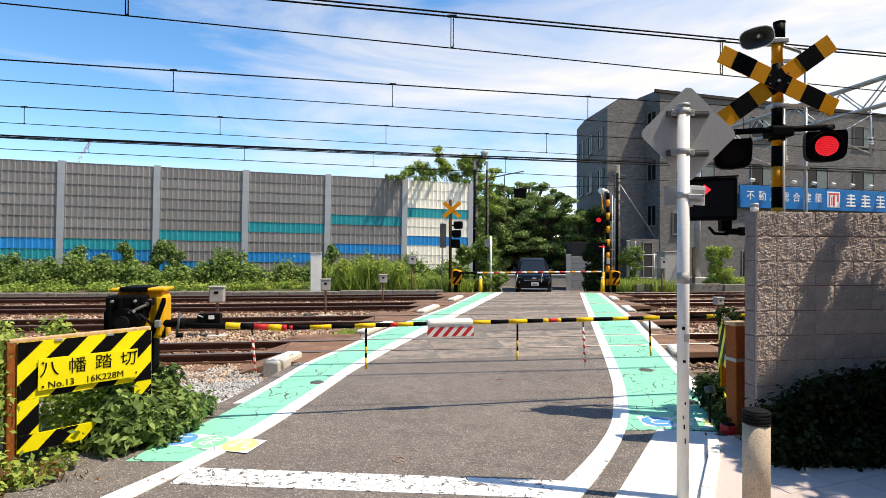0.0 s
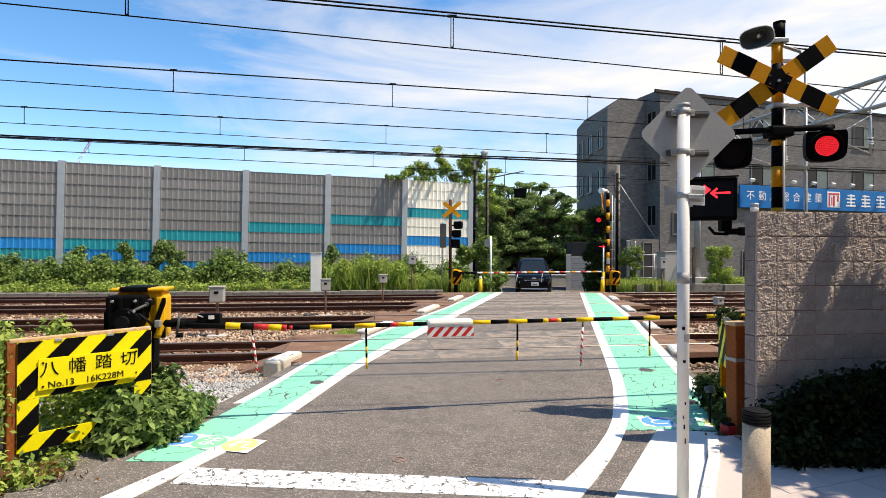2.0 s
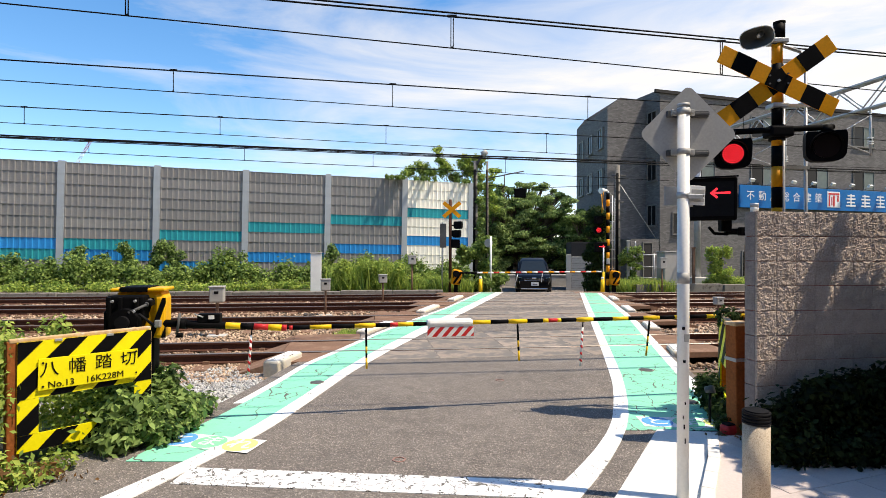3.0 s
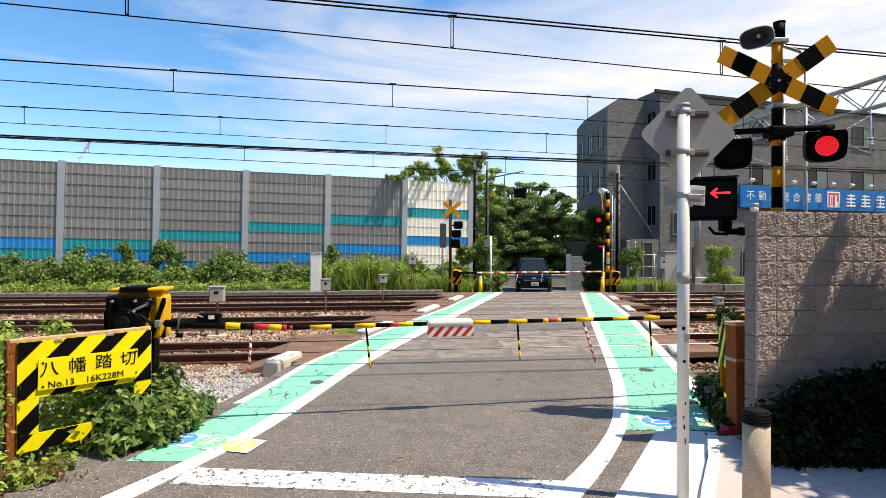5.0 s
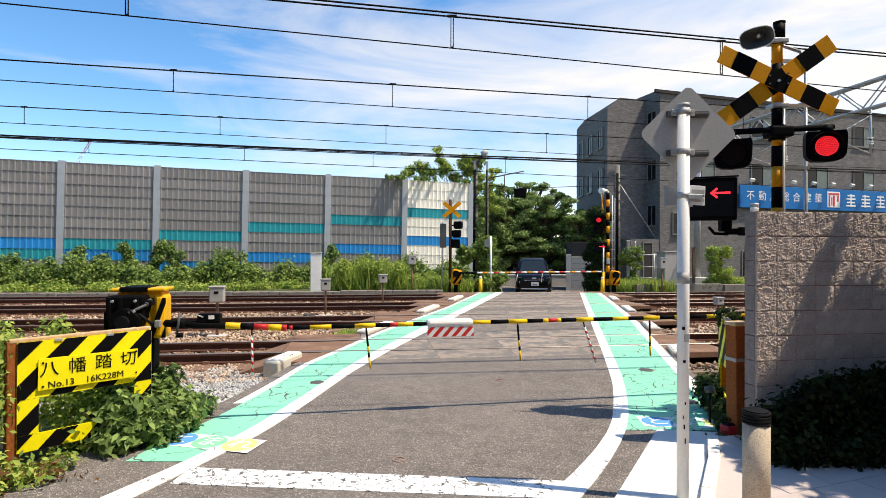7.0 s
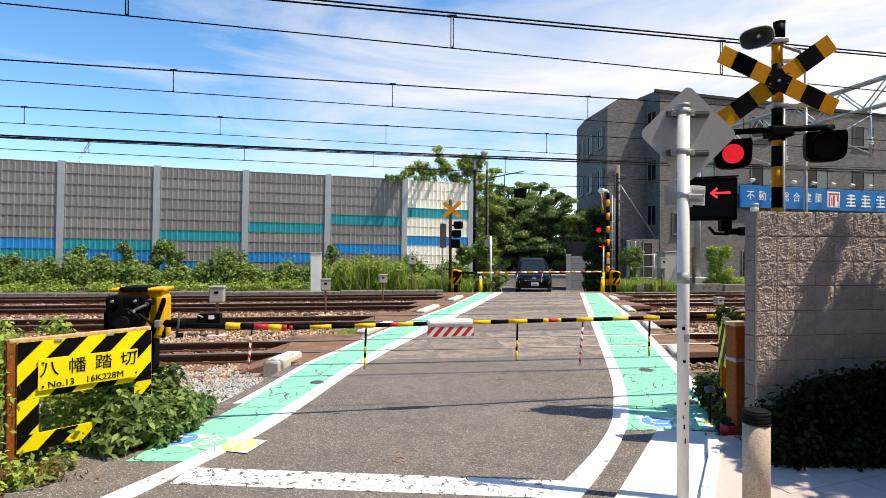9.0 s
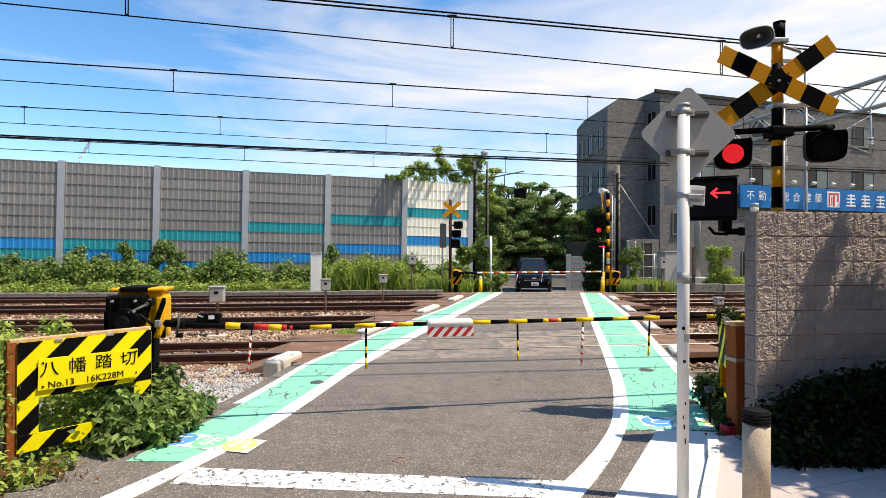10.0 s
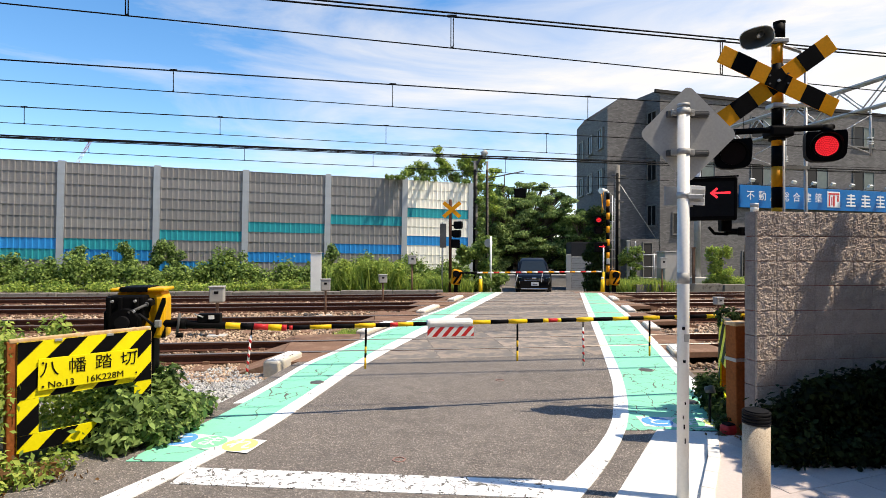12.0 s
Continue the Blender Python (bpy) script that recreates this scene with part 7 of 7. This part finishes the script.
leaves("dry_leaves", [(-2.95, 3.75, 0.02, 0.5, 0.2, 0.02), (-3.1, 3.5, 0.02, 0.4, 0.2, 0.02), (2.45, 4.55, 0.05, 0.2, 0.2, 0.03)], 110, 0.045, "leaf_dry", label="dry brown fallen leaves at the road edge", category="leaves", kind="stuff", seed=63, shell=0.1)
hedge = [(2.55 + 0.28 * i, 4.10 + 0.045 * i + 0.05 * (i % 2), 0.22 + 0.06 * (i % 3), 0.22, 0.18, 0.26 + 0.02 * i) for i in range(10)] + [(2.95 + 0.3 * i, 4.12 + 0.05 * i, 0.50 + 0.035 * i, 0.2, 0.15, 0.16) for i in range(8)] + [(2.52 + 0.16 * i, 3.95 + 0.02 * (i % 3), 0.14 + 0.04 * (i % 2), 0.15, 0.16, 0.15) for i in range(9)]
leaves("wall_hedge", hedge, 23000, 0.055, "leaf_hedge_shaded", label="evergreen hedge by the block wall, its deep shade put into the leaf colour", category="hedge", kind="stuff", seed=64, shell=0.4)
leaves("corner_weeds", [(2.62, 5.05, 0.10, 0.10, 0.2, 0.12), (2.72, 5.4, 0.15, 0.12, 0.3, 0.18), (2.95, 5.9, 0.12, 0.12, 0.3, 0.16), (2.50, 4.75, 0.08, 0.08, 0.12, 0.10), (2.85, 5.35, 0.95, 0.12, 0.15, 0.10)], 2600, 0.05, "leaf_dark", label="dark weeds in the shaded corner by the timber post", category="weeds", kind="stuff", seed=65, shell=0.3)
rl = thing("red_lamp_base", pose(2.46, 4.62, 0.04, 0, 0, 20), "small scuffed red plastic block at the foot of the post", "block")
bm = bmesh.new()
box(bm, (0.11, 0.10, 0.08), (0, 0, 0.04), bevel=0.02)
part("body", bm, "red", rl)
bm = bmesh.new()
box(bm, (0.08, 0.07, 0.015), (0, 0, 0.085), bevel=0.005)
part("cap", bm, "rubber", rl)

# garden tree over the wall, out of the camera's sight but for its shade
shade = [(-2.02 + 0.42 * (i % 7) + 0.16 * (i % 2) + 0.12 * math.sin(i * 3.7), -1.75 + 0.5 * (i // 7) + 0.1 * (i % 3), 3.35 + 0.14 * (i % 4), 0.34, 0.30, 0.22) for i in range(35)]
fringe = [(-2.30, 0.81, 3.2, 0.09, 0.07, 0.05), (-1.75, 0.80, 3.2, 0.18, 0.05, 0.08), (-1.95, 0.78, 3.2, 0.12, 0.05, 0.08), (-1.45, 0.82, 3.25, 0.3, 0.06, 0.1), (-2.2, 0.70, 3.2, 0.16, 0.05, 0.08), (-1.9, 0.71, 3.2, 0.16, 0.05, 0.08), (-1.6, 0.72, 3.2, 0.16, 0.05, 0.08), (-2.25, 0.60, 3.1, 0.16, 0.06, 0.10), (-2.45, 0.50, 3.0, 0.12, 0.08, 0.08)]
for k in range(5):
    shade += [(x + rr.uniform(-0.05, 0.05), y, z + 0.03 * k, a, b, c) for x, y, z, a, b, c in fringe]
shade += [(-2.45 + 0.05 * k, 0.38 - 0.17 * k, 3.1 + 0.08 * k, 0.24, 0.18, 0.14) for k in range(4)]
shade += clumps(26, 0.7, -0.4, 4.5, 1.5, 1.0, 0.6, 0.35, 0.5, rr)
tree("garden_tree", pose(6.4, 3.4, 0.0), "garden tree whose shade dapples the block wall", 3.2, 0.12, shade, 30000, 0.11, "leaf_dark", 71)


# ---- moving things ----
def flash(disc, lit, end=12.0):
    """Slides a diode disc before its dark lens while it is lit, and behind it while it is dark."""
    on = pose(disc.get("x", 0.0), disc["front"], disc.get("z", 0.0))
    off = pose(disc.get("x", 0.0), disc["front"] + 0.05, disc.get("z", 0.0))
    state, rows, step = None, [], 1 / 30
    for i in range(int(end / step) + 1):
        t = i * step
        now = any(a <= t + 1e-6 < b for a, b in lit)
        if state is None:
            rows.append((t, on if now else off))
        elif now != state:
            rows.append((t - step, on if state else off))
            rows.append((t, on if now else off))
        state = now
    rows.append((end, on if state else off))
    clean = []
    for r in rows:
        if not clean or r[0] > clean[-1][0] + 1e-4:
            clean.append(r)
    walk(disc, clean)


def swing(stick, rows):
    """Tilts a hanging stick along the boom; rows of seconds and degrees."""
    p = stick.location.copy()
    walk(stick, [(t, pose(p.x, p.y, p.z, 0, -a, 0)) for t, a in rows])


def motions():
    P1 = 1.242
    right = [(0.65 + P1 * k, 0.055 + P1 * (k + 1)) for k in range(-1, 10)]
    left = [(0.055 + P1 * k, 0.65 + P1 * k) for k in range(0, 10)]
    flash(DISCS_A, right)
    flash(DISCS_B, left)
    flash(FAR_UP, right)
    flash(FAR_LOW, left)
    flash(ARROW_L, [(0.15, 13.0)])
    flash(ARROW_R, [(-1.0, 2.36)])
    swing(STICKS[0], [(0, 5), (0.5, 3), (1.0, 3), (1.5, 6), (2.0, 7), (2.5, 7), (3.0, -4), (3.9, 5), (5.0, -4), (5.5, -3), (6.0, 10), (6.5, -3), (7.0, 1), (8.0, 4), (9.0, -5), (10.0, -5), (11.0, -8), (12.0, -6)])
    swing(STICKS[1], [(0, 0), (0.5, 2), (2.5, 1), (3.2, 1), (4.0, -2), (5.0, 6), (5.5, 1), (6.5, 0), (7.0, 6), (8.0, -1), (9.0, -2), (10.0, 0), (12.0, -1)])
    swing(STICKS[2], [(0, 0), (0.8, 2), (1.6, 4), (2.0, 0), (2.8, 3), (3.2, 2), (4.0, -1), (4.8, 5), (5.6, 1), (6.0, 3), (6.4, 1), (7.2, 6), (8.0, 1), (8.8, -2), (10.0, 1), (10.6, -2), (11.0, 1), (11.6, -1), (12.0, 0)])
    swing(STICKS[3], [(0, 3), (0.4, -1), (0.8, 8), (1.2, 2), (1.6, -3), (2.0, -3), (2.4, -7), (2.8, -5), (3.2, -2), (4.0, 8), (4.8, 17), (5.2, 19), (5.6, 14), (6.0, 18), (6.4, 20), (6.8, 23), (7.2, 11), (8.0, 3), (8.8, -2), (9.2, -6), (9.8, -1), (10.2, -3), (10.8, 0), (11.2, -7), (11.4, -11), (11.8, -1), (12.0, 1)])
    swing(STICKS[4], [(0, 2), (0.8, 2), (1.2, 3), (1.6, -2), (2.0, 0), (2.4, -6), (3.2, -6), (4.0, -1), (4.8, 2), (5.2, 6), (6.8, 6), (7.2, -3), (8.0, 1), (9.5, -2), (10.4, -2), (12.0, 0)])


motions()
